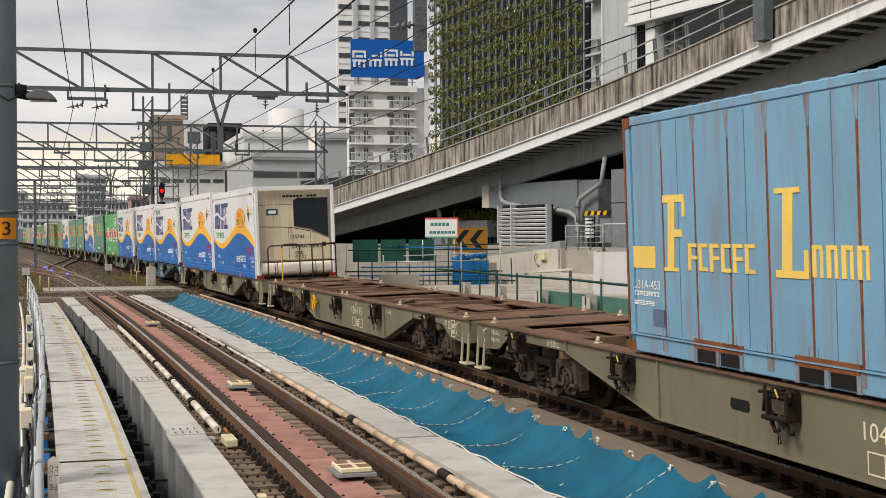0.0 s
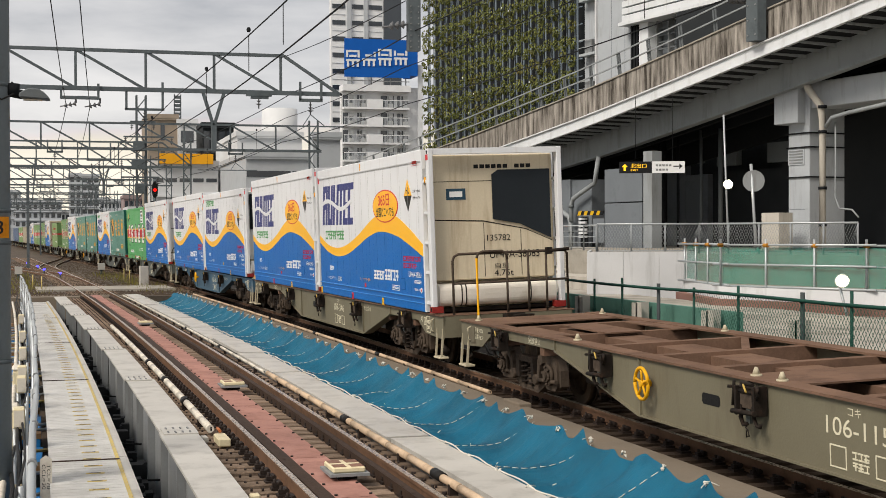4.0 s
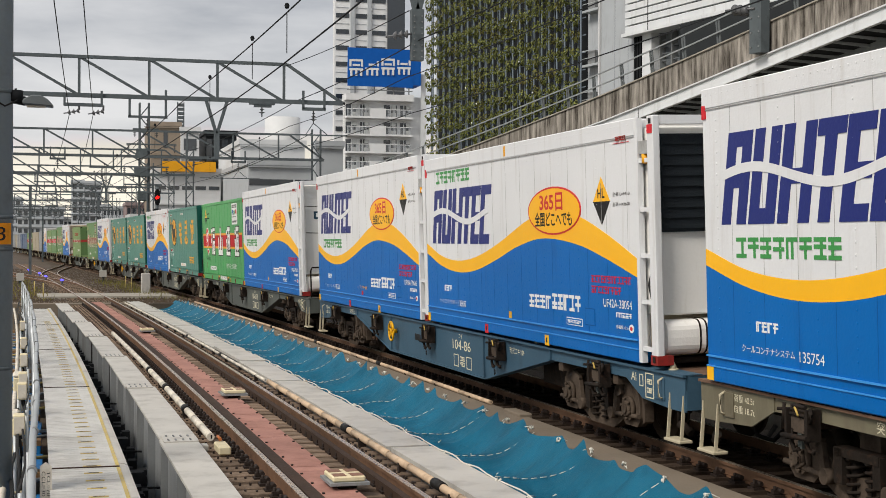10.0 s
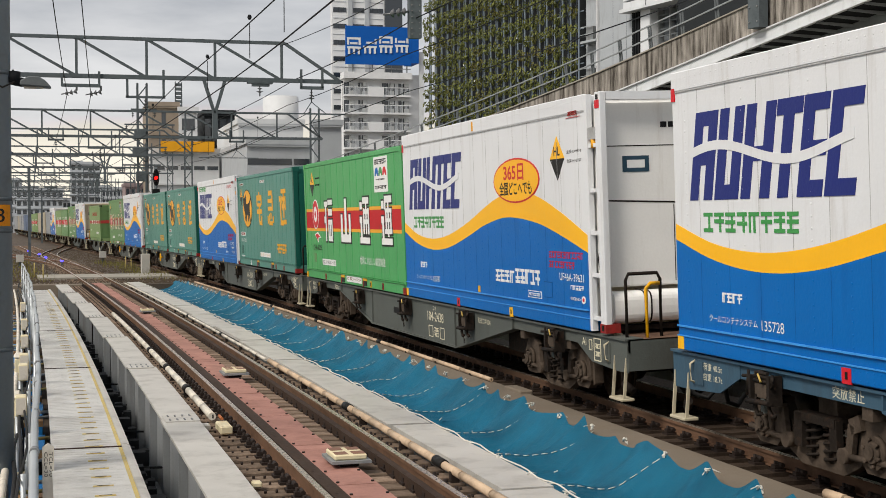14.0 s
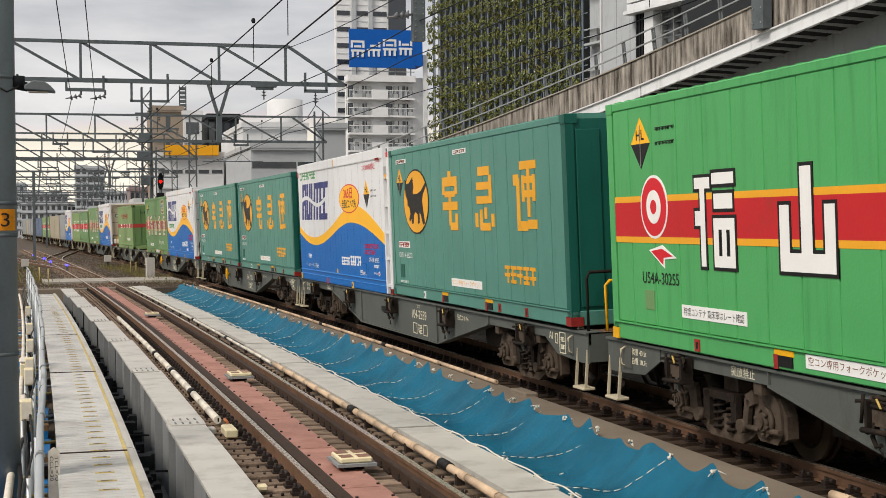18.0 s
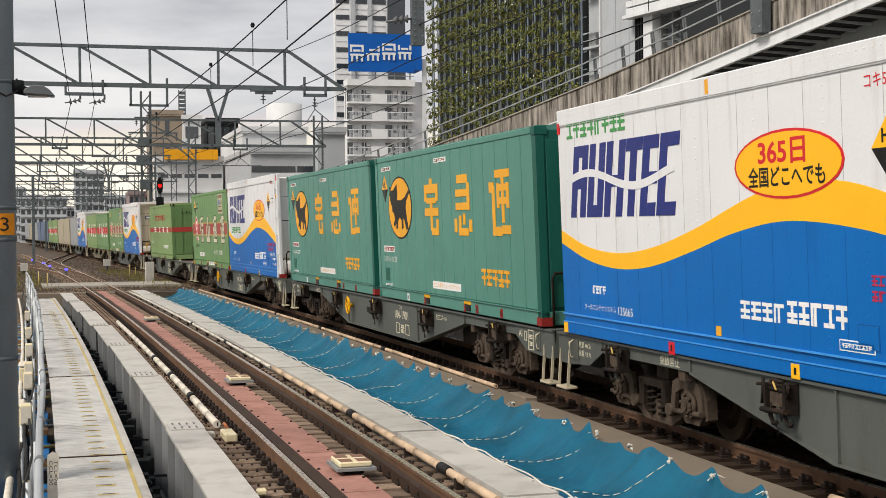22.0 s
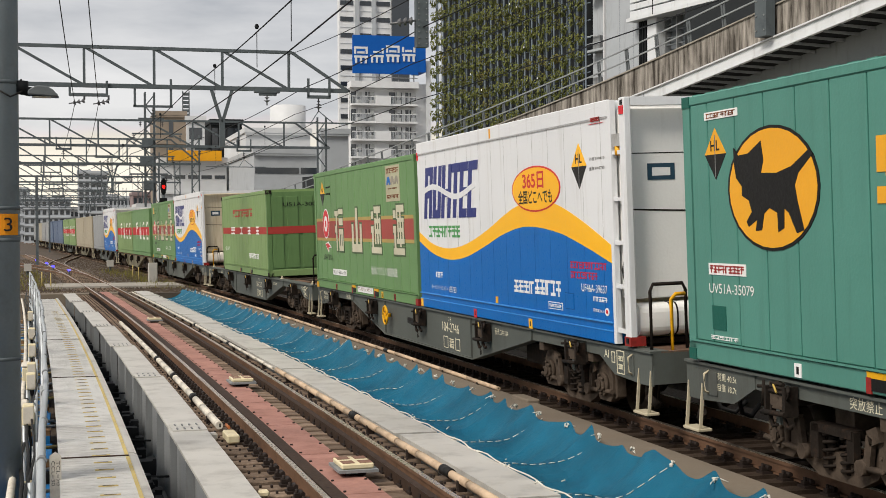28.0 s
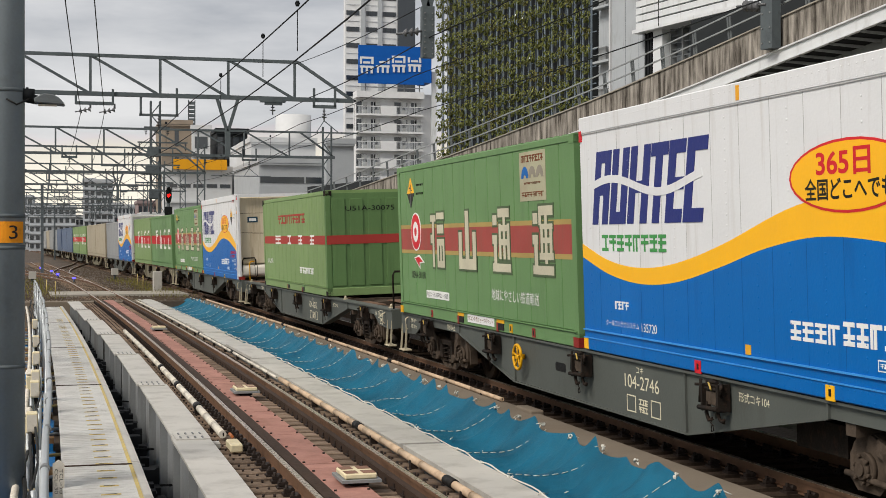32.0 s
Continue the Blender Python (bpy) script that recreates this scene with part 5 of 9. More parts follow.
# fences on the raised floor
def tube_fence(line, z0, z1, rails, gap, label, mesh_too):
    fe = empty("mesh_fence", label, "fence", "fences on the raised floor", at=RAMP)
    for (a0, b0), (a1, b1) in zip(line, line[1:]):
        L = math.hypot(a1 - a0, b1 - b0)
        k = max(1, round(L / gap))
        for i in range(rails):
            z = z1 - (z1 - z0 - 0.08) * i / (rails - 1)
            bm = B()
            rod(bm, (a0, b0, z), (a1, b1, z), 0.028 if i == 0 else 0.014, 7)
            part("rail", bm, PIPE_GREY if i == 0 else TUBE_DULL, fe)
        for i in range(k + 1):
            f = i / k
            bm = B()
            rod(bm, (a0 + (a1 - a0) * f, b0 + (b1 - b0) * f, z0), (a0 + (a1 - a0) * f, b0 + (b1 - b0) * f, z1), 0.028, 7)
            part("post", bm, TUBE_DULL, fe)
        if mesh_too:
            bm = B()
            for i in range(int(L / 0.085)):
                f = i * 0.085 / L
                for e in (-1, 1):
                    f2 = min(1.0, max(0.0, f + e * 0.4 / L))
                    rod(bm, (a0 + (a1 - a0) * f, b0 + (b1 - b0) * f, z0 + 0.05), (a0 + (a1 - a0) * f2, b0 + (b1 - b0) * f2, z1 - 0.03), 0.005, 3)
            part("mesh", bm, TUBE_DULL, fe)["kind"] = "stuff"
    return fe


tube_fence(((-1.7, -4.9), (0.05, -4.95), (1.3, -5.2)), 1.8, 2.66, 5, 0.9, "grey rail fence on the raised floor", False)
tube_fence(((3.0, -6.3), (6.7, -8.6), (8.1, -6.0), (13, -4.5)), 1.8, 2.66, 2, 1.0, "galvanised mesh fence above the white hoarding", True)

# low walls beside the site
lw = empty("low_wall", "low pale concrete wall beside the site", "wall", at=RAMP)
bm = B()
slab(bm, [(-8.6, -0.4), (-8.6, 1.47), (-4.66, 1.73), (-4.62, 1.78), (-2.6, 1.84), (-2.6, -0.4)], "y", -4.6, -4.4)
part("wall_face", bm, CONC_LIGHT, lw)
bm = B()
box(bm, -2.75, -2.55, -4.6, -3.4, -0.4, 1.84)
part("wall_return", bm, CONC_LIGHT, lw)
bm = B()
slab(bm, [(-10.9, 1.3), (-10.9, 1.44), (-4.3, 2.11), (-4.3, 1.75)], "y", -3.6, -3.4)
part("coping", bm, RAMP_GREY, lw, "dark grey sloping coping")
bm = B()
box(bm, -3.95, -3.55, -4.75, -4.6, 1.42, 1.68)
part("switch_box", bm, CREAM_BOX, lw)
bm = B()
pipe(bm, [(-3.9, -4.68, 1.7), (-4.25, -4.68, 1.66), (-4.4, -4.68, 1.5), (-4.3, -4.68, 1.25), (-4.05, -4.68, 1.22)], 0.025, 6)
part("cable_loop", bm, PIPE_WHITE, lw)
bm = B()
box(bm, -8.3, -6.45, -5.6, -5.2, -0.4, 1.27)
solid("concrete_block", bm, CONC, "weathered concrete block beside the site", "block", at=RAMP)
bm = B()
slab(bm, [(-4.3, -4.6), (-2.6, -4.6), (-1.7, -5.0), (0.7, -5.0), (3.0, -6.4), (1.4, -6.6), (-2.5, -6.0)], "z", -0.4, 0.98)
solid("site_ledge", bm, CONC_LIGHT, "dusty concrete ledge before the wall", "ledge", kind="structure", at=RAMP)
bm = B()
rod(bm, (-2.9, -5.9, 0.95), (0.2, -5.75, 1.15), 0.05, 8)
solid("scaffold_tube", bm, CONC_LIGHT, "pale scaffold tube lying on the ledge", "tube", at=RAMP)
# bank of hanging plants and posts beyond the site
hp = empty("planter_frame", "steel frame with small hanging plants", "planter", at=RAMP)
for i in range(12):
    bm = B()
    a = -27.6 + 0.48 * i
    rod(bm, (a, 3.6, -0.2), (a, 3.6, 3.75), 0.04, 6)
    part("post", bm, TRELLIS0, hp)
bm = B()
rod(bm, (-28.3, 3.55, 2.9), (-21.8, 3.55, 2.85), 0.06, 8)
part("rail", bm, PIPE_GREY, hp)
verts, faces = [], []
rnd = random.Random(77)
for i in range(11):
    for q in range(70):
        c = Vector((-27.5 + 0.5 * i + rnd.gauss(0, 0.1), 3.4 + rnd.gauss(0, 0.1), 3.3 + rnd.gauss(0, 0.18)))
        u = Vector((rnd.uniform(-1, 1), rnd.uniform(-1, 1), rnd.uniform(-1, 1))).normalized() * 0.06
        v = Vector((rnd.uniform(-1, 1), rnd.uniform(-1, 1), rnd.uniform(-1.5, 0))).normalized() * 0.1
        b = len(verts)
        verts += [c - u, c + v, c + u, c - v * 0.5]
        faces.append((b, b + 1, b + 2, b + 3))
me = bpy.data.meshes.new("foliage")
me.from_pydata(verts, [], faces)
me.materials.append(mat("olive_hanging_leaves", "66642f", rough=0.7, vary=0.4, scale=3, spec=0.05))
ob = new("foliage", me)
ob.parent = hp
tagged(ob, "olive leaves of hanging plants", kind="stuff")

# site board, chevron board, clutter below the ramp's low end
bd = empty("notice_board", "white notice board with red and green edges", "notice board", at=pose(12.5, 48.2, 0, 0, 0, -15))
bm = B()
box(bm, 0, 1.2, -0.03, 0.03, 2.25, 2.98)
part("board", bm, WHITE0, bd)
bm = B()
box(bm, 0, 1.2, -0.035, -0.028, 2.92, 2.98)
box(bm, 1.16, 1.2, -0.035, -0.028, 2.25, 2.92)
part("red_edge", bm, mat("board_red", "cf5a50", vary=0.05), bd)
bm = B()
box(bm, 0, 1.16, -0.035, -0.028, 2.25, 2.3)
part("green_edge", bm, mat("board_green", "4c9a7a", vary=0.05), bd)
bm = B()
for k in range(7):
    box(bm, 0.16 + 0.135 * k, 0.27 + 0.135 * k, -0.035, -0.028, 2.4, 2.5)
    if k < 5:
        box(bm, 0.2 + 0.14 * k, 0.31 + 0.14 * k, -0.035, -0.028, 2.68, 2.8)
part("notice_bars", bm, SIGN_TEAL, bd)
for a in (0.15, 1.05):
    bm = B()
    rod(bm, (a, 0.05, -1.2), (a, 0.05, 2.8), 0.025, 7)
    part("stand", bm, PIPE_GREY, bd)
cv = empty("chevron_board", "black and yellow chevron board", "chevron board", at=pose(15.7, 56.0, 0, 0, 0, -15))
bm = B()
box(bm, 0, 1.5, 0, 0.04, 1.6, 2.65)
part("panel", bm, mat("orange_brown_board", "8a6222", rough=0.6, vary=0.15), cv)
for a in (0.15, 0.75):
    bm = B()
    slab(bm, [(a + 0.35, 1.7), (a + 0.6, 1.7), (a + 0.25, 2.12), (a + 0.6, 2.55), (a + 0.35, 2.55), (a, 2.12)], "y", -0.006, 0.002)
    part("chevron", bm, BLACK0, cv)
bm = B()
rod(bm, (0.75, 0.08, -1.2), (0.75, 0.08, 2.5), 0.04, 8)
part("stand", bm, PIPE_GREY, cv)
rnd = random.Random(21)
tp = B()
for k in range(6):
    rod(tp, (13.2 + 0.2 * k, 47.0, 1.48 + 0.03 * k + 0.05 * math.sin(2.1 * k)), (13.42 + 0.2 * k, 47.0, 1.5 + 0.03 * k), 0.1 + 0.03 * math.sin(1.7 * k), 9)
box(tp, 13.2, 14.5, 46.9, 47.1, -1.2, 1.45)
solid("tarpaulin_roll", tp, TARP, "rolled bright blue tarpaulin on a bench", "tarpaulin")
sc = empty("site_barrier", "green and blue site barriers and tubes under the ramp", "barrier", at=pose(10.2, 46.5, 0, 0, 0, -15))
for i in range(14):
    bm = B()
    rod(bm, (-1.0 + 0.45 * i, rnd.uniform(0, 2), -0.2), (-1.0 + 0.45 * i, rnd.uniform(0, 2), 1.3 + rnd.uniform(0, 1.0)), 0.024, 7)
    part("upright", bm, FENCE_GREEN if i % 3 else PIPE_GREY, sc)
for i in range(10):
    bm = B()
    z = 0.7 + rnd.uniform(0, 1.3)
    rod(bm, (-1.2 + rnd.uniform(0, 2), rnd.uniform(0, 2), z), (2.5 + rnd.uniform(0, 2.5), rnd.uniform(0, 2), z + rnd.uniform(-0.15, 0.15)), 0.024, 7)
    part("tube", bm, (FENCE_GREEN, PIPE_GREY, TARP)[i % 3], sc)
for i in range(3):
    bm = B()
    box(bm, -0.8 + 1.0 * i, 0.1 + 1.0 * i, 1.6, 1.64, 1.4, 2.2)
    part("green_sheet", bm, MESH_GREEN, sc)
bm = B()
box(bm, 0.2, 1.6, -0.2, 0.1, -0.2, 1.0)
part("concrete_block", bm, CONC, sc)

# ---- green site fence beside the freight track ----
ff = empty("site_fence", "green tube and mesh site fence beside the freight track", "fence")
FO = 2.75
for z in (1.42,):
    bm = B()
    pipe(bm, [tuple(on_line(11 + 2 * i, FO) @ Vector((0.02 * math.sin(i), 0, z + 0.012 * math.sin(i * 1.7)))) for i in range(14)], 0.028, 7)
    part("rail", bm, FENCE_GREEN, ff)
rnd = random.Random(5)
for i in range(15):
    bm = B()
    m = on_line(13.5 + 1.55 * i, FO + 0.05) @ Vector((0, rnd.uniform(-0.2, 0.2), 0))
    rod(bm, (m.x, m.y, -0.17), (m.x, m.y, 1.46 + rnd.uniform(0, 0.16)), 0.024 if i % 3 else 0.035, 8)
    part("post", bm, FENCE_GREEN if i % 3 else STAKE, ff)
bm = B()
for i in range(120):
    for s in (-1, 1):
        y = 11.0 + 0.08 * i
        a, b = on_line(y, FO) @ Vector((0, 0, 0.2)), on_line(y + s * 0.8, FO) @ Vector((0, 0, 1.4))
        rod(bm, a, b, 0.004, 3)
part("mesh", bm, MESH_GREEN, ff)["kind"] = "stuff"
for i in range(8):
    c = on_line(15.4 + 2.8 * i, FO + 0.2) @ Vector((0, 0, 0))
    bm = B()
    box(bm, c.x - 0.12, c.x + 0.12, c.y - 0.03, c.y + 0.03, -0.2, 1.12)
    box(bm, c.x - 0.12, c.x - 0.1, c.y - 0.22, c.y + 0.22, -0.2, 1.1)
    part("sheet_pile_head", bm, CONC_LIGHT, ff)
bm = B()
strip(bm, FO + 0.4, FO + 0.48, 20.5, 30.0, -0.2, 1.1)
solid("green_hoarding", bm, mat("pale_teal_netting", "567f72", rough=0.7, vary=0.25, dirt="3d5f55", dirt_amount=0.4, dirt_scale=3), "pale green netting hoarding behind the fence", "hoarding")
bm = B()
strip(bm, FO + 0.6, FO + 6.0, 10, 46, -1.2, 0.62)
solid("site_ground", bm, mat("dusty_site_concrete", "a19c92", rough=0.9, vary=0.25, scale=0.7, dirt="4f473e", dirt_amount=0.6, dirt_scale=1.0, bump=0.3), "bare concrete site ground behind the fence", "ground", kind="structure")

# scaffold with green screens and floodlights
scf = empty("scaffold", "galvanised tube scaffold with green screens", "scaffold", at=RAMP)
S0 = ((9.6, -7.6), (13.3, -9.2), (17.5, -8.4), (22, -6.4))
for (a0, b0), (a1, b1) in zip(S0, S0[1:]):
    L = math.hypot(a1 - a0, b1 - b0)
    for z in (2.1, 1.62, 1.1):
        bm = B()
        rod(bm, (a0 - 0.3, b0, z), (a1 + 0.3, b1, z + 0.02), 0.027, 8)
        part("tube", bm, PIPE_GREY, scf)
    k = max(1, round(L / 1.5))
    for i in range(k + 1):
        f = i / k
        bm = B()
        rod(bm, (a0 + (a1 - a0) * f, b0 + (b1 - b0) * f, 0.6), (a0 + (a1 - a0) * f, b0 + (b1 - b0) * f, 2.25), 0.027, 8)
        part("upright", bm, PIPE_GREY, scf)
        bm = B()
        c = Vector((a0 + (a1 - a0) * f, b0 + (b1 - b0) * f, 2.1))
        rod(bm, c - Vector((0.07, 0, 0)), c + Vector((0.07, 0, 0)), 0.05, 8)
        part("clamp", bm, CLAMP, scf, "orange tube clamp")
    bm = B()
    slab(bm, [(a0, b0 + 0.08), (a1, b1 + 0.08), (a1, b1 + 0.1), (a0, b0 + 0.1)], "z", 1.15, 2.05)
    part("green_screen", bm, SCREEN, scf, "translucent green screen")
    bm = B()
    slab(bm, [(a0, b0 - 0.3), (a1, b1 - 0.3), (a1, b1 + 0.05), (a0, b0 + 0.05)], "z", 0.55, 0.78)
    part("red_curb", bm, CURB_RED, scf)
    bm = B()
    slab(bm, [(a0, b0 - 0.05), (a1, b1 - 0.05), (a1, b1 + 0.05), (a0, b0 + 0.05)], "z", 0.78, 1.08)
    part("toe_board", bm, RAMP_WHITE, scf)


def floodlight(a, b, z0, z1, name_label):
    t = empty("floodlight", name_label, "floodlight", "site floodlights", at=RAMP)
    bm = B()
    rod(bm, (a, b, z0), (a - 0.25, b, z1), 0.03, 8)
    part("stand", bm, PIPE_GREY, t)
    return t


t = floodlight(6.1, -3.4, 1.8, 6.1, "lit round floodlight on a leaning tube")
bm = B()
rod(bm, (6.36, -3.62, 3.9), (6.2, -3.5, 3.92), 0.15, 16, 0.07)
part("housing", bm, PIPE_GREY, t)
bm = B()
rod(bm, (6.39, -3.65, 3.9), (6.36, -3.62, 3.9), 0.125, 16)
part("lens", bm, glow("floodlight_glow", "fff0c8", 25.0), t, "glowing white lens")
t = floodlight(18.0, -9.42, 0.6, 1.3, "lit floodlight on the scaffold")
bm = B()
rod(bm, (18.0, -9.55, 1.36), (17.85, -9.42, 1.42), 0.16, 14, 0.1)
part("housing", bm, PIPE_GREY, t)
bm = B()
rod(bm, (18.015, -9.563, 1.355), (18.0, -9.55, 1.36), 0.125, 14)
part("lens", bm, glow("floodlight_glow", "fff0c8", 25.0), t, "glowing white lens")
dk = empty("traffic_mirror", "round grey disc on a post", "disc", at=RAMP)
bm = B()
rod(bm, (7.25, -3.34, 3.98), (7.2, -3.3, 3.98), 0.33, 24)
part("disc", bm, GREY_WEB, dk)
bm = B()
rod(bm, (7.4, -3.36, 1.8), (7.15, -3.36, 4.5), 0.045, 8)
part("post", bm, PIPE_GREY, dk)

# catenary brackets bolted to the parapet
for a in (3.6,):
    t = empty("catenary_bracket", "grey steel catenary post bolted to the parapet", "bracket", "posts on the parapet", at=RAMP)
    z = ramp_z(a)
    bm = B()
    box(bm, a - 0.3, a + 0.3, -0.5, -0.13, z + 0.1, z + 9)
    part("post", bm, MAST, t)
    bm = B()
    for k in range(12):
        for e in (-0.2, 0.2):
            rod(bm, (a + e, -0.53, z + 0.3 + 0.5 * k), (a + e, -0.5, z + 0.3 + 0.5 * k), 0.03, 6)
    part("bolt_row", bm, GREY_WEB, t)
    bm = B()
    zz = z + (1.6 if a > 0 else 6.9)
    for k in range(3):
        rod(bm, (a - 0.5 - 0.28 * k, -0.5, zz + 0.05 * k), (a - 0.38 - 0.28 * k, -0.5, zz + 0.05 * k), 0.2, 14, 0.1)
    rod(bm, (a - 1.6, -0.5, zz + 0.16), (a, -0.5, zz), 0.04, 8)
    part("insulator", bm, PORCELAIN, t, "large ribbed strain insulator")

# ---- building with the planted wall ----
TRELLIS = mat("blue_grey_trellis_steel", "74808a", rough=0.5, vary=0.1)
LEAF = mat("dull_green_leaves", "666b3c", rough=0.7, vary=0.3, scale=2.5, fine=12, dirt="705a36", dirt_amount=0.45, dirt_scale=0.5, spec=0.08, island=0.5)
PALE = []
gb = empty("car_park_building", "building with a steel frame of hanging plants", "building", at=RAMP)
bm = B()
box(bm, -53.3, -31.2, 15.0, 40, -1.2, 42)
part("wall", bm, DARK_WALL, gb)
bm = B()
box(bm, -31.2, -29.1, 14.5, 40, -1.2, 42)
part("stair_recess", bm, PIER, gb, "grey recessed stair wall")
bm = B()
box(bm, -29.1, -24.0, 14.1, 40, -1.2, 42)
part("stair_tower", bm, PIER, gb, "light grey stair tower")
bm = B()
box(bm, -29.2, -29.05, 13.95, 14.1, -1.2, 42)
part("corner_strip", bm, WHITE_WALL, gb, "white corner strip")
for a in (-27.6, -26.2):
    bm = B()
    box(bm, a, a + 0.03, 14.092, 14.1, -1.2, 42)
    part("panel_joint", bm, STATION_WALL, gb)
for z in (5.2, 8.0, 10.6, 13.1, 16.4, 19.6, 22.6):
    bm = B()
    box(bm, -30.95, -29.15, 13.9, 14.5, z, z + 0.14)
    landing = part("landing", bm, PIPE_GREY, gb, "light grey landing slab")
    bm = B()
    box(bm, -30.5, -29.7, 14.05, 14.5, z + 0.14, z + 0.95)
    part("plant_unit", bm, GREY_WEB, landing)
    bm = B()
    box(bm, -30.95, -29.15, 13.9, 13.93, z + 0.95, z + 1.0)
    box(bm, -30.95, -29.15, 13.9, 13.93, z + 0.5, z + 0.53)
    part("landing_rail", bm, PIPE_GREY, landing)
for i in range(23):
    a = -53.1 + 0.96 * i
    bm = B()
    box(bm, a + 0.44, a + 0.53, 14.12, 14.2, 4, 34)
    part("trellis_post", bm, TRELLIS, gb)
    bm = B()
    box(bm, a - 0.02, a + 0.03, 14.24, 14.3, 4, 34)
    part("trellis_post", bm, TRELLIS, gb)
for k in range(24):
    bm = B()
    box(bm, -53.3, -31.2, 14.3, 14.35, 5.62 + 1.06 * k, 5.68 + 1.06 * k)
    part("trellis_rail", bm, TRELLIS, gb)
verts, faces = [], []
rnd = random.Random(8)
for i in range(23):
    for k in range(21):
        a0, z0 = -53.1 + 0.96 * i + rnd.gauss(0, 0.05), 5.6 + 1.06 * k + 0.2 * (i % 2) + rnd.gauss(0, 0.07)
        full = rnd.uniform(0.75, 1.2)
        for q in range(int(120 * full)):
            d = rnd.random() ** 0.8
            r = 0.1 + 0.16 * math.sin(math.pi * min(1, d + 0.12))
            g = rnd.uniform(0, 2 * math.pi)
            c = Vector((a0 + r * math.cos(g) * rnd.uniform(0.6, 1.1), 14.05 + 0.9 * r * math.sin(g), z0 + 0.42 - 0.8 * d * full))
            u = Vector((rnd.uniform(-1, 1), rnd.uniform(-1, 1), rnd.uniform(-0.4, 0.4))).normalized()
            v = Vector((0.5 * math.cos(g), 0.5 * math.sin(g) - 0.2, rnd.uniform(-1.4, -0.3))).normalized()
            w_ = rnd.uniform(0.04, 0.1)
            b = len(verts)
            verts += [c - u * w_ * 0.7, c + v * w_ * 1.9, c + u * w_ * 0.7, c - v * w_ * 0.6]
            faces.append((b, b + 1, b + 2, b + 3))
        if rnd.random() < 0.05:  # a pale flower or tag here and there
            c = Vector((a0 + rnd.uniform(-0.2, 0.2), 13.75, z0 + rnd.uniform(-0.2, 0.2)))
            PALE.append(c)
bm = B()
for c in PALE:
    rod(bm, c, c + Vector((0, 0.03, 0)), 0.06, 6)
part("plant_tag", bm, WHITE0, gb, "small pale tags among the plants")["kind"] = "stuff"
me = bpy.data.meshes.new("foliage")
me.from_pydata(verts, [], faces)
me.materials.append(LEAF)
ob = new("foliage", me)
ob.parent = gb
tagged(ob, "dull green leaves of hanging plants", kind="stuff")
# the louvred block farther right
lb = empty("louvred_building", "white building with slanting louvre bands", "building", at=RAMP)
bm = B()
box(bm, -24.0, 40, 14.6, 30, -1.2, 30)
part("wall", bm, STATION_WALL, lb)
for k in range(18):
    bm = B()
    box(bm, -25.6, 40, 13.5, 13.7, 14.45 + 0.42 * k, 14.78 + 0.42 * k)
    part("louvre_band", bm, RAMP_WHITE, lb)
bm = B()
box(bm, -25.5, 40, 13.7, 14.6, 14.4, 30)
part("upper_wall", bm, STATION_WALL, lb)
bm = B()
box(bm, -25.7, 40, 13.3, 14.7, 14.2, 14.4)
part("canopy", bm, RAMP_WHITE, lb)
bm = B()
box(bm, -24.3, -23.4, 13.8, 14.6, 4, 14.2)
part("white_pilaster", bm, RAMP_WHITE, lb)
for k in range(4):
    bm = B()
    box(bm, -25.3 + 0.28 * k, -25.15 + 0.28 * k, 13.9, 14.6, 4, 14.2)
    part("dark_fin", bm, DARK_STEEL, lb)
for k in range(16):
    bm = B()
    box(bm, -23.2 + 1.1 * k, -23.12 + 1.1 * k, 14.2, 14.6, 4, 14.2)
    part("screen_post", bm, GREY_WEB, lb)
for k in range(24):
    bm = B()
    box(bm, -23.3, -6, 14.3, 14.36, 5.0 + 0.38 * k, 5.07 + 0.38 * k)
    part("screen_bar", bm, TUBE_DARK, lb)

# ---- tower blocks and town ----
GLASS = glass("dark_window_glass")
TOWER = mat("tower_white_cladding", "d8dadb", rough=0.5, vary=0.05, dirt="b5b6b6", dirt_amount=0.2, dirt_scale=0.4)
TOWER_GREY = mat("tower_grey_cladding", "a9aeb2", rough=0.5, vary=0.05)
K = 1.606  # the two blocks stand well beyond the station


def far_box(bm, x0, x1, y0, y1, z0, z1):
    box(bm, x0 * K, x1 * K, y0 * K, y1 * K, 2.42 + (z0 - 2.42) * K, 2.42 + (z1 - 2.42) * K)


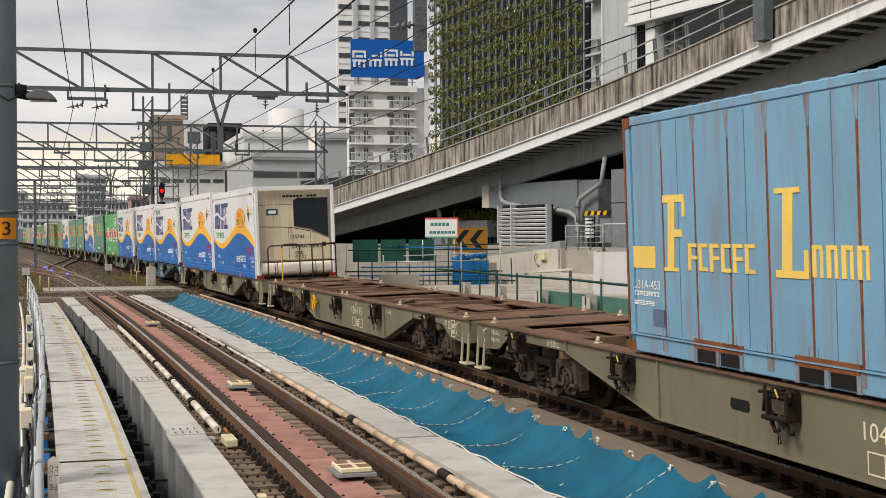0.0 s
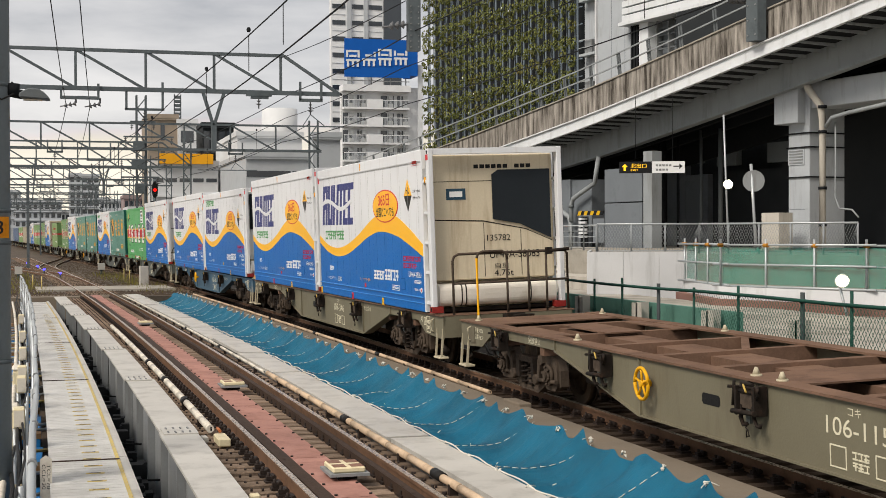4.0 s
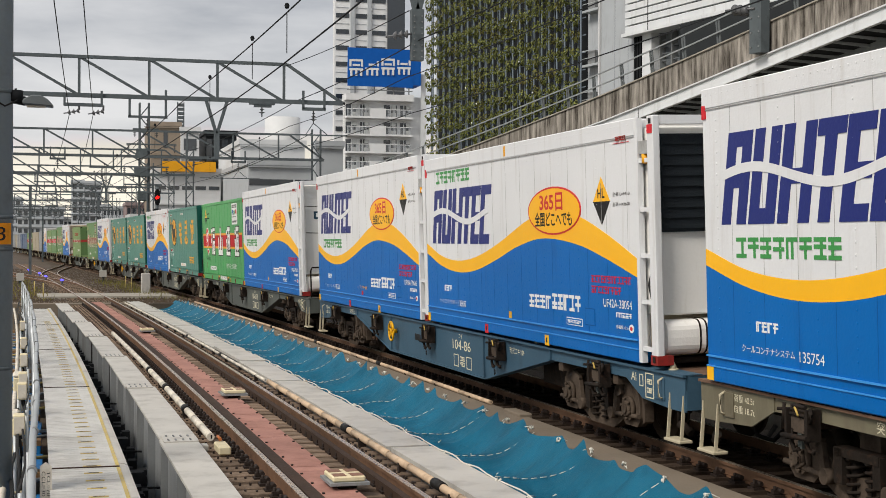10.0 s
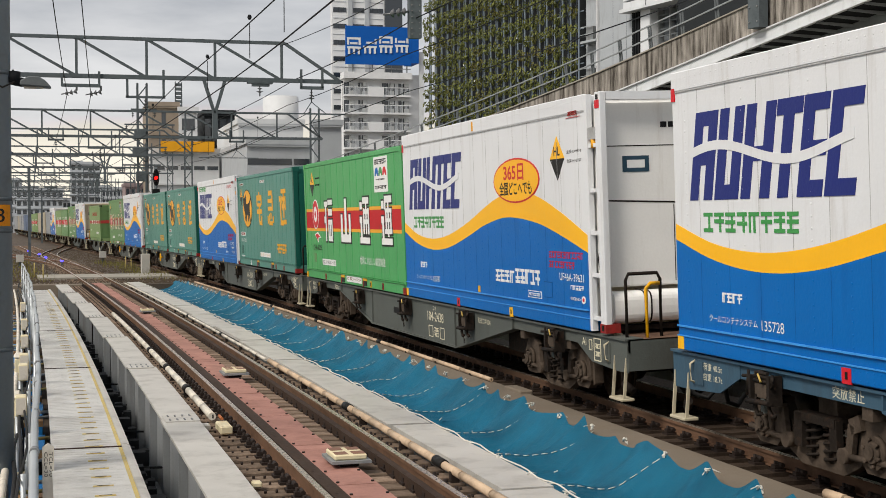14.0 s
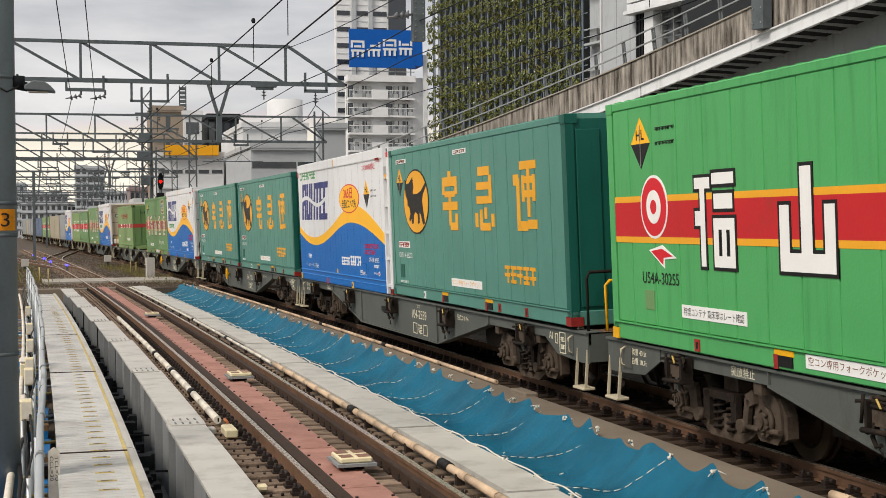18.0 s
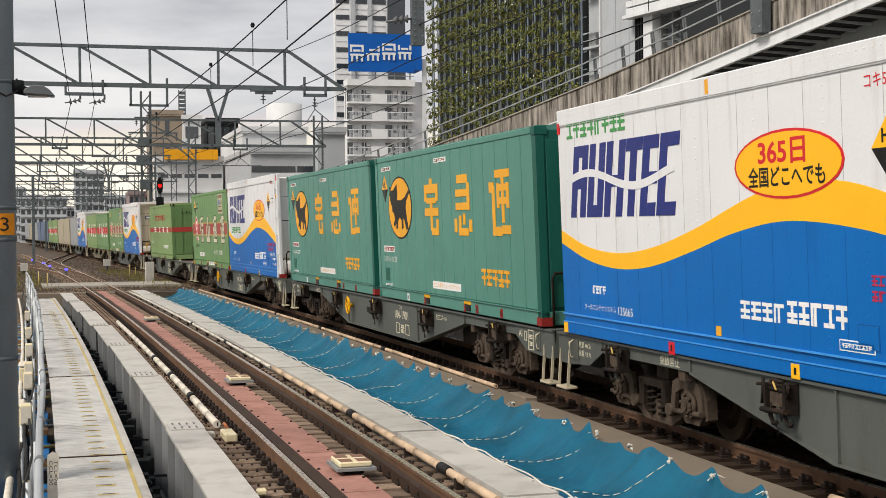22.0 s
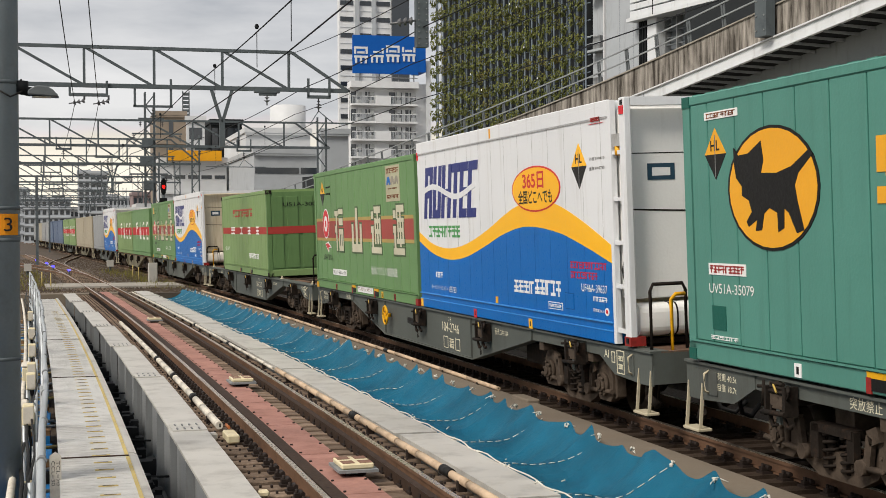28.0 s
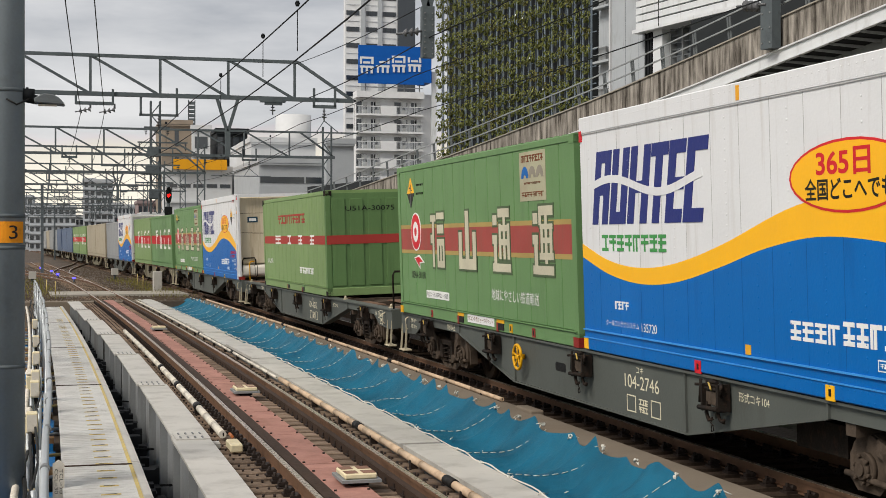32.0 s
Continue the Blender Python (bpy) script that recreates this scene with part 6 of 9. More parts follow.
tb = empty("apartment_block", "white apartment block with balconies", "building")
TY = 137.0
bm = B()
far_box(bm, 27.6, 35.5, TY, TY + 1.2, 0.16, 17.3)
part("wall", bm, TOWER, tb)
AC = mat("white_cooler_case", "b9bbb9", rough=0.5, vary=0.1)
for k in range(9):
    z = 15.15 - 1.775 * k
    for x0, x1 in ((27.65, 30.0), (31.6, 34.4)):
        bm = B()
        far_box(bm, x0, x1, TY - 0.05, TY + 0.02, z, z + 1.25)
        win = part("window", bm, GLASS, tb, "dark glazed balcony doors")
        for q in range(1, 4):
            bm = B()
            xm = x0 + (x1 - x0) * q / 4
            far_box(bm, xm - 0.05, xm + 0.05 if q != 2 else xm + 0.3, TY - 0.08, TY, z, z + 1.25)
            part("mullion", bm, TOWER, win)
        bm = B()
        far_box(bm, x0 - 0.05, x1 + 0.05, TY - 0.9, TY, z - 0.2, z)
        bal = part("balcony_slab", bm, TOWER, tb)
        bm = B()
        for q in range(int((x1 - x0) / 0.13)):
            far_box(bm, x0 + 0.13 * q, x0 + 0.05 + 0.13 * q, TY - 0.9, TY - 0.86, z, z + 0.7)
        part("balusters", bm, TOWER_GREY, bal)["kind"] = "stuff"
        bm = B()
        far_box(bm, x0 - 0.05, x1 + 0.05, TY - 0.92, TY - 0.84, z + 0.68, z + 0.76)
        part("balcony_rail", bm, TOWER, bal)
        for q in (0.25, 0.8):
            for dz in (0.05, 0.85):
                bm = B()
                xm = x0 + (x1 - x0) * q
                far_box(bm, xm, xm + 0.45, TY - 0.5, TY - 0.25, z + dz, z + dz + 0.36)
                part("cooler_unit", bm, AC, bal)
    bm = B()
    far_box(bm, 30.0, 31.6, TY - 1.0, TY - 0.05, z - 0.2, z + 0.8)
    part("balcony_front", bm, TOWER, tb)
bm = B()
far_box(bm, 27.5, 34.5, TY - 1.0, TY + 1, 16.75, 17.4)
part("roof_edge", bm, TOWER, tb)
bm = B()
far_box(bm, 35.4, 35.9, TY - 0.6, TY - 0.4, 0.2, 19.6)
part("corner_strip", bm, RAMP_WHITE, tb)
BILL = mat("billboard_blue", "1557a8", rough=0.4, vary=0.05, spec=0.08)
ROOF_CELLS = [((0.4, 9.6, 8.4, 9.6), (0.4, 1.8, 5.4, 8.4), (8.2, 9.6, 5.4, 8.4), (2.6, 7.4, 5.6, 6.8), (0.4, 9.6, 3.2, 4.4), (1, 2.4, 0, 3.2), (4.3, 5.7, 0, 3.2), (7.6, 9, 0, 3.2))[k:] for k in (0, 2, 0, 1)]
bs = empty("roof_sign", "blue billboard with plain white signs on the roof", "billboard")
bm = B()
far_box(bm, 27.65, 34.45, TY - 1.0, TY - 0.85, 18.15, 22.0)
panel = part("panel", bm, BILL, bs)
for i, pat in enumerate(ROOF_CELLS):
    x0 = 27.75 + 1.65 * i
    for j, (p0, p1, q0, q1) in enumerate(pat):
        bm = B()
        far_box(bm, x0 + 0.152 * p0, x0 + 0.152 * p1, TY - 1.02 - 0.012 * j, TY - 1.0, 19.15 + 0.175 * q0 + 0.1 * i, 19.15 + 0.175 * q1 + 0.1 * i)
        part("sign_stroke", bm, WHITE0, panel)
bm = B()
far_box(bm, 34.45, 35.25, TY - 0.98, TY + 2.0, 18.4, 22.0)
part("return_panel", bm, BILL, bs)
for x in (28.4, 30.4, 32.4, 34.0):
    bm = B()
    far_box(bm, x, x + 0.1, TY - 0.8, TY - 0.7, 17.3, 21.8)
    part("frame_post", bm, GREY_WEB, bs)
bm = B()
far_box(bm, 27.6, 34.4, TY - 0.9, TY - 0.84, 17.75, 17.83)
part("frame_rail", bm, GREY_WEB, bs)
tw = empty("office_tower", "tall white tower with dark louvre slits", "tower")
bm = B()
far_box(bm, 28.6, 36.5, 148, 148.8, 0.16, 60)
part("wall", bm, TOWER, tw)
for k in range(22):
    for x0, x1 in ((28.75, 30.2), (30.95, 32.2), (32.8, 34.3)):
        bm = B()
        z = 11.0 + 1.77 * k
        far_box(bm, x0, x1, 147.95, 148.05, z, z + 0.5)
        slit = part("louvre_slit", bm, GLASS, tw)
        bm = B()
        for q in range(1, 5):
            xm = x0 + (x1 - x0) * q / 5
            far_box(bm, xm - 0.02, xm + 0.02, 147.93, 148.0, z, z + 0.5)
        part("slit_bars", bm, DARK_WALL, slit)["kind"] = "stuff"
        bm = B()
        far_box(bm, x0, x1, 147.96, 148.0, z + 1.1, z + 1.16)
        part("panel_joint", bm, TOWER_GREY, tw)
for x0, x1 in ((30.35, 30.8), (32.25, 32.65)):
    bm = B()
    far_box(bm, x0, x1, 147.7, 148.0, 2, 60)
    part("pilaster", bm, TOWER_GREY, tw)
bm = B()
far_box(bm, 34.45, 36.4, 147.6, 148, 2, 60)
part("dark_bay", bm, GLASS, tw)


def block(x0, x1, y0, y1, z1, wall, storeys, bays, label, roof=None, win=(0.62, 0.5), z0=-1.2):
    """A town building: walls, rows of windows on the two seen faces and a roof edge."""
    t = empty("town_building", label, "building", "buildings of the town")
    bm = B()
    box(bm, x0, x1, y0, y1, z0, z1)
    part("wall", bm, wall, t)
    hs, ws = (z1 - max(z0, 0)) / storeys, (x1 - x0) / bays
    for k in range(storeys):
        for i in range(bays):
            bm = B()
            xa, za = x0 + ws * (i + (1 - win[0]) / 2), max(z0, 0) + hs * (k + (1 - win[1]) / 2)
            box(bm, xa, xa + ws * win[0], y0 - 0.04, y0 + 0.06, za, za + hs * win[1])
            part("window", bm, GLASS, t)
        bm = B()
        box(bm, x0 - 0.05, x1 + 0.05, y0 - 0.25, y0, max(z0, 0) + hs * (k + 1) - 0.2, max(z0, 0) + hs * (k + 1))
        part("ledge", bm, wall, t)
    bm = B()
    box(bm, x0 - 0.15, x1 + 0.15, y0 - 0.3, y1, z1, z1 + 0.5)
    part("roof_edge", bm, roof or wall, t)
    return t


BROWN = mat("brown_tile_cladding", "8d8173", rough=0.7, vary=0.1)
PANEL = mat("light_grey_cladding", "a8acaf", rough=0.5, vary=0.07, dirt="8b8d8f", dirt_amount=0.3, dirt_scale=0.5)
PANEL_W = mat("white_cladding", "c6c8c9", rough=0.5, vary=0.05)
# pale grey with the distance haze mixed into the colour
FAR = mat("hazy_far_cladding", "aeb3b7", rough=0.7, vary=0.1)
block(9.9, 13.3, 163, 175, 15.8, BROWN, 5, 1, "brown tiled building with a roof antenna", win=(0.14, 0.6))
block(13.3, 15.4, 162.2, 175, 15.2, PANEL_W, 5, 1, "white block beside the brown building", win=(0.7, 0.45))
bm = B()
for k in range(6):
    box(bm, 13.2, 14.0, 166, 166.8, 16 + 0.5 * k, 16.3 + 0.5 * k)
for x in (13.2, 13.95):
    box(bm, x, x + 0.06, 166, 166.06, 15.8, 19)
    box(bm, x, x + 0.06, 166.75, 166.8, 15.8, 19)
solid("roof_antenna", bm, MAST, "lattice antenna mast on a roof", "antenna")
block(17.0, 20.8, 171, 182, 15.6, DARK_WALL, 4, 4, "dark framed building with open floors", win=(0.75, 0.7))
bm = B()
box(bm, 10.4, 16.2, 151.5, 152.2, 10.0, 11.1)
t = solid("orange_billboard", bm, mat("billboard_orange", "d99a1e", rough=0.5, vary=0.06), "long orange billboard on a roof", "billboard")
block(9.6, 16.8, 152.3, 158, 9.9, PANEL_W, 3, 5, "low white building under the orange billboard", win=(0.8, 0.12))
block(16.8, 25.4, 129, 150, 9.6, PANEL, 3, 2, "grey clad hall with dark bands", win=(0.96, 0.18))
block(22.9, 25.5, 127.5, 129, 11.4, TOWER_GREY, 1, 1, "plain grey stair block", win=(0.01, 0.01))
block(17.4, 24.0, 140, 160, 12.3, PANEL_W, 1, 5, "white hall with a row of blue windows", win=(0.5, 0.1))
bm = B()
rod(bm, (31, 200, 12), (31, 200, 20.5), 2.6, 24)
solid("water_tank", bm, PANEL_W, "white round tank on a far roof", "tank")
block(27, 36, 198, 210, 12.5, PANEL_W, 4, 6, "white building under the round tank")
block(5.6, 16.0, 118, 126, 4.2, PANEL_W, 1, 3, "long white low wall building beside the line", win=(0.05, 0.1))
block(1.8, 4.0, 268, 280, 13.4, FAR, 9, 2, "far grey apartment block with dark stair bays", win=(0.6, 0.6))
block(4.0, 7.2, 267, 280, 13.2, FAR, 9, 3, "far pale apartment block with balconies", win=(0.8, 0.5))
block(8.6, 15.0, 308, 320, 9.5, FAR, 5, 8, "far low apartment block")
block(-9, 0.5, 300, 320, 9.0, FAR, 5, 8, "far hazy office block")
block(-20, -9, 330, 350, 12.0, FAR, 6, 8, "far hazy office block")
# red cladding, lightened and greyed to paint in the haze
block(11.0, 14.6, 250, 262, 8.8, mat("hazy_red_cladding", "8f7f7e", vary=0.08), 4, 4, "far reddish building in a colour paled for haze")
# ---- yard details ----
bm = B()
strip(bm, NEAR - 2.2, -1.2, 62.5, 66.5, -0.13, -0.02)
solid("crossing_slab", bm, CONC, "pale concrete crossing slab over the tracks", "crossing", kind="structure")
bm = B()
strip(bm, NEAR - 3.4, NEAR + 1.4, 57.0, 59.2, -1.2, -0.1)
solid("abutment", bm, CONC_TAN, "stained concrete abutment at the bridge end", "abutment", kind="structure")
bx = empty("relay_cabinet", "grey sheet metal relay cabinet beside the line", "cabinet", at=on_line(68.5, -1.95))
bm = B()
box(bm, -0.22, 0.2, -0.2, 0.2, -0.13, 0.85)
part("case", bm, GREY_STEEL, bx, bevel=0.02)
bm = B()
box(bm, 0.202, 0.21, -0.15, 0.15, 0.0, 0.8)
part("door", bm, GREY_WEB, bx)
for y, off in ((88, -2.4), (80, NEAR - 2.6)):
    t = empty("point_box", "small grey box on a stub beside the track", "track unit", "small boxes in the yard", at=on_line(y, off))
    bm = B()
    rod(bm, (0, 0, -0.13), (0, 0, 0.2), 0.08, 8)
    part("stub", bm, MAST, t)
    bm = B()
    box(bm, -0.2, 0.2, -0.2, 0.2, 0.2, 0.6)
    part("case", bm, GREY_STEEL, t)
for y, off in ((83, NEAR - 0.2), (92, NEAR - 0.7), (101, NEAR - 0.7), (112, NEAR - 1.0)):
    t = empty("track_lamp", "small blue glowing lamp at the points", "lamp", "blue lamps at the points", at=on_line(y, off))
    bm = B()
    rod(bm, (0, 0, -0.13), (0, 0, 0.1), 0.05, 8)
    part("stub", bm, MAST, t)
    bm = B()
    rod(bm, (0, 0, 0.1), (0, 0, 0.2), 0.08, 10)
    part("lens", bm, glow("blue_lamp_glow", "3a35ff", 5.0), t, "glowing blue lens")
# diverging rails of the points
def ribbon(bm, pts, half, z0, z1):
    """A bar along a line of (x, y) points."""
    last = None
    for x, y in pts:
        r4 = [bm.verts.new(p) for p in ((x - half, y, z0), (x + half, y, z0), (x + half, y, z1), (x - half, y, z1))]
        if last:
            for j in range(4):
                bm.faces.new((last[j], last[(j + 1) % 4], r4[(j + 1) % 4], r4[j]))
        else:
            bm.faces.new(r4[::-1])
        last = r4
    bm.faces.new(last)


for k, (o0, o1) in enumerate(((NEAR - 0.57, NEAR - 4.6), (NEAR + 0.57, NEAR - 3.4), (NEAR - 5.4, NEAR - 5.4), (NEAR - 4.3, NEAR - 4.3), (NEAR - 0.57, -0.57), (NEAR + 0.57, 0.57))):
    t = empty("rail", "worn steel rail of the yard points", "rail", "rails")
    bm = B()
    y0, y1 = (78, 128) if k < 4 else (98, 160)
    n = 16
    pts = []
    for i in range(n + 1):
        f = i / n
        s = f * f * (3 - 2 * f)
        y = y0 + (y1 - y0) * f
        pts.append((track_x(y, o0 + (o1 - o0) * s), y))
    ribbon(bm, pts, 0.035, -0.135, -0.006)
    part("foot_and_web", bm, RAIL_SIDE, t)
    bm = B()
    ribbon(bm, pts, 0.03, -0.006, 0.002)
    part("rail_head", bm, RAIL_HEAD, t)
bm = B()
for i in range(150):
    m = on_line(59.5 + 0.62 * i, NEAR)
    c = m @ Vector((0, 0, 0))
    box(bm, c.x - 1.05, c.x + 1.05, c.y - 0.11, c.y + 0.11, -0.14, -0.1)
for i in range(190):
    m = on_line(58 + 0.62 * i, 0)
    c = m @ Vector((0, 0, 0))
    box(bm, c.x - 1.05, c.x + 1.05, c.y - 0.11, c.y + 0.11, -0.14, -0.1)
solid("yard_sleepers", bm, TIMBER, "dark sleepers of the yard tracks", "sleepers", kind="stuff")
verts, faces = [], []
rnd = random.Random(3)
for i in range(9000):
    y = 58 + 70 * rnd.random() ** 1.6
    c = Vector((track_x(y, rnd.uniform(-9, 1.4)), y, -0.12))
    s = rnd.uniform(0.02, 0.06)
    b = len(verts)
    verts += [c + Vector((-s, -s, 0)), c + Vector((s, -s * 0.6, 0)), c + Vector((0, s, 0)), c + Vector((rnd.uniform(-s, s) * 0.3, 0, s * 1.2))]
    faces += [(b, b + 1, b + 3), (b + 1, b + 2, b + 3), (b + 2, b, b + 3)]
me = bpy.data.meshes.new("stones")
me.from_pydata(verts, [], faces)
me.materials.append(YARD)
tagged(new("stones", me), "loose ballast stones of the yard", "stones", kind="stuff")
for off in (NEAR - 9.4, NEAR - 8.3, NEAR - 13.4, NEAR - 12.3):
    rail_line(off, 62, 200, label="dull steel rail of a yard siding")
rnd = random.Random(15)
for i in range(13):
    x0 = -30 + 4.3 * i + rnd.uniform(-0.8, 0.8)
    block(x0, x0 + rnd.uniform(2.4, 3.8), 340 + 12 * (i % 4), 356 + 12 * (i % 4), rnd.uniform(5.5, 11.5), (FAR, PANEL, BROWN, PANEL_W)[i % 4], 3, 2, "small hazy far town building", win=(0.7, 0.45))
# weeds and small yellow posts
verts, faces = [], []
for i in range(900):
    y = 60 + 30 * rnd.random()
    c = Vector((track_x(y, rnd.choice((-8.3, -7.2, -2.4, -1.6)) + rnd.gauss(0, 0.3)), y, -0.13))
    b = len(verts)
    d = Vector((rnd.gauss(0, 0.08), rnd.gauss(0, 0.08), rnd.uniform(0.08, 0.35)))
    verts += [c + Vector((-0.015, 0, 0)), c + Vector((0.015, 0, 0)), c + d]
    faces.append((b, b + 1, b + 2))
me = bpy.data.meshes.new("weeds")
me.from_pydata(verts, [], faces)
me.materials.append(mat("dry_weeds", "6f6a35", rough=0.8, vary=0.3))
tagged(new("weeds", me), "dry weeds between the yard tracks", "weeds", kind="stuff")
for y, off in ((63.5, NEAR - 2.0), (66, NEAR - 2.3), (72, -2.3), (76, -2.2)):
    t = empty("marker_stake", "short yellow marker stake", "stake", "marker stakes", at=on_line(y, off))
    bm = B()
    rod(bm, (0, 0, -0.13), (0, 0, 0.55), 0.025, 8)
    part("stake", bm, YELLOW_LINE, t)

# ---- colour light signal ----
sig = empty("railway_signal", "railway signal showing a red light", "signal", at=pose(5.01, 76.4, 0))
bm = B()
rod(bm, (0, 0.3, -0.13), (0, 0.3, 5.4), 0.09, 10)
part("mast", bm, MAST, sig)
bm = B()
slab(bm, [(-0.17 * math.cos(g), 4.78 + (0.5 if g < math.pi else 0.42) * math.sin(g)) for g in [2 * math.pi * i / 20 for i in range(20)]], "y", 0.0, 0.05)
part("backboard", bm, BLACK0, sig, "black signal backboard")
for z, m in ((4.8, glow("signal_red_glow", "ff0a06", 5.0)), (5.1, BLACK0), (4.5, BLACK0)):
    bm = B()
    rod(bm, (0, -0.03, z), (0, 0.0, z), 0.085, 16)
    part("lens", bm, m, sig, "glowing red lens" if z == 4.8 else "")
    bm = B()
    for k in range(8):
        g = math.pi * k / 7
        rod(bm, (0.12 * math.cos(g), -0.18, z + 0.12 * math.sin(g)), (0.12 * math.cos(g), 0, z + 0.12 * math.sin(g)), 0.02, 5)
    part("hood", bm, BLACK0, sig)
bm = B()
box(bm, -0.2, 0.2, 0.05, 0.35, 3.7, 4.2)
rod(bm, (-0.12, 0.0, 4.0), (-0.12, 0.1, 4.0), 0.1, 10)
rod(bm, (0.1, 0.0, 3.85), (0.1, 0.1, 3.85), 0.1, 10)
part("route_box", bm, BLACK0, sig)

# ---- the freight train ----
CANT = 1.9  # the bend is canted: the train leans to the inside


def on_rails(y):
    """Pose of a vehicle on the freight track, with its local y axis along the line."""
    return on_line(y, 0.03, 0.018) @ pose(0, 0, 0, 0, -CANT, 0)


STEEL_KHAKI = mat("wagon_khaki_paint", "6f6a58", rough=0.6, vary=0.12, scale=0.9, dirt="4f4337", dirt_amount=0.4, dirt_scale=1.2, streak=1.2)
STEEL_GREY = mat("wagon_grey_paint", "535753", rough=0.6, vary=0.12, scale=0.9, dirt="3c3630", dirt_amount=0.35, dirt_scale=1.2, streak=1.2)
STEEL_BLUE = mat("wagon_blue_grey_paint", "3b5668", rough=0.55, vary=0.12, scale=0.9, dirt="2f2f30", dirt_amount=0.35, dirt_scale=1.2, streak=1.2)
DECK_RUST = mat("rusty_deck_steel", "6f5748", rough=0.8, vary=0.25, scale=1.6, dirt="42322a", dirt_amount=0.6, dirt_scale=2.4, bump=0.3, spec=0.1)
BOGIE = mat("grimy_bogie_iron", "4e443b", rough=0.8, vary=0.3, scale=4, dirt="28211b", dirt_amount=0.6, dirt_scale=7, bump=0.3, spec=0.1)
GEAR = mat("grimy_dark_gear", "241f1b", rough=0.75, vary=0.35, scale=6, dirt="4a362a", dirt_amount=0.35, dirt_scale=9, bump=0.3, spec=0.1)
WHEEL = mat("wheel_steel", "33291f", rough=0.6, metal=0.2, vary=0.25, scale=5)
STEP_PAINT = mat("step_off_white_paint", "b3aa92", rough=0.5, vary=0.15, dirt="6a5a4a", dirt_amount=0.3, dirt_scale=8)
YELLOW_PAINT = mat("safety_yellow_paint", "d9a016", rough=0.45, vary=0.1, dirt="5a4320", dirt_amount=0.3, dirt_scale=8)
STENCIL = mat("stencil_cream_paint", "d3cdb4", rough=0.6, vary=0.1)
RUBBER = mat("black_rubber_hose", "191919", rough=0.6)
BRASS_TAN = mat("tan_strap_paint", "b59a52", rough=0.5, vary=0.2)
C_WHITE = mat("container_white_paint", "d6d8da", rough=0.4, vary=0.05, scale=0.7, dirt="aeaaa4", dirt_amount=0.3, dirt_scale=1.2, streak=4.0)
C_CREAM = mat("weathered_cream_panel", "cbbfa6", rough=0.5, vary=0.1, scale=1.1, dirt="8a7458", dirt_amount=0.45, dirt_scale=1.6, streak=3.0)
C_BLUE = mat("container_blue_paint", "0062ae", rough=0.4, vary=0.07, scale=0.8, dirt="035398", dirt_amount=0.3, dirt_scale=1.5, streak=3.0, spec=0.12)
# lighter blue that paints the sky's highlight on the rail edges
BLUE_EDGE = mat("blue_edge_painted_highlight", "3f8fd4", rough=0.4, vary=0.15, dirt="0f66b4", dirt_amount=0.4, dirt_scale=5, spec=0.1)
C_YELLOW = mat("container_yellow_paint", "f2b41f", rough=0.38, vary=0.05)
NAVY = mat("navy_lettering", "202c70", rough=0.4, vary=0.05)
SIGN_GREEN = mat("container_green_paint", "3f8f4c", rough=0.4, vary=0.08, scale=0.8, dirt="34743f", dirt_amount=0.3, dirt_scale=1.4, streak=4.0)
RED = mat("red_marking", "c8202c", rough=0.4, vary=0.06)
DULL_RED = mat("worn_red_casting_paint", "8e2a26", rough=0.55, vary=0.2, dirt="4a2a22", dirt_amount=0.4, dirt_scale=9)
BLACK = mat("black_marking", "161616", rough=0.45, vary=0.05)
WHITE = mat("white_marking", "e2e2e0", rough=0.45, vary=0.04)
TEAL = mat("container_teal_paint", "4e8377", rough=0.42, vary=0.1, scale=0.8, dirt="447267", dirt_amount=0.4, dirt_scale=1.4, streak=4.0)
# teal for near ends, darker than the sides: the end's shade is in the colour
TEAL_DARK = mat("teal_end_shade_and_fittings", "17564b", rough=0.45, vary=0.1, dirt="113c36", dirt_amount=0.4, dirt_scale=1.4, streak=4.0)
GREEN = mat("bright_green_container_paint", "4a9c5c", rough=0.4, vary=0.08, scale=0.8, dirt="2f7a44", dirt_amount=0.4, dirt_scale=1.4, streak=4.0)
PALE_GREEN = mat("faded_green_paint", "78915f", rough=0.55, vary=0.1, scale=0.8, dirt="65794e", dirt_amount=0.4, dirt_scale=1.2, streak=4.0)
MID_GREEN = mat("weathered_green_paint", "658859", rough=0.5, vary=0.1, scale=0.8, dirt="58724c", dirt_amount=0.4, dirt_scale=1.2, streak=4.0)
ORANGE = mat("orange_lettering", "e0a02a", rough=0.45, vary=0.07)
SKY_BLUE = mat("faded_light_blue_paint", "6f98b3", rough=0.5, vary=0.16, scale=0.7, dirt="806a5c", dirt_amount=0.5, dirt_scale=1.3, streak=3.2)
RUST = mat("rust_streaks", "7a4a33", rough=0.85, vary=0.35, scale=4, dirt="3d2519", dirt_amount=0.6, dirt_scale=6, bump=0.4)
PALE_YELLOW = mat("faded_yellow_lettering", "e2c062", rough=0.5, vary=0.12, dirt="9a9a78", dirt_amount=0.3, dirt_scale=3)
GREY_BOX = mat("container_grey_paint", "8f9294", rough=0.5, vary=0.1, dirt="6f6a62", dirt_amount=0.4, dirt_scale=1.4, streak=4.0)
BEIGE_BOX = mat("container_beige_paint", "a39a86", rough=0.5, vary=0.1, dirt="7d6f5c", dirt_amount=0.4, dirt_scale=1.4, streak=4.0)
SLATE_BOX = mat("container_slate_blue_paint", "56667f", rough=0.5, vary=0.1, dirt="424c5c", dirt_amount=0.4, dirt_scale=1.4, streak=4.0)
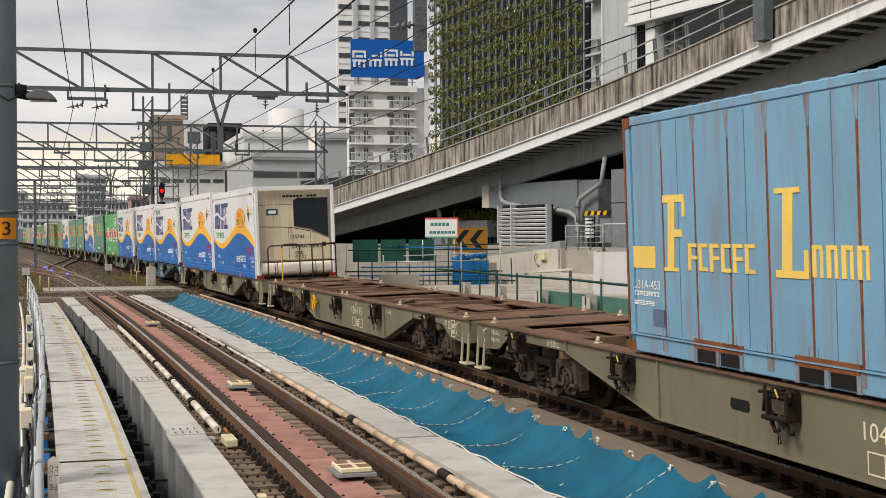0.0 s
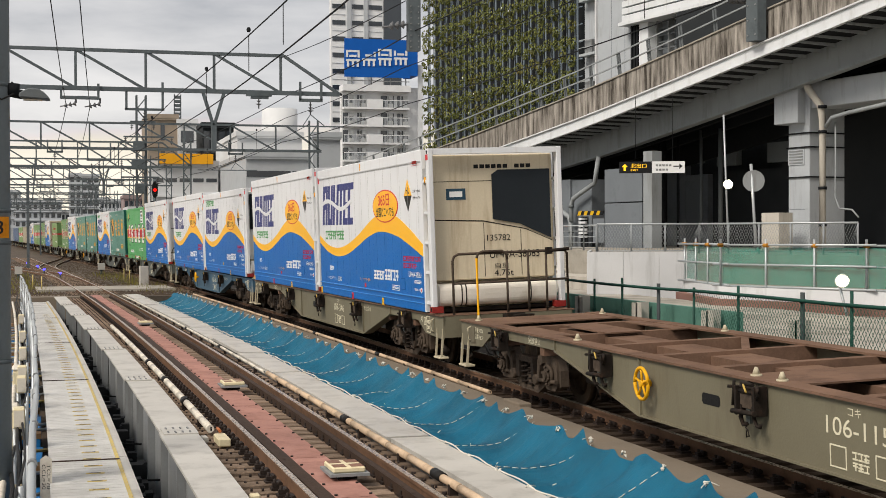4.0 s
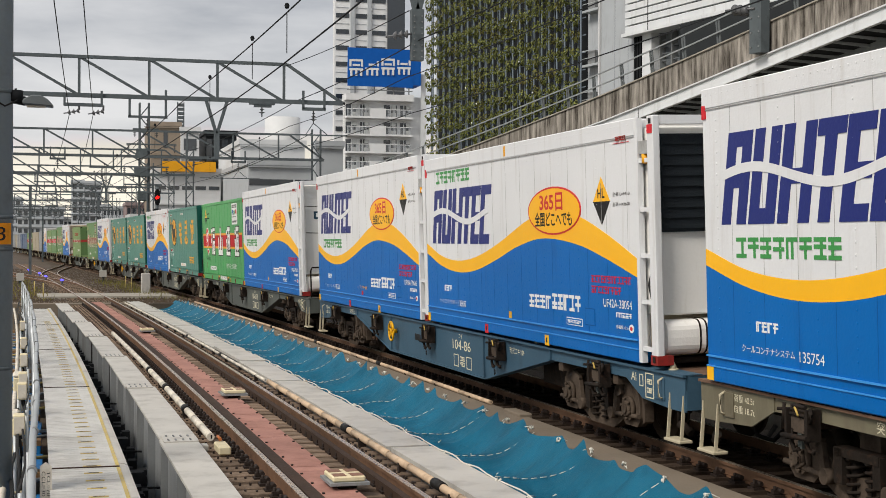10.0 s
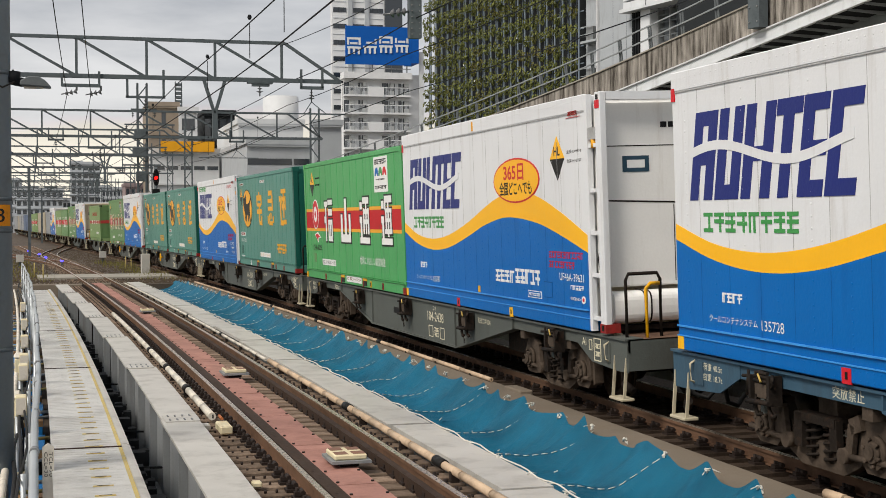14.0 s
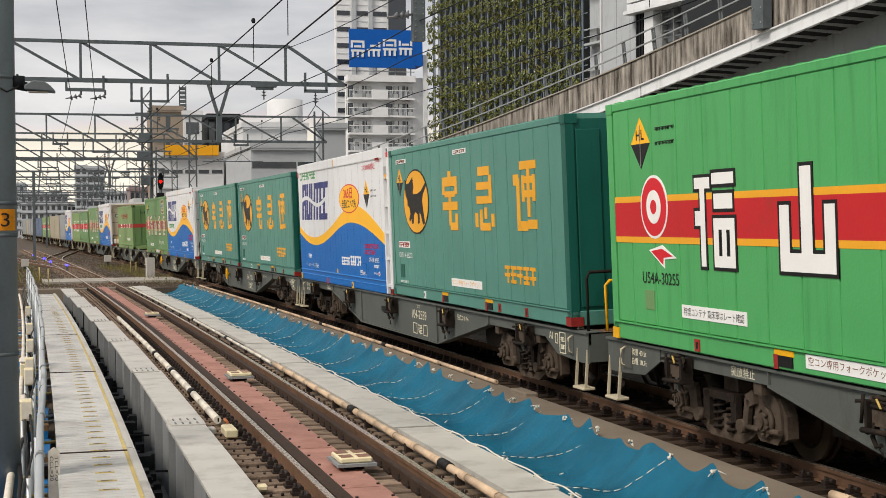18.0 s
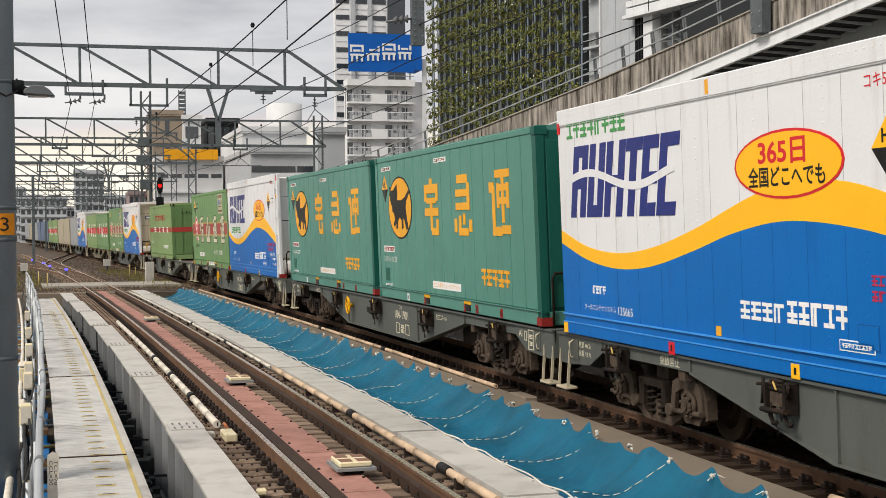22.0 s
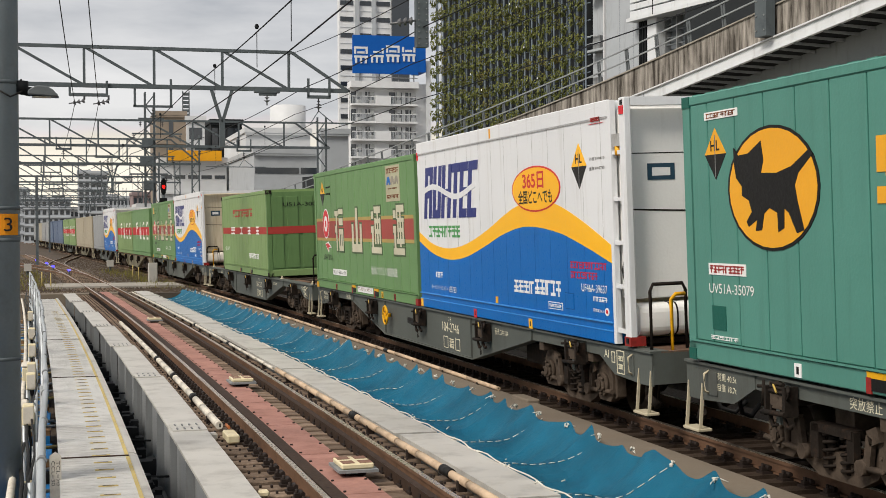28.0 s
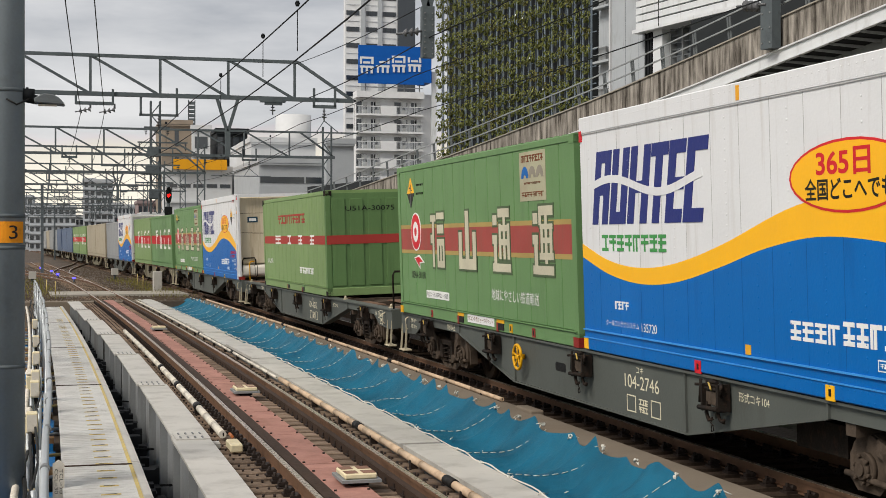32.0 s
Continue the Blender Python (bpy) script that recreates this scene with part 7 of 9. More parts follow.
MESH_BLACK = mat("black_grille_mesh", "20262b", rough=0.6, vary=0.15, fine=90, bump=0.5)

def lettering(parent, body, v, w, wide, high, material, face=-1.245, half=4.705, name="lettering"):
    """Readable words on a vehicle's side: v metres from its far end, top edge w metres up."""
    ob = new(name, text_mesh(body, wide, high, material))
    ob.parent = parent
    ob.location = (face, half - v, w)
    return ob


def front_lettering(parent, body, x, z, wide, high, material, y, name="lettering"):
    """Readable words on a vehicle's near end (it faces -y)."""
    ob = new(name, text_mesh(body, wide, high, material))
    ob.parent = parent
    ob.location = (x, y, z)
    ob.rotation_euler = (0, 0, radians(90))
    return ob


def decal(parent, name, outline, material, layer=1, half=4.705, face=-1.245, label=""):
    """A painted shape on the side: outline points (metres from the far end, metres up)."""
    bm = B()
    slab(bm, [(half - v, w) for v, w in outline], "x", face - 0.003 * layer - 0.001, face + 0.0005)
    return part(name, bm, material, parent, label)


def rect(v0, v1, w0, w1, lean=0.0):
    return [(v0, w0), (v1, w0), (v1 + lean, w1), (v0 + lean, w1)]


def bars(parent, name, cells, material, layer=1, half=4.705, face=-1.245, label=""):
    """Plain bars that stand for writing: a list of outlines in one painted layer."""
    bm = B()
    for i, c in enumerate(cells):
        slab(bm, [(half - v, w) for v, w in c], "x", face - 0.003 * layer - 0.001 - 0.0003 * (i % 9), face + 0.0005)
    ob = part(name, bm, material, parent, label)
    if len(cells) > 14:
        ob["kind"] = "stuff"
    return ob


def writing(v0, v1, w0, w1, count, seed):
    """Bars that fill a line of writing nobody can read: count signs between v0 and v1."""
    rnd = random.Random(seed)
    out, step = [], (v1 - v0) / count
    t = min((w1 - w0) * 0.2, step * 0.3)
    for i in range(count):
        a, b = v0 + step * i + step * 0.08, v0 + step * (i + 1) - step * 0.08
        kind = rnd.randrange(4)
        mid = w0 + (w1 - w0) * rnd.uniform(0.35, 0.6)
        m = a + (b - a) * rnd.uniform(0.3, 0.7)
        out.append(rect(a, b, w1 - t, w1))
        if kind in (0, 1):
            out.append(rect(a, b, mid - t / 2, mid + t / 2))
        if kind in (1, 2):
            out.append(rect(a, b, w0, w0 + t))
        out.append(rect(m - t * 0.5, m + t * 0.5, w0, w1 - t))
        if kind == 3:
            out.append(rect(a, a + t * 0.9, w0, w1 - t))
    return out


def big_sign(v0, v1, w0, w1, pattern):
    """One large block sign from bars in a 10 x 10 cell."""
    dv, dw = (v1 - v0) / 10, (w1 - w0) / 10
    return [rect(v0 + a * dv, v0 + b * dv, w0 + c * dw, w0 + d * dw) for a, b, c, d in pattern]


SIGNS = SIGN_CELLS


def ring(v, w, a, b, n=28):
    return [(v + a * math.cos(2 * math.pi * i / n), w + b * math.sin(2 * math.pi * i / n)) for i in range(n)]


def smooth_line(points, v):
    """Height of a painted wave at v, on a smooth curve through its points."""
    for i in range(len(points) - 1):
        (a, p), (b, q) = points[i], points[i + 1]
        if v <= b:
            u = max(0.0, (v - a) / (b - a))
            m0 = (q - points[i - 1][1]) / (b - points[i - 1][0]) * (b - a) if i else q - p
            m1 = (points[i + 2][1] - p) / (points[i + 2][0] - a) * (b - a) if i + 2 < len(points) else q - p
            return (2 * u ** 3 - 3 * u ** 2 + 1) * p + (u ** 3 - 2 * u ** 2 + u) * m0 + (3 * u ** 2 - 2 * u ** 3) * q + (u ** 3 - u ** 2) * m1
    return points[-1][1]


def wave_bm(lo, hi, v0, v1, layer, half=4.705, face=-1.245, n=48):
    bm = B()
    last = None
    for i in range(n + 1):
        v = v0 + (v1 - v0) * i / n
        a, b = lo(v), hi(v)
        r4 = [bm.verts.new((x, half - v, z)) for x, z in ((face - 0.003 * layer - 0.001, a), (face - 0.003 * layer - 0.001, b), (face + 0.0005, b), (face + 0.0005, a))]
        if last:
            for j in range(4):
                bm.faces.new((last[j], last[(j + 1) % 4], r4[(j + 1) % 4], r4[j]))
        else:
            bm.faces.new(r4)
        last = r4
    bm.faces.new(last[::-1])
    return bm


def rivets(bm, spots, face, r=0.012, out=0.007):
    """Low rivet heads at (y, z) spots on the side."""
    for y, z in spots:
        tip = bm.verts.new((face - out, y, z))
        base = [bm.verts.new((face, y + a * r, z + b * r)) for a, b in ((-1, -1), (1, -1), (1, 1), (-1, 1))]
        for i in range(4):
            bm.faces.new((base[i], base[(i + 1) % 4], tip))


def corner_castings(parent, half, hgt, material, width=1.25):
    for y in (-half, half):
        for z in (0.0, hgt - 0.12):
            bm = B()
            s = 0.17 if y < 0 else -0.17
            box(bm, -width - 0.008, -width + 0.16, min(y, y + s), max(y, y + s), z, z + 0.12)
            box(bm, width - 0.16, width + 0.008, min(y, y + s), max(y, y + s), z, z + 0.12)
            part("corner_casting", bm, material, parent)


UNIT_WHITE = mat("cooling_unit_white", "e6e5e1", rough=0.4, vary=0.05, dirt="bdb6aa", dirt_amount=0.25, dirt_scale=1.4, streak=3.0)
DEEP_BLUE = mat("hatch_blue_paint", "0a4f8c", vary=0.05)
SEAM = mat("grey_panel_seam", "a2a3a2", rough=0.55, vary=0.2, scale=2, dirt="77746e", dirt_amount=0.4, dirt_scale=3)


def hl_diamond(c, v, w, s=1.0, half=4.705, face=-1.245, fill=None):
    """The yellow and black diamond that marks tall, long containers."""
    decal(c, "hazard_diamond", [(v - 0.26 * s, w), (v, w - 0.29 * s), (v + 0.26 * s, w)], BLACK, 1, half, face)
    decal(c, "hazard_diamond", [(v - 0.26 * s, w), (v + 0.26 * s, w), (v, w + 0.3 * s)], fill or C_YELLOW, 1, half, face)
    decal(c, "diamond_line", rect(v - 0.006, v + 0.006, w - 0.26 * s, w + 0.22 * s), GREY_WEB, 2, half, face)
    lettering(c, "HL", v - 0.11 * s, w + 0.16 * s, 0.22 * s, 0.12 * s, BLACK, face - 0.006, half)


TOP_WAVE = ((0, 1.36), (0.9, 1.15), (1.85, 1.08), (2.8, 1.15), (3.9, 1.36), (5.3, 1.71), (6.2, 1.8), (7.0, 1.75), (8.0, 1.5), (9.0, 1.17))
LOW_WAVE = ((0, 1.19), (0.9, 0.98), (1.85, 0.89), (2.8, 0.94), (3.87, 1.13), (4.83, 1.33), (5.85, 1.44), (7.08, 1.36), (8.0, 1.19), (8.95, 0.97))


def reefer(number, code, weight, name_on_top=False, cream=False, open_mesh=False, tall=2.97, oval=(6.27, 1.97), diamond=(7.93, 2.21), shift=0.0, lifter=False):
    """A white, blue and yellow refrigerated container, 9.41 m long, with a ladder bay at its near end."""
    c = empty("refrigerated_container", "white and blue refrigerated container with a yellow wave", "container", "containers on the train")
    H, L = tall, 4.705
    bm = B()
    box(bm, -1.245, 1.245, -L + 0.5, L, 0.16, H)
    part("body", bm, C_WHITE, c, bevel=0.015)
    bm = B()
    box(bm, -1.252, 1.252, -L + 0.5, L, -0.01, 0.15)
    part("bottom_rail", bm, C_BLUE, c, "riveted blue bottom rail", bevel=0.012)
    # proud edges of the bottom rail, their highlight put in as lighter blue
    bm = B()
    box(bm, -1.272, -1.2, -L + 0.52, L - 0.02, 0.245, 0.262)
    box(bm, -1.262, -1.2, -L + 0.5, L, 0.142, 0.155)
    part("rail_flange", bm, BLUE_EDGE, c, "bottom rail edges in lighter blue for their sky highlight")
    bm = B()
    box(bm, -1.254, -1.2, -L + 0.5, L, H - 0.2, H + 0.012)
    part("top_rail", bm, C_WHITE, c, bevel=0.012)
    top, low = (lambda v: smooth_line(TOP_WAVE, v)), (lambda v: smooth_line(LOW_WAVE, v))
    part("blue_panel", wave_bm(lambda v: 0.155, low, 0.02, 8.91, 1), C_BLUE, c, "blue lower panel with a wavy upper edge")
    part("yellow_wave", wave_bm(low, top, 0.02, 8.91, 1), C_YELLOW, c, "yellow painted wave")
    cols = [0.3 + 0.62 * i for i in range(14)]
    jw, jb = B(), B()
    for v in [0.6 + 0.62 * i for i in range(14)]:  # lap joints between the side sheets
        box(jw, -1.2466, -1.244, L - v - 0.0035, L - v + 0.0035, top(v) + 0.005, H - 0.2)
        box(jb, -1.2506, -1.248, L - v - 0.0035, L - v + 0.0035, 0.265, low(v) - 0.005)
    part("sheet_joints", jw, SEAM, c)["kind"] = "stuff"
    part("sheet_joints", jb, DEEP_BLUE, c)["kind"] = "stuff"
    bm = B()
    box(bm, -1.2555, -1.25, -L + 0.5, L, H - 0.212, H - 0.203)
    part("rail_joint", bm, SEAM, c)
    bw, bb = B(), B()
    rivets(bw, [(L - v, H - 0.06) for v in np.arange(0.1, 8.75, 0.12)] + [(L - v, H - 0.17) for v in np.arange(0.1, 8.75, 0.12)], -1.254, 0.009, 0.005)
    rivets(bw, [(L - v, z) for v in cols[::2] for z in np.arange(top(v) + 0.06, H - 0.2, 0.11)], -1.245)
    rivets(bb, [(L - v, z) for v in cols for z in np.arange(0.3, low(v) - 0.05, 0.11)], -1.249)
    rivets(bb, [(L - v, z) for v in np.arange(0.1, 8.75, 0.1) for z in (0.03, 0.11)], -1.252, 0.009, 0.005)
    part("rivets", bw, C_WHITE, c)["kind"] = "stuff"
    part("rivets", bb, C_BLUE, c)["kind"] = "stuff"
    ov, ow = oval
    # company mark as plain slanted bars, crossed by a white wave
    w0 = ow - 0.45 if name_on_top else 1.6
    w1 = w0 + 0.91
    cells = []
    for v, wd, kind in ((0.38, 0.5, 0), (0.93, 0.5, 1), (1.48, 0.56, 2), (2.06, 0.46, 3), (2.54, 0.42, 4), (3.0, 0.48, 5)):
        k = 0.2
        if kind != 3:
            cells.append(rect(v, v + 0.19, w0, w1, k))
        if kind in (0, 1, 2):
            cells.append(rect(v + wd - 0.19, v + wd, w0, w1, k))
        if kind == 3:
            cells.append(rect(v + 0.13, v + 0.32, w0, w1, k))
        for j, (lo, hi) in enumerate(((w0, w0 + 0.15), (w0 + 0.36, w0 + 0.5), (w1 - 0.15, w1))):
            if (kind, j) in ((1, 0), (0, 1), (0, 2), (3, 2), (4, 0), (4, 1), (4, 2), (5, 0), (5, 2), (2, 1)):
                s = k * (lo - w0) / (w1 - w0)
                cells.append(rect(v + s, v + wd + s, lo, hi, k * (hi - lo) / (w1 - w0)))
    for i, cell in enumerate(cells):
        decal(c, "company_mark", cell, NAVY, 1 + 0.06 * i)
    mid = lambda v: w0 + 0.46 + 0.1 * math.cos((v - 1.0) * 2.2)
    part("mark_swoosh", wave_bm(lambda v: mid(v) - 0.05, lambda v: mid(v) + 0.045, 0.45, 3.5, 2, n=24), C_WHITE, c)
    gw = w0 + 1.02 if name_on_top else 1.27
    bars(c, "group_name", writing(0.66 + shift, 2.58 + shift, gw, gw + 0.2, 8, 5), SIGN_GREEN, 1)
    # slogan in an oval
    decal(c, "slogan_oval", ring(ov, ow, 0.98, 0.325), RED, 2, label="yellow oval with a red rim")
    decal(c, "slogan_oval_face", ring(ov, ow, 0.945, 0.3), C_YELLOW, 3)
    lettering(c, "365日", ov - 0.5, ow + 0.24, 0.86, 0.24, RED, -1.2565)
    lettering(c, "全国どこへでも", ov - 0.7, ow - 0.01, 1.38, 0.2, BLACK, -1.2565)
    hv, hw = diamond
    hl_diamond(c, hv, hw)
    lettering(c, "全長 L=9410", hv + 0.34, hw + 0.1, 0.5, 0.05, GEAR, -1.2485)
    lettering(c, "全高 H=2600" if open_mesh else "全高 H=2750", hv + 0.34, hw - 0.02, 0.5, 0.05, GEAR, -1.2485)
    if shift:
        lettering(c, "コキ50000積載禁止", 7.15, 2.66, 1.16, 0.13, RED, -1.2485)
    bars(c, "owner_name", writing(5.23 + shift, 6.1 + shift, 0.48, 0.66, 4, 8) + writing(6.13 + shift, 7.16 + shift, 0.49, 0.7, 5, 18), WHITE, 2)
    bars(c, "small_note", writing(1.04, 1.47, 0.56, 0.66, 4, 9), WHITE, 2)
    if lifter:
        lettering(c, "トップリフター専用", 4.05, 0.48, 0.85, 0.075, ORANGE, -1.2535)
        decal(c, "lifter_mark", rect(4.41, 4.54, 0.28, 0.37), RED, 3)
    else:
        decal(c, "small_marker", rect(4.36, 4.47, 0.27, 0.37), ORANGE, 3)
    lettering(c, "クールコンテナシステム", 0.76, 0.42, 1.0, 0.07, WHITE, -1.2535)
    lettering(c, number, 1.84, 0.43, 0.42, 0.1, WHITE, -1.2535)
    bars(c, "warning_note", writing(7.52 + shift, 8.74 + shift, 0.89, 0.98, 12, 21) + writing(7.52 + shift, 8.44 + shift, 0.76, 0.85, 9, 22), mat("dull_red_note_paint", "b02c48", vary=0.08), 2)
    lettering(c, code, 7.9 + shift, 0.7, 0.84, 0.1, WHITE, -1.2535)
    bars(c, "small_note", writing(8.27 + shift, 8.73 + shift, 0.49, 0.55, 5, 11), WHITE, 2)
    lettering(c, "積載量16.5t", 8.27 + shift, 0.4, 0.36, 0.045, WHITE, -1.2535)
    decal(c, "class_disc", ring(8.71 + shift, 0.375, 0.07, 0.05, 12), WHITE, 2)
    decal(c, "class_disc_core", ring(8.71 + shift, 0.375, 0.035, 0.025, 10), RED, 3)
    decal(c, "small_hatch", rect(7.3 + shift, 7.62 + shift, 0.34, 0.56), DEEP_BLUE, 2)
    decal(c, "small_hatch_face", rect(7.315 + shift, 7.605 + shift, 0.352, 0.548), C_BLUE, 3)
    bars(c, "top_note", writing(8.38, 8.68, H - 0.225, H - 0.175, 6, 15), DULL_RED, 3, face=-1.252)
    decal(c, "top_note_rim", rect(8.3, 8.76, H - 0.255, H - 0.25), RED, 3)
    for v, m in ((3.21, RED), (5.83, C_YELLOW)):
        decal(c, "lifting_pocket_mark", rect(v, v + 0.15, -0.02, 0.12), m, 3)
        decal(c, "pocket_hole", rect(v + 0.055, v + 0.095, 0.02, 0.085), BLACK, 4)
    decal(c, "system_note", rect(6.66, 7.2, 0.31, 0.41), WHITE, 2)
    decal(c, "system_note_face", rect(6.675, 7.185, 0.322, 0.398), C_BLUE, 3)
    bars(c, "system_note_writing", writing(6.7, 7.16, 0.34, 0.38, 9, 14), WHITE, 4)
    decal(c, "top_marker", rect(4.3, 4.37, H - 0.17, H - 0.02), ORANGE, 4)
    decal(c, "corner_marker", rect(0.01, 0.09, H - 0.3, H - 0.16), RED, 4)
    bm = B()
    box(bm, -1.256, -1.1, L - 0.14, L + 0.002, 0.0, 0.15)
    part("corner_casting", bm, C_YELLOW, c, "yellow corner casting")
    for x in (-1.0, 1.0):  # ladder bay: posts, rungs
        bm = B()
        box(bm, x * 1.252 - 0.09 * (x > 0) , x * 1.252 + 0.09 * (x < 0), -L, -L + 0.16, 0.0, H)
        part("corner_post", bm, C_WHITE, c, "white steel corner post", bevel=0.01)
        bm = B()
        box(bm, x * 1.25 - 0.07 * (x > 0), x * 1.25 + 0.07 * (x < 0), -L + 0.42, -L + 0.505, 0.0, H)
        part("bay_post", bm, C_WHITE, c)
        for z in (0.14, 0.68, 1.21, 1.74, 2.3):
            bm = B()
            box(bm, x * 1.235 - 0.05 * (x > 0), x * 1.235 + 0.05 * (x < 0), -L + 0.15, -L + 0.43, z, z + 0.05)
            part("rung", bm, C_WHITE, c)
        bm = B()
        box(bm, x * 1.259 - 0.2 * (x > 0), x * 1.259 + 0.2 * (x < 0), -L - 0.004, -L + 0.17, 0.0, 0.11)
        part("corner_casting", bm, DULL_RED, c, "red corner casting")
    bm = B()
    box(bm, -1.16, 1.16, -L + 0.0, -L + 0.14, H - 0.1, H)
    part("end_rail", bm, C_WHITE, c)
    bm = B()
    box(bm, -1.1, 1.1, -L + 0.44, -L + 0.5, 0.0, H - 0.1)
    part("bay_wall", bm, C_CREAM, c, "soiled inner wall of the ladder bay")
    bm = B()
    box(bm, -1.244, -1.15, -L + 0.17, -L + 0.41, 2.4, 2.55)
    part("bay_shelf", bm, SEAM, c)
    bm = B()
    rod(bm, (-1.2, -L + 0.3, 2.4), (-1.2, -L + 0.3, 2.29), 0.05, 10)
    part("marker_lamp", bm, ORANGE, c, "small amber marker lamp")
    decal(c, "post_mark", rect(9.27, 9.4, H - 0.2, H - 0.1), RED, 2, face=-1.252)
    decal(c, "post_slot", rect(9.31, 9.37, H - 0.09, H - 0.03), BLACK, 2, face=-1.252)
    for w_ in (0.06, 0.03):
        decal(c, "casting_hole", rect(9.3, 9.36, w_, w_ + 0.035), BLACK, 2, face=-1.26)
    for x in (-1.16, -1.12):
        bm = B()
        pipe(bm, [(x, -L + 0.34, 0.1), (x + 0.02, -L + 0.28, 0.5), (x - 0.02, -L + 0.34, 0.9), (x + 0.02, -L + 0.3, 1.15)], 0.015, 6)
        part("bay_cable", bm, RUBBER, c)
    # the cooling unit on the near end
    cl = C_CREAM if cream else UNIT_WHITE
    y = -L + 0.2
    bm = B()
    box(bm, -1.14, 1.14, y, -L + 0.5, 0.55, H - 0.11)
    part("cooling_unit", bm, cl, c, "weathered cream cooling unit" if cream else "white cooling unit", bevel=0.02)
    bm = B()
    slab(bm, [(-1.1, 1.62), (-0.2, 1.58), (0.6, 1.42), (1.1, 1.2), (1.1, 1.21), (0.6, 1.435), (-0.2, 1.6), (-1.1, 1.64)], "y", y - 0.004, y + 0.01)
    part("door_seam", bm, GEAR, c)
    bm = B()
    box(bm, -0.2, -0.19, y - 0.003, y + 0.01, 0.6, 1.56)
    box(bm, 0.5, 0.51, y - 0.003, y + 0.01, 0.6, 1.42)
    box(bm, -1.12, 0.1, y - 0.003, y + 0.01, 2.3, 2.312)
    part("door_seam", bm, GEAR, c)
    bm = B()
    slab(bm, [(-0.02, 1.62), (0.5, 1.52), (1.08, 1.25), (1.08, 2.5), (0.1, 2.5), (-0.02, 2.42)], "y", y - 0.03, y + 0.01)
    part("grille", bm, MESH_BLACK, c, "black mesh grille")
    tank_side = [(math.copysign(abs(math.cos(q)) ** 0.6, math.cos(q)), math.copysign(abs(math.sin(q)) ** 0.6, math.sin(q))) for q in [math.pi * k / 12 for k in range(24)]]
    bm = B()
    slab(bm, [(y + 0.05 + 0.2 * p, 0.3 + 0.2 * q) for p, q in tank_side], "x", -1.1, 1.1)
    tank = part("fuel_tank", bm, mat("soiled_tank_white", "d8d2c6", rough=0.4, vary=0.08, dirt="94886f", dirt_amount=0.35, dirt_scale=1.6) if cream else UNIT_WHITE, c, "rounded white fuel tank")
    for x in (-0.7, -0.62, 0.6):
        bm = B()
        slab(bm, [(y + 0.05 + 0.205 * p, 0.3 + 0.205 * q) for p, q in tank_side], "x", x, x + 0.02)
        part("tank_strap", bm, GEAR, tank)
    bm = B()
    box(bm, -1.12, 1.12, y, y + 0.25, 0.0, 0.06)
    part("lower_bar", bm, GEAR, c)
    bm = B()
    box(bm, -0.88, -0.52, y - 0.006, y + 0.01, 1.98, 2.18)
    part("maker_badge", bm, mat("badge_slate", "2c4656", vary=0.05), c, "slate square badge")
    bm = B()
    box(bm, -0.82, -0.58, y - 0.01, y + 0.01, 2.03, 2.13)
    part("maker_badge_bar", bm, WHITE, c)
    bm = B()
    for i in range(10):
        if i != 6:
            box(bm, -0.35 + 0.11 * i, -0.35 + 0.11 * i + 0.085, y - 0.006, y + 0.01, 2.53, 2.6)
    part("maker_name", bm, BLACK, c)
    if open_mesh:
        bm = B()
        box(bm, -1.1, -0.3, y - 0.05, y, 1.5, 2.62)
        for k in range(9):
            box(bm, -1.08, -0.32, y - 0.07, y - 0.05, 1.54 + 0.12 * k, 1.6 + 0.12 * k)
        part("radiator_screen", bm, MESH_BLACK, c, "black radiator screen")
    front_lettering(c, number, -0.14, 1.34, 0.44, 0.11, BLACK, y - 0.006)
    front_lettering(c, code, -0.1, 1.05, 0.95, 0.13, BLACK, y - 0.006)
    front_lettering(c, "自重", 0.0, 0.83, 0.26, 0.1, BLACK, y - 0.006)
    front_lettering(c, weight, -0.02, 0.71, 0.36, 0.11, BLACK, y - 0.006)
    return c


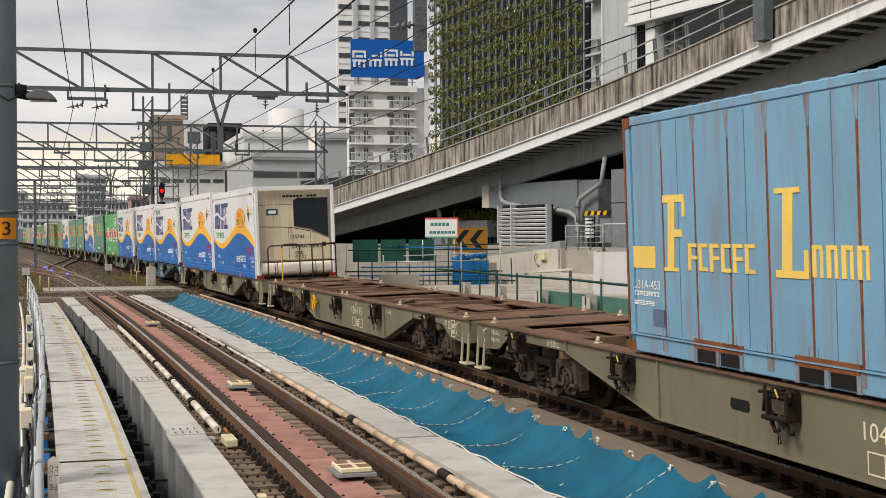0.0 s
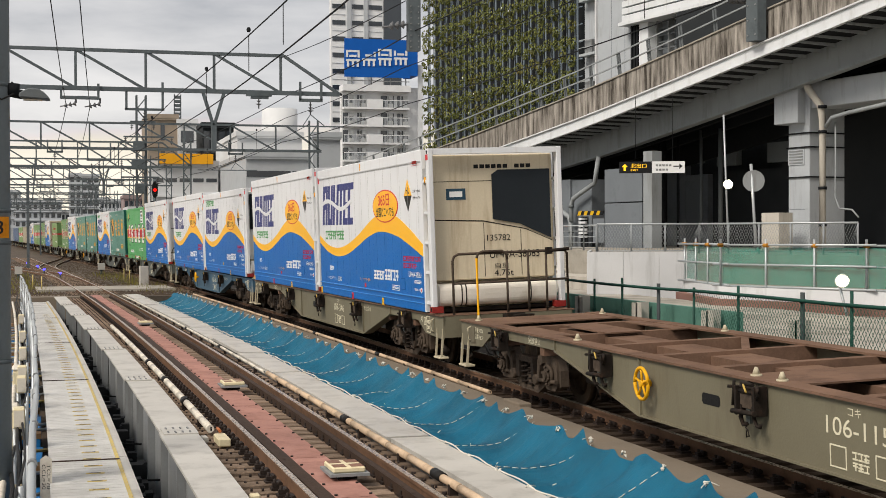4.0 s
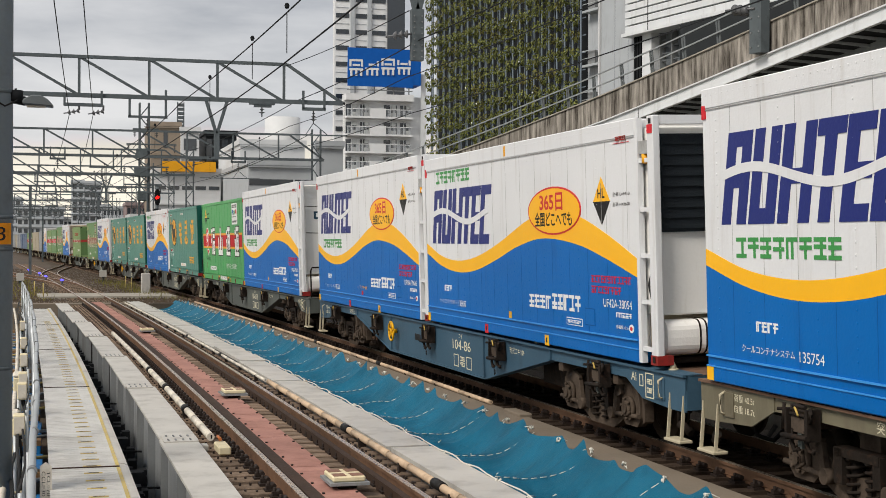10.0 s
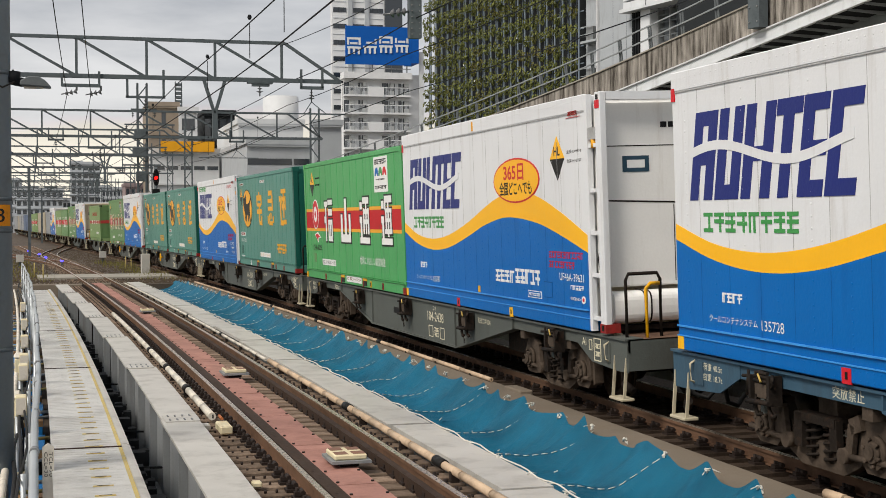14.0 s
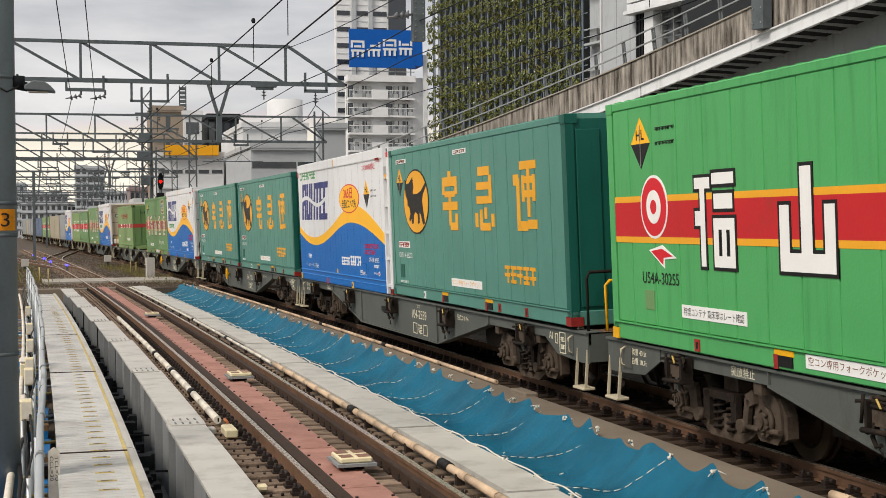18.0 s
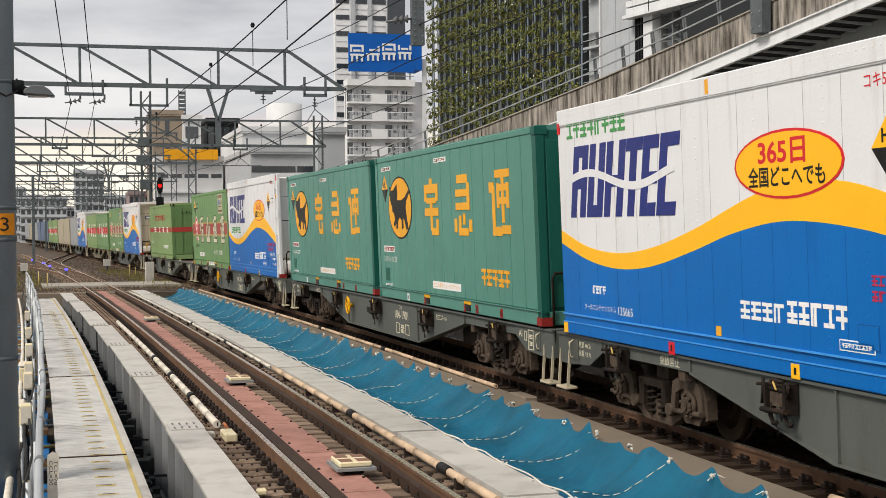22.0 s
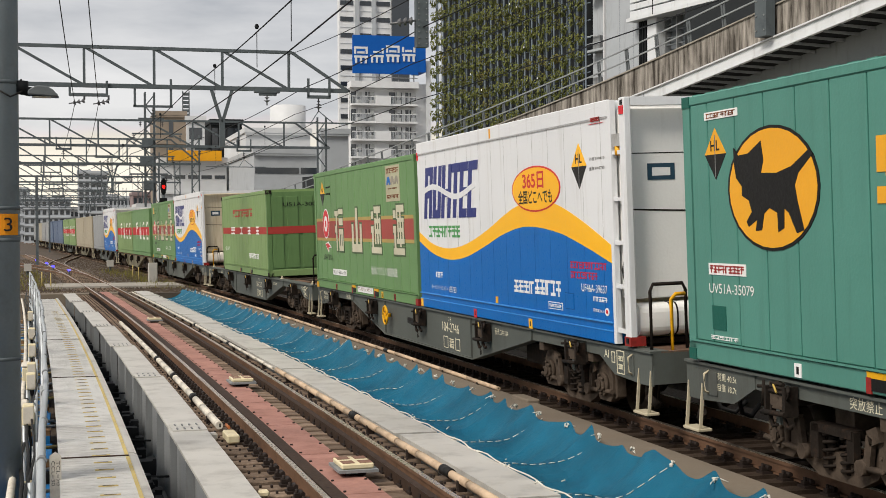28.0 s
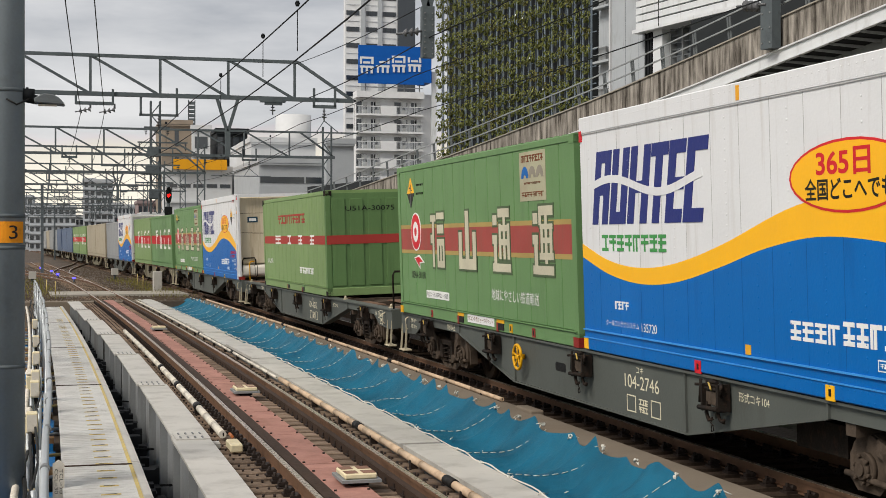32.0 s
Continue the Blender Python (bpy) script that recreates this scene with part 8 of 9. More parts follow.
def corrugated(name, label, half, hgt, body, end, groove, seams, group="containers on the train", gap=0.012):
    """A steel box container with pressed side ribs, rails, corner posts and doors at the near end."""
    c = empty(name, label, "container", group)
    bm = B()
    box(bm, -1.215, 1.215, -half + 0.03, half - 0.03, 0.15, hgt - 0.04)
    part("body", bm, body, c)
    edges = [0.16] + list(seams) + [2 * half - 0.16]
    for a, b in zip(edges, edges[1:]):
        bm = B()
        box(bm, -1.24, -1.21, half - b + gap, half - a - gap, 0.22, hgt - 0.1)
        part("side_panel", bm, body, c, bevel=0.008)
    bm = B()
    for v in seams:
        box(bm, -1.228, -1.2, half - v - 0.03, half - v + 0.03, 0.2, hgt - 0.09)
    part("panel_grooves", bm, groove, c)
    bm = B()
    box(bm, -1.25, 1.25, -half, half, 0.0, 0.2)
    part("bottom_rail", bm, body, c, bevel=0.012)
    bm = B()
    box(bm, -1.272, -1.2, -half + 0.05, half - 0.05, 0.2, 0.214)
    part("rail_flange", bm, body, c)
    bm = B()
    box(bm, -1.25, -1.15, -half, half, hgt - 0.1, hgt)
    part("top_rail", bm, body, c, bevel=0.012)
    bm = B()
    box(bm, 1.15, 1.25, -half, half, hgt - 0.1, hgt)
    part("top_rail", bm, body, c)
    bm = B()
    for i in range(int(2 * half / 0.3)):
        y = -half + 0.15 + 0.3 * i
        box(bm, -1.18, 1.18, y, y + 0.15, hgt - 0.05, hgt + 0.02)
    part("roof", bm, body, c, "ribbed roof")
    for x in (-1, 1):
        for y in (-half, half):
            bm = B()
            s = 0.16 if y < 0 else -0.16
            box(bm, min(x * 1.25, x * 1.25 - x * 0.12), max(x * 1.25, x * 1.25 - x * 0.12), min(y, y + s), max(y, y + s), 0.1, hgt - 0.1)
            part("corner_post", bm, end if y < 0 else body, c)
    # near end: a darker end colour carries the shade of the face turned away
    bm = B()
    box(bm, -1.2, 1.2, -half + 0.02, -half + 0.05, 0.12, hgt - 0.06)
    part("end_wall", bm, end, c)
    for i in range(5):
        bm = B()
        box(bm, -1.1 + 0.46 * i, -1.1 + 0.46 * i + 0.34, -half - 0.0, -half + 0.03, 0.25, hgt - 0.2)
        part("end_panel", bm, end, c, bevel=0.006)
    return c


def fork_pockets(c, half, spots, edge):
    for v in spots:
        decal(c, "pocket_rim", rect(v - 0.02, v + 0.34, 0.135, 0.19), edge, 2, half, -1.25)
        decal(c, "fork_pocket", rect(v + 0.05, v + 0.32, 0.03, 0.135), BLACK, 3, half, -1.25)
        decal(c, "pocket_post", rect(v - 0.03, v + 0.05, 0.0, 0.14), DULL_RED, 3, half, -1.25)


def teal_box(code):
    half, H = 4.7, 2.8
    seams = [0.55 + 0.585 * i for i in range(15)]
    # the teal grooves have their shade painted in as a darker teal
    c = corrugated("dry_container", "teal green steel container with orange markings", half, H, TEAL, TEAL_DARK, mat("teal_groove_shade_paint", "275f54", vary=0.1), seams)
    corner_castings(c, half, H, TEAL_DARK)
    decal(c, "round_emblem", ring(1.85, 1.78, 0.87, 0.6), BLACK, 2, half, -1.24, "orange disc with a dark rim")
    decal(c, "round_emblem_face", ring(1.85, 1.78, 0.83, 0.57), ORANGE, 3, half, -1.24)
    # the mark on the disc as plain dark shapes
    outline = [(103, 138), (112, 158), (130, 155), (153, 128), (157, 175), (152, 205), (178, 208), (203, 195), (231, 160), (237, 171), (214, 212), (208, 240), (212, 280), (221, 343), (209, 350),
               (197, 303), (190, 292), (189, 338), (179, 348), (178, 302), (165, 290), (156, 303), (151, 343), (140, 345), (143, 318), (128, 335), (124, 322), (134, 298), (129, 270), (117, 258), (117, 235), (107, 213), (104, 180)]
    decal(c, "emblem_mark", [(1.85 + (x - 168) * 0.01115, 1.78 - (y - 243) * 0.004) for x, y in outline], BLACK, 4, half, -1.24, "plain dark animal silhouette")
    for v0, v1, k in ((3.6, 4.45, 0), (5.4, 6.35, 1), (7.26, 8.22, 2)):
        bars(c, "block_sign", big_sign(v0, v1, 1.26, 2.26, SIGNS[k]), ORANGE, 2, half, -1.24, "large orange block sign")
    bars(c, "company_name", writing(6.72, 8.1, 0.48, 0.74, 5, 31), ORANGE, 2, half, -1.24)
    decal(c, "warning_label", rect(0.5, 1.3, 0.92, 1.04), WHITE, 2, half, -1.24)
    bars(c, "label_writing", writing(0.53, 1.27, 0.94, 1.02, 9, 32), DULL_RED, 3, half, -1.24)
    lettering(c, code, 0.5, 0.83, 0.95, 0.1, WHITE, -1.246, half)
    decal(c, "size_plate", rect(0.55, 0.85, 0.35, 0.6), TEAL_DARK, 2, half, -1.24)
    bars(c, "small_note", writing(0.5, 1.1, 0.25, 0.29, 6, 33), WHITE, 2, half, -1.24)
    decal(c, "note_plate", rect(3.95, 5.6, 0.32, 0.45), WHITE, 2, half, -1.24)
    lettering(c, "空コン専用フォークポケット", 4.0, 0.43, 1.55, 0.085, ORANGE, -1.2485, half)
    for v, n, k in ((4.28, 6, 35), (0.5, 8, 36)):
        decal(c, "note_plate", rect(v, v + 0.72, 2.52, 2.6), WHITE, 2, half, -1.24)
        bars(c, "note_writing", writing(v + 0.04, v + 0.68, 2.535, 2.585, n, k), RUST, 3, half, -1.24)
    hl_diamond(c, 0.72, 2.16, 0.9, half, -1.24, ORANGE)
    fork_pockets(c, half, (3.4, 5.8), YELLOW_PAINT)
    for v in (2.2, 6.4, 7.6):
        decal(c, "lifting_pocket_mark", rect(v, v + 0.12, 0.02, 0.15), DULL_RED if v > 3 else WHITE, 3, half, -1.25)
        decal(c, "pocket_hole", rect(v + 0.04, v + 0.08, 0.05, 0.12), BLACK, 4, half, -1.25)
    for z in (0.0, H - 0.12):
        bm = B()
        box(bm, -1.262, -1.08, -half - 0.006, -half + 0.18, z, z + 0.12)
        part("corner_casting", bm, DULL_RED if z == 0.0 else TEAL_DARK, c)
    front_lettering(c, code, -0.55, 1.93, 1.0, 0.12, WHITE, -half - 0.006)
    front_lettering(c, "自重 4.21t", -0.35, 0.72, 0.6, 0.09, WHITE, -half - 0.006)
    return c


def green_box(code, body, faded=False):
    half, H = 4.7, 2.82
    seams = [0.62 + 0.63 * i for i in range(14)]
    c = corrugated("dry_container", "faded green steel container with a dull red band" if faded else "bright green steel container with a red and yellow band",
                   half, H, body, body, body, seams)
    corner_castings(c, half, H, body)
    band = mat("faded_red_band_paint", "9c4a44", vary=0.15, dirt="7b5648", dirt_amount=0.5, streak=3.0) if faded else mat("red_band_paint", "b8282c", vary=0.08, dirt="7d3a30", dirt_amount=0.3)
    edging = mat("faded_orange_band_paint", "a58f56", vary=0.15) if faded else ORANGE
    for w0, w1, m in ((1.16, 1.23, edging), (1.23, 1.63, band), (1.63, 1.7, edging)):
        decal(c, "painted_band", rect(0.03, 9.37, w0, w1), m, 1, half, -1.24)
    for v0, v1, k in ((2.3, 3.17, 3), (4.05, 5.0, 4), (5.87, 6.72, 5), (7.71, 8.54, 6)):
        cells, shadow = big_sign(v0, v1, 0.93, 1.9, SIGNS[k]), []
        for r4 in big_sign(v0, v1, 0.93, 1.9, SIGNS[k]):
            (a, b), (cc, d) = r4[0], r4[2]
            shadow.append(rect(a - 0.035, cc + 0.035, b - 0.035, d + 0.035))
        bars(c, "sign_outline", shadow, mat("faded_outline_paint", "4f5f45", vary=0.2) if faded else BLACK, 2, half, -1.24)
        bars(c, "block_sign", cells, mat("faded_white_sign_paint", "bdb8a2", vary=0.18) if faded else WHITE, 3, half, -1.24, "white block sign with a black outline")
    decal(c, "round_emblem", ring(1.27, 1.57, 0.36, 0.36), WHITE, 2, half, -1.24)
    decal(c, "round_emblem_face", ring(1.27, 1.57, 0.33, 0.33), RED, 3, half, -1.24)
    decal(c, "round_emblem_ring", ring(1.27, 1.57, 0.19, 0.19), WHITE, 4, half, -1.24)
    decal(c, "round_emblem_core", ring(1.27, 1.57, 0.08, 0.08), RED, 5, half, -1.24)
    decal(c, "emblem_arrow", [(1.1, 1.08), (1.5, 0.88), (1.5, 0.98), (1.8, 1.0), (1.45, 1.14)], WHITE, 2, half, -1.24)
    decal(c, "emblem_arrow_face", [(1.16, 1.07), (1.47, 0.92), (1.48, 1.0), (1.72, 1.02), (1.44, 1.1)], RED, 3, half, -1.24)
    lettering(c, code, 0.9, 0.83, 0.95, 0.13, BLACK, -1.246, half)
    decal(c, "poster", rect(7.22, 8.3, 1.98, 2.69), mat("faded_poster_paper", "a8a68c", vary=0.15, dirt="9c7f6c", dirt_amount=0.5) if faded else WHITE, 2, half, -1.24, "faded poster with three arches" if faded else "white poster with three coloured arches")
    for i, m in enumerate((C_BLUE, SIGN_GREEN, RED)):
        v = 7.3 + 0.31 * i
        decal(c, "poster_arch", [(v + 0.15 - 0.15 * math.cos(math.pi * j / 10), 2.31 + 0.17 * math.sin(math.pi * j / 10)) for j in range(11)]
              + [(v + 0.15 + 0.06 * math.cos(math.pi * j / 10), 2.31 + 0.05 * math.sin(math.pi * j / 10)) for j in range(11)], mat("faded_arch_paint", "8a8478", vary=0.15) if faded and i else m, 3, half, -1.24)
    bars(c, "poster_writing", writing(7.3, 8.22, 2.54, 2.64, 8, 41) + writing(7.3, 8.22, 2.04, 2.11, 8, 42) + writing(7.4, 8.1, 2.22, 2.25, 12, 43), BLACK if not faded else RUST, 3, half, -1.24)
    lettering(c, "地球にやさしい鉄道輸送", 5.75, 0.66, 2.15, 0.18, WHITE, -1.246, half)
    decal(c, "note_plate", rect(1.9, 3.35, 0.36, 0.5), WHITE, 2, half, -1.24)
    lettering(c, "特認コンテナ 高床車はレート確認", 1.95, 0.475, 1.35, 0.09, BLACK, -1.2485, half)
    decal(c, "note_plate", rect(4.45, 5.85, 0.06, 0.19), WHITE, 2, half, -1.25)
    lettering(c, "空コン専用フォークポケット", 4.5, 0.17, 1.3, 0.08, RUST, -1.2585, half)
    decal(c, "size_plate", rect(0.95, 1.2, 0.4, 0.62), MID_GREEN, 2, half, -1.24)
    hl_diamond(c, 0.95, 2.3, 1.0, half, -1.24)
    bars(c, "size_note", writing(1.35, 1.85, 2.42, 2.46, 6, 43) + writing(1.35, 1.85, 2.26, 2.3, 6, 44), BLACK, 2, half, -1.24)
    fork_pockets(c, half, (3.9, 6.0), YELLOW_PAINT)
    for v in (2.2, 6.6, 7.6):
        decal(c, "lifting_pocket_mark", rect(v, v + 0.12, 0.02, 0.15), DULL_RED if v != 6.6 else YELLOW_PAINT, 3, half, -1.25)
        decal(c, "pocket_hole", rect(v + 0.04, v + 0.08, 0.05, 0.12), BLACK, 4, half, -1.25)
    bm = B()
    box(bm, -1.262, -1.08, half - 0.18, half + 0.004, 0.0, 0.13)
    part("corner_casting", bm, YELLOW_PAINT, c)
    bm = B()
    box(bm, -1.262, -1.08, -half - 0.006, -half + 0.18, 0.0, 0.13)
    part("corner_casting", bm, DULL_RED, c)
    return c


def short_green_box():
    half, H = 4.65, 2.6
    seams = [0.62 + 0.63 * i for i in range(14)]
    # end colour is the side's green made darker for its shade
    c = corrugated("dry_container", "pale green steel container with a thin red stripe", half, H, PALE_GREEN, mat("green_end_paint_with_shade", "5c7a4c", vary=0.1, dirt="4c6840", dirt_amount=0.4, streak=4.0), MID_GREEN, seams)
    corner_castings(c, half, H, GEAR)
    stripe = mat("dull_red_stripe", "a03a34", vary=0.1)
    decal(c, "painted_band", rect(0.03, 9.28, 1.28, 1.5), stripe, 1, half, -1.24)
    bm = B()
    box(bm, -1.24, 1.24, -half - 0.006, -half + 0.01, 1.28, 1.5)
    part("painted_band", bm, stripe, c)
    bars(c, "company_name", writing(2.0, 3.0, 1.27, 1.52, 1, 51) + writing(4.0, 4.6, 1.27, 1.52, 1, 52) + writing(5.6, 6.2, 1.27, 1.52, 1, 53) + writing(7.2, 7.8, 1.27, 1.52, 1, 54), WHITE, 2, half, -1.24)
    bars(c, "slogan", writing(2.6, 6.6, 1.85, 2.1, 9, 55), stripe, 2, half, -1.24)
    bars(c, "slogan", writing(5.7, 7.6, 0.5, 0.66, 9, 56), WHITE, 2, half, -1.24)
    lettering(c, "U51A-30075", 0.6, 0.83, 0.95, 0.13, WHITE, -1.246, half)
    front_lettering(c, "U51A-30075", -0.75, 2.22, 1.25, 0.12, BLACK, -half - 0.01)
    fork_pockets(c, half, (3.9, 6.0), MID_GREEN)
    return c


def liner_box():
    half, H = 3.15, 2.73
    seams = [0.97, 1.77, 2.53, 3.31, 4.07, 4.85, 5.55]
    c = corrugated("dry_container", "weathered light blue steel container with rusty seams and yellow lettering bars", half, H, SKY_BLUE, SKY_BLUE, RUST, seams, gap=0.026)
    corner_castings(c, half, H, RUST)
    bm = B()
    for v in (1.38, 2.9, 4.47, 5.2):
        box(bm, -1.243, -1.238, half - v - 0.006, half - v + 0.006, 0.25, H - 0.12)
    part("crease", bm, mat("dull_blue_crease", "43708f", vary=0.1), c)
    # company name as plain bars
    cells = [rect(0.1, 0.76, 0.98, 1.23)]
    cells += [rect(1.08, 1.24, 0.98, 1.8, 0.06), rect(1.0, 1.54, 1.72, 1.8), rect(1.2, 1.46, 1.34, 1.42), rect(1.0, 1.36, 0.96, 1.0), rect(1.48, 1.54, 1.56, 1.8)]
    cells += [rect(3.56, 3.74, 0.98, 1.8, 0.06), rect(3.46, 3.92, 1.75, 1.8), rect(3.46, 4.04, 0.96, 1.03), rect(3.96, 4.04, 0.98, 1.22)]
    for i in range(6):
        v = 1.6 + 0.252 * i
        cells += [rect(v, v + 0.07, 0.98, 1.27), rect(v, v + 0.2, 1.23, 1.27), rect(v + (0.06 if i % 2 else 0.0), v + 0.2, 0.98 if i % 2 else 1.1, 1.02 if i % 2 else 1.14)]
    for i in range(4):
        v = 4.1 + 0.24 * i
        cells += [rect(v, v + 0.07, 0.98, 1.27), rect(v, v + 0.18, 1.23, 1.27), rect(v + 0.13, v + 0.18, 0.98, 1.27)]
    cells += [rect(5.25, 6.1, 0.98, 1.23)]
    bars(c, "company_name", cells, PALE_YELLOW, 2, half, -1.24, "faded yellow lettering bars")
    lettering(c, "U31A-453", 0.14, 0.84, 0.72, 0.1, WHITE, -1.246, half)
    bars(c, "small_note", writing(0.14, 0.85, 0.66, 0.71, 9, 61) + writing(0.14, 0.7, 0.55, 0.6, 7, 62), WHITE, 2, half, -1.24)
    decal(c, "size_plate", rect(0.66, 0.95, 0.33, 0.52), SLATE_BOX, 2, half, -1.24)
    worn = mat("rust_stained_blue_paint", "7c8f9a", rough=0.7, vary=0.3, scale=3, dirt="6a3f2c", dirt_amount=0.9, dirt_scale=3.5, streak=2.0, bump=0.3)
    for v in (1.7, 3.77):
        bm = B()
        box(bm, -1.262, -1.2, half - v - 1.06, half - v, 0.155, 0.255)
        part("pocket_lintel", bm, RUST, c, "rusty plate over the fork pockets")
        for a, b in ((0.06, 0.49), (0.59, 1.0)):
            bm = B()
            box(bm, -1.256, -1.2, half - v - b, half - v - a, 0.02, 0.155)
            part("fork_pocket", bm, BLACK, c, "dark fork pocket")
        for a in (0.0, 0.5, 1.01):
            bm = B()
            box(bm, -1.264, -1.2, half - v - a - 0.07, half - v - a, 0.0, 0.16)
            part("pocket_post", bm, worn, c)
    for v in seams:
        bm = B()
        box(bm, -1.253, -1.2, half - v - 0.07, half - v + 0.07, 0.06, 0.19)
        part("rust_patch", bm, worn, c, "rust-stained patch of the bottom rail")
        bm = B()
        for a in (-0.09, 0.07):
            slab(bm, [(half - v + a, 0.24), (half - v + a + 0.02, 0.24), (half - v + a + 0.014, 0.42 + 0.08 * math.sin(9 * v)), (half - v + a + 0.006, 0.42 + 0.08 * math.sin(9 * v))], "x", -1.2425, -1.23)
        slab(bm, [(half - v - 0.06, H - 0.1), (half - v + 0.06, H - 0.1), (half - v + 0.02, H - 0.34), (half - v - 0.02, H - 0.4)], "x", -1.2425, -1.23)
        part("rust_run", bm, worn, c)
    bm = B()
    box(bm, -1.262, -1.1, half - 0.035, half + 0.005, 0.1, H)
    part("rusty_post", bm, RUST, c)
    return c


def plain_box(body, band=None, half=4.7, H=2.6):
    """A container far down the train."""
    seams = [0.62 + 0.63 * i for i in range(14)]
    c = corrugated("dry_container", "plain weathered steel container far down the freight train", half, H, body, body, GEAR, seams[::2])
    if band:
        decal(c, "painted_band", rect(0.03, 2 * half - 0.03, 1.15, 1.6), band, 1, half, -1.24)
        cells = []
        for v0, k in ((2.4, 3), (4.2, 4), (6.0, 5), (7.8, 6)):
            cells += big_sign(v0, v0 + 0.8, 0.91, 1.89, SIGNS[k][:5])
        bars(c, "block_sign", cells, WHITE, 2, half, -1.24)
    return c


def bogie_under(wagon, y, paint):
    """A two-axle bogie: bolster, side frames, springs, axle boxes, brake gear and turning wheelsets."""
    bm = B()
    box(bm, -0.95, 0.95, y - 0.16, y + 0.16, 0.5, 0.78)
    box(bm, -0.3, 0.3, y - 0.25, y + 0.25, 0.7, 0.84)
    bogie = part("bogie", bm, BOGIE, wagon, "grimy two-axle bogie")
    wheels = []
    for x in (-1, 1):
        a, b = sorted((x * 0.9, x * 1.02))
        bm = B()
        slab(bm, [(y + p, q) for p, q in ((-1.28, 0.3), (-1.28, 0.52), (-1.16, 0.68), (-0.95, 0.75), (-0.72, 0.7), (-0.56, 0.5), (-0.4, 0.38), (0.4, 0.38), (0.56, 0.5), (0.72, 0.7), (0.95, 0.75), (1.16, 0.68), (1.28, 0.52), (1.28, 0.3),
                                          (1.2, 0.26), (1.16, 0.42), (0.95, 0.5), (0.74, 0.4), (0.62, 0.24), (0.36, 0.12), (-0.36, 0.12), (-0.62, 0.24), (-0.74, 0.4), (-0.95, 0.5), (-1.16, 0.42), (-1.2, 0.26))], "x", a, b)
        part("side_frame", bm, BOGIE, bogie)
        for dy in (-0.15, 0.15):
            bm = B()
            rod(bm, (x * 0.99, y + dy, 0.2), (x * 0.99, y + dy, 0.56), 0.05, 8)
            pipe(bm, [(x * 0.99 + 0.095 * math.cos(1.05 * k), y + dy + 0.095 * math.sin(1.05 * k), 0.2 + 0.0125 * k) for k in range(29)], 0.017, 5)
            part("coil_spring", bm, GEAR, bogie)
        bm = B()
        box(bm, min(x * 0.96, x * 1.1), max(x * 0.96, x * 1.1), y - 0.34, y + 0.34, 0.55, 0.63)
        box(bm, min(x * 1.02, x * 1.1), max(x * 1.02, x * 1.1), y + 0.22, y + 0.36, 0.3, 0.62)
        box(bm, min(x * 1.02, x * 1.09), max(x * 1.02, x * 1.09), y - 0.36, y - 0.24, 0.34, 0.62)
        part("brake_gear", bm, GEAR, bogie)
        for dy in (-0.95, 0.95):
            bm = B()
            arch = [(y + dy + 0.26 * math.cos(math.pi * k / 10), 0.5 + 0.24 * math.sin(math.pi * k / 10)) for k in range(11)]
            slab(bm, arch + [(y + dy - 0.26, 0.3), (y + dy - 0.17, 0.22), (y + dy + 0.17, 0.22), (y + dy + 0.26, 0.3)], "x", min(x * 0.94, x * 1.05), max(x * 0.94, x * 1.05))
            rod(bm, (x * 1.05, y + dy, 0.43), (x * 1.1, y + dy, 0.43), 0.15, 16)
            rod(bm, (x * 1.1, y + dy, 0.43), (x * 1.13, y + dy, 0.43), 0.11, 14, 0.09)
            rod(bm, (x * 1.13, y + dy, 0.43), (x * 1.15, y + dy, 0.43), 0.06, 12)
            for k in range(6):
                g = math.pi * k / 3 + 0.3
                rod(bm, (x * 1.11, y + dy + 0.118 * math.cos(g), 0.43 + 0.118 * math.sin(g)), (x * 1.14, y + dy + 0.118 * math.cos(g), 0.43 + 0.118 * math.sin(g)), 0.018, 6)
            e = 1 if dy < 0 else -1
            beam(bm, (x * 1.07, y + dy + e * 0.2, 0.66), (x * 1.07, y + dy + e * 0.36, 0.6), 0.05, 0.14)
            beam(bm, (x * 1.07, y + dy + e * 0.34, 0.62), (x * 1.07, y + dy + e * 0.4, 0.34), 0.05, 0.1, up=(0, 1, 0))
            rod(bm, (x * 1.04, y + dy + e * 0.46, 0.33), (x * 1.13, y + dy + e * 0.46, 0.33), 0.075, 12)
            rod(bm, (x * 1.08, y + dy - e * 0.3, 0.36), (x * 1.08, y + dy + e * 0.42, 0.33), 0.03, 8)
            part("axle_box", bm, BOGIE, bogie)
    for dy in (-0.95, 0.95):
        bm = B()
        rod(bm, (-0.86, 0, 0), (0.86, 0, 0), 0.075, 10)
        for x in (-1, 1):
            rod(bm, (x * 0.485, 0, 0), (x * 0.51, 0, 0), 0.455, 28)
            rod(bm, (x * 0.51, 0, 0), (x * 0.605, 0, 0), 0.43, 28)
            rod(bm, (x * 0.605, 0, 0), (x * 0.64, 0, 0), 0.3, 20, 0.14)
            for k in range(6):
                g = math.pi * k / 3
                rod(bm, (x * 0.6, 0.24 * math.cos(g), 0.24 * math.sin(g)), (x * 0.615, 0.24 * math.cos(g), 0.24 * math.sin(g)), 0.035, 6)
        ws = part("wheelset", bm, WHEEL, bogie, "axle with two steel wheels")
        ws.location = (0, y + dy, 0.43)
        wheels.append((ws, y + dy))
    return wheels


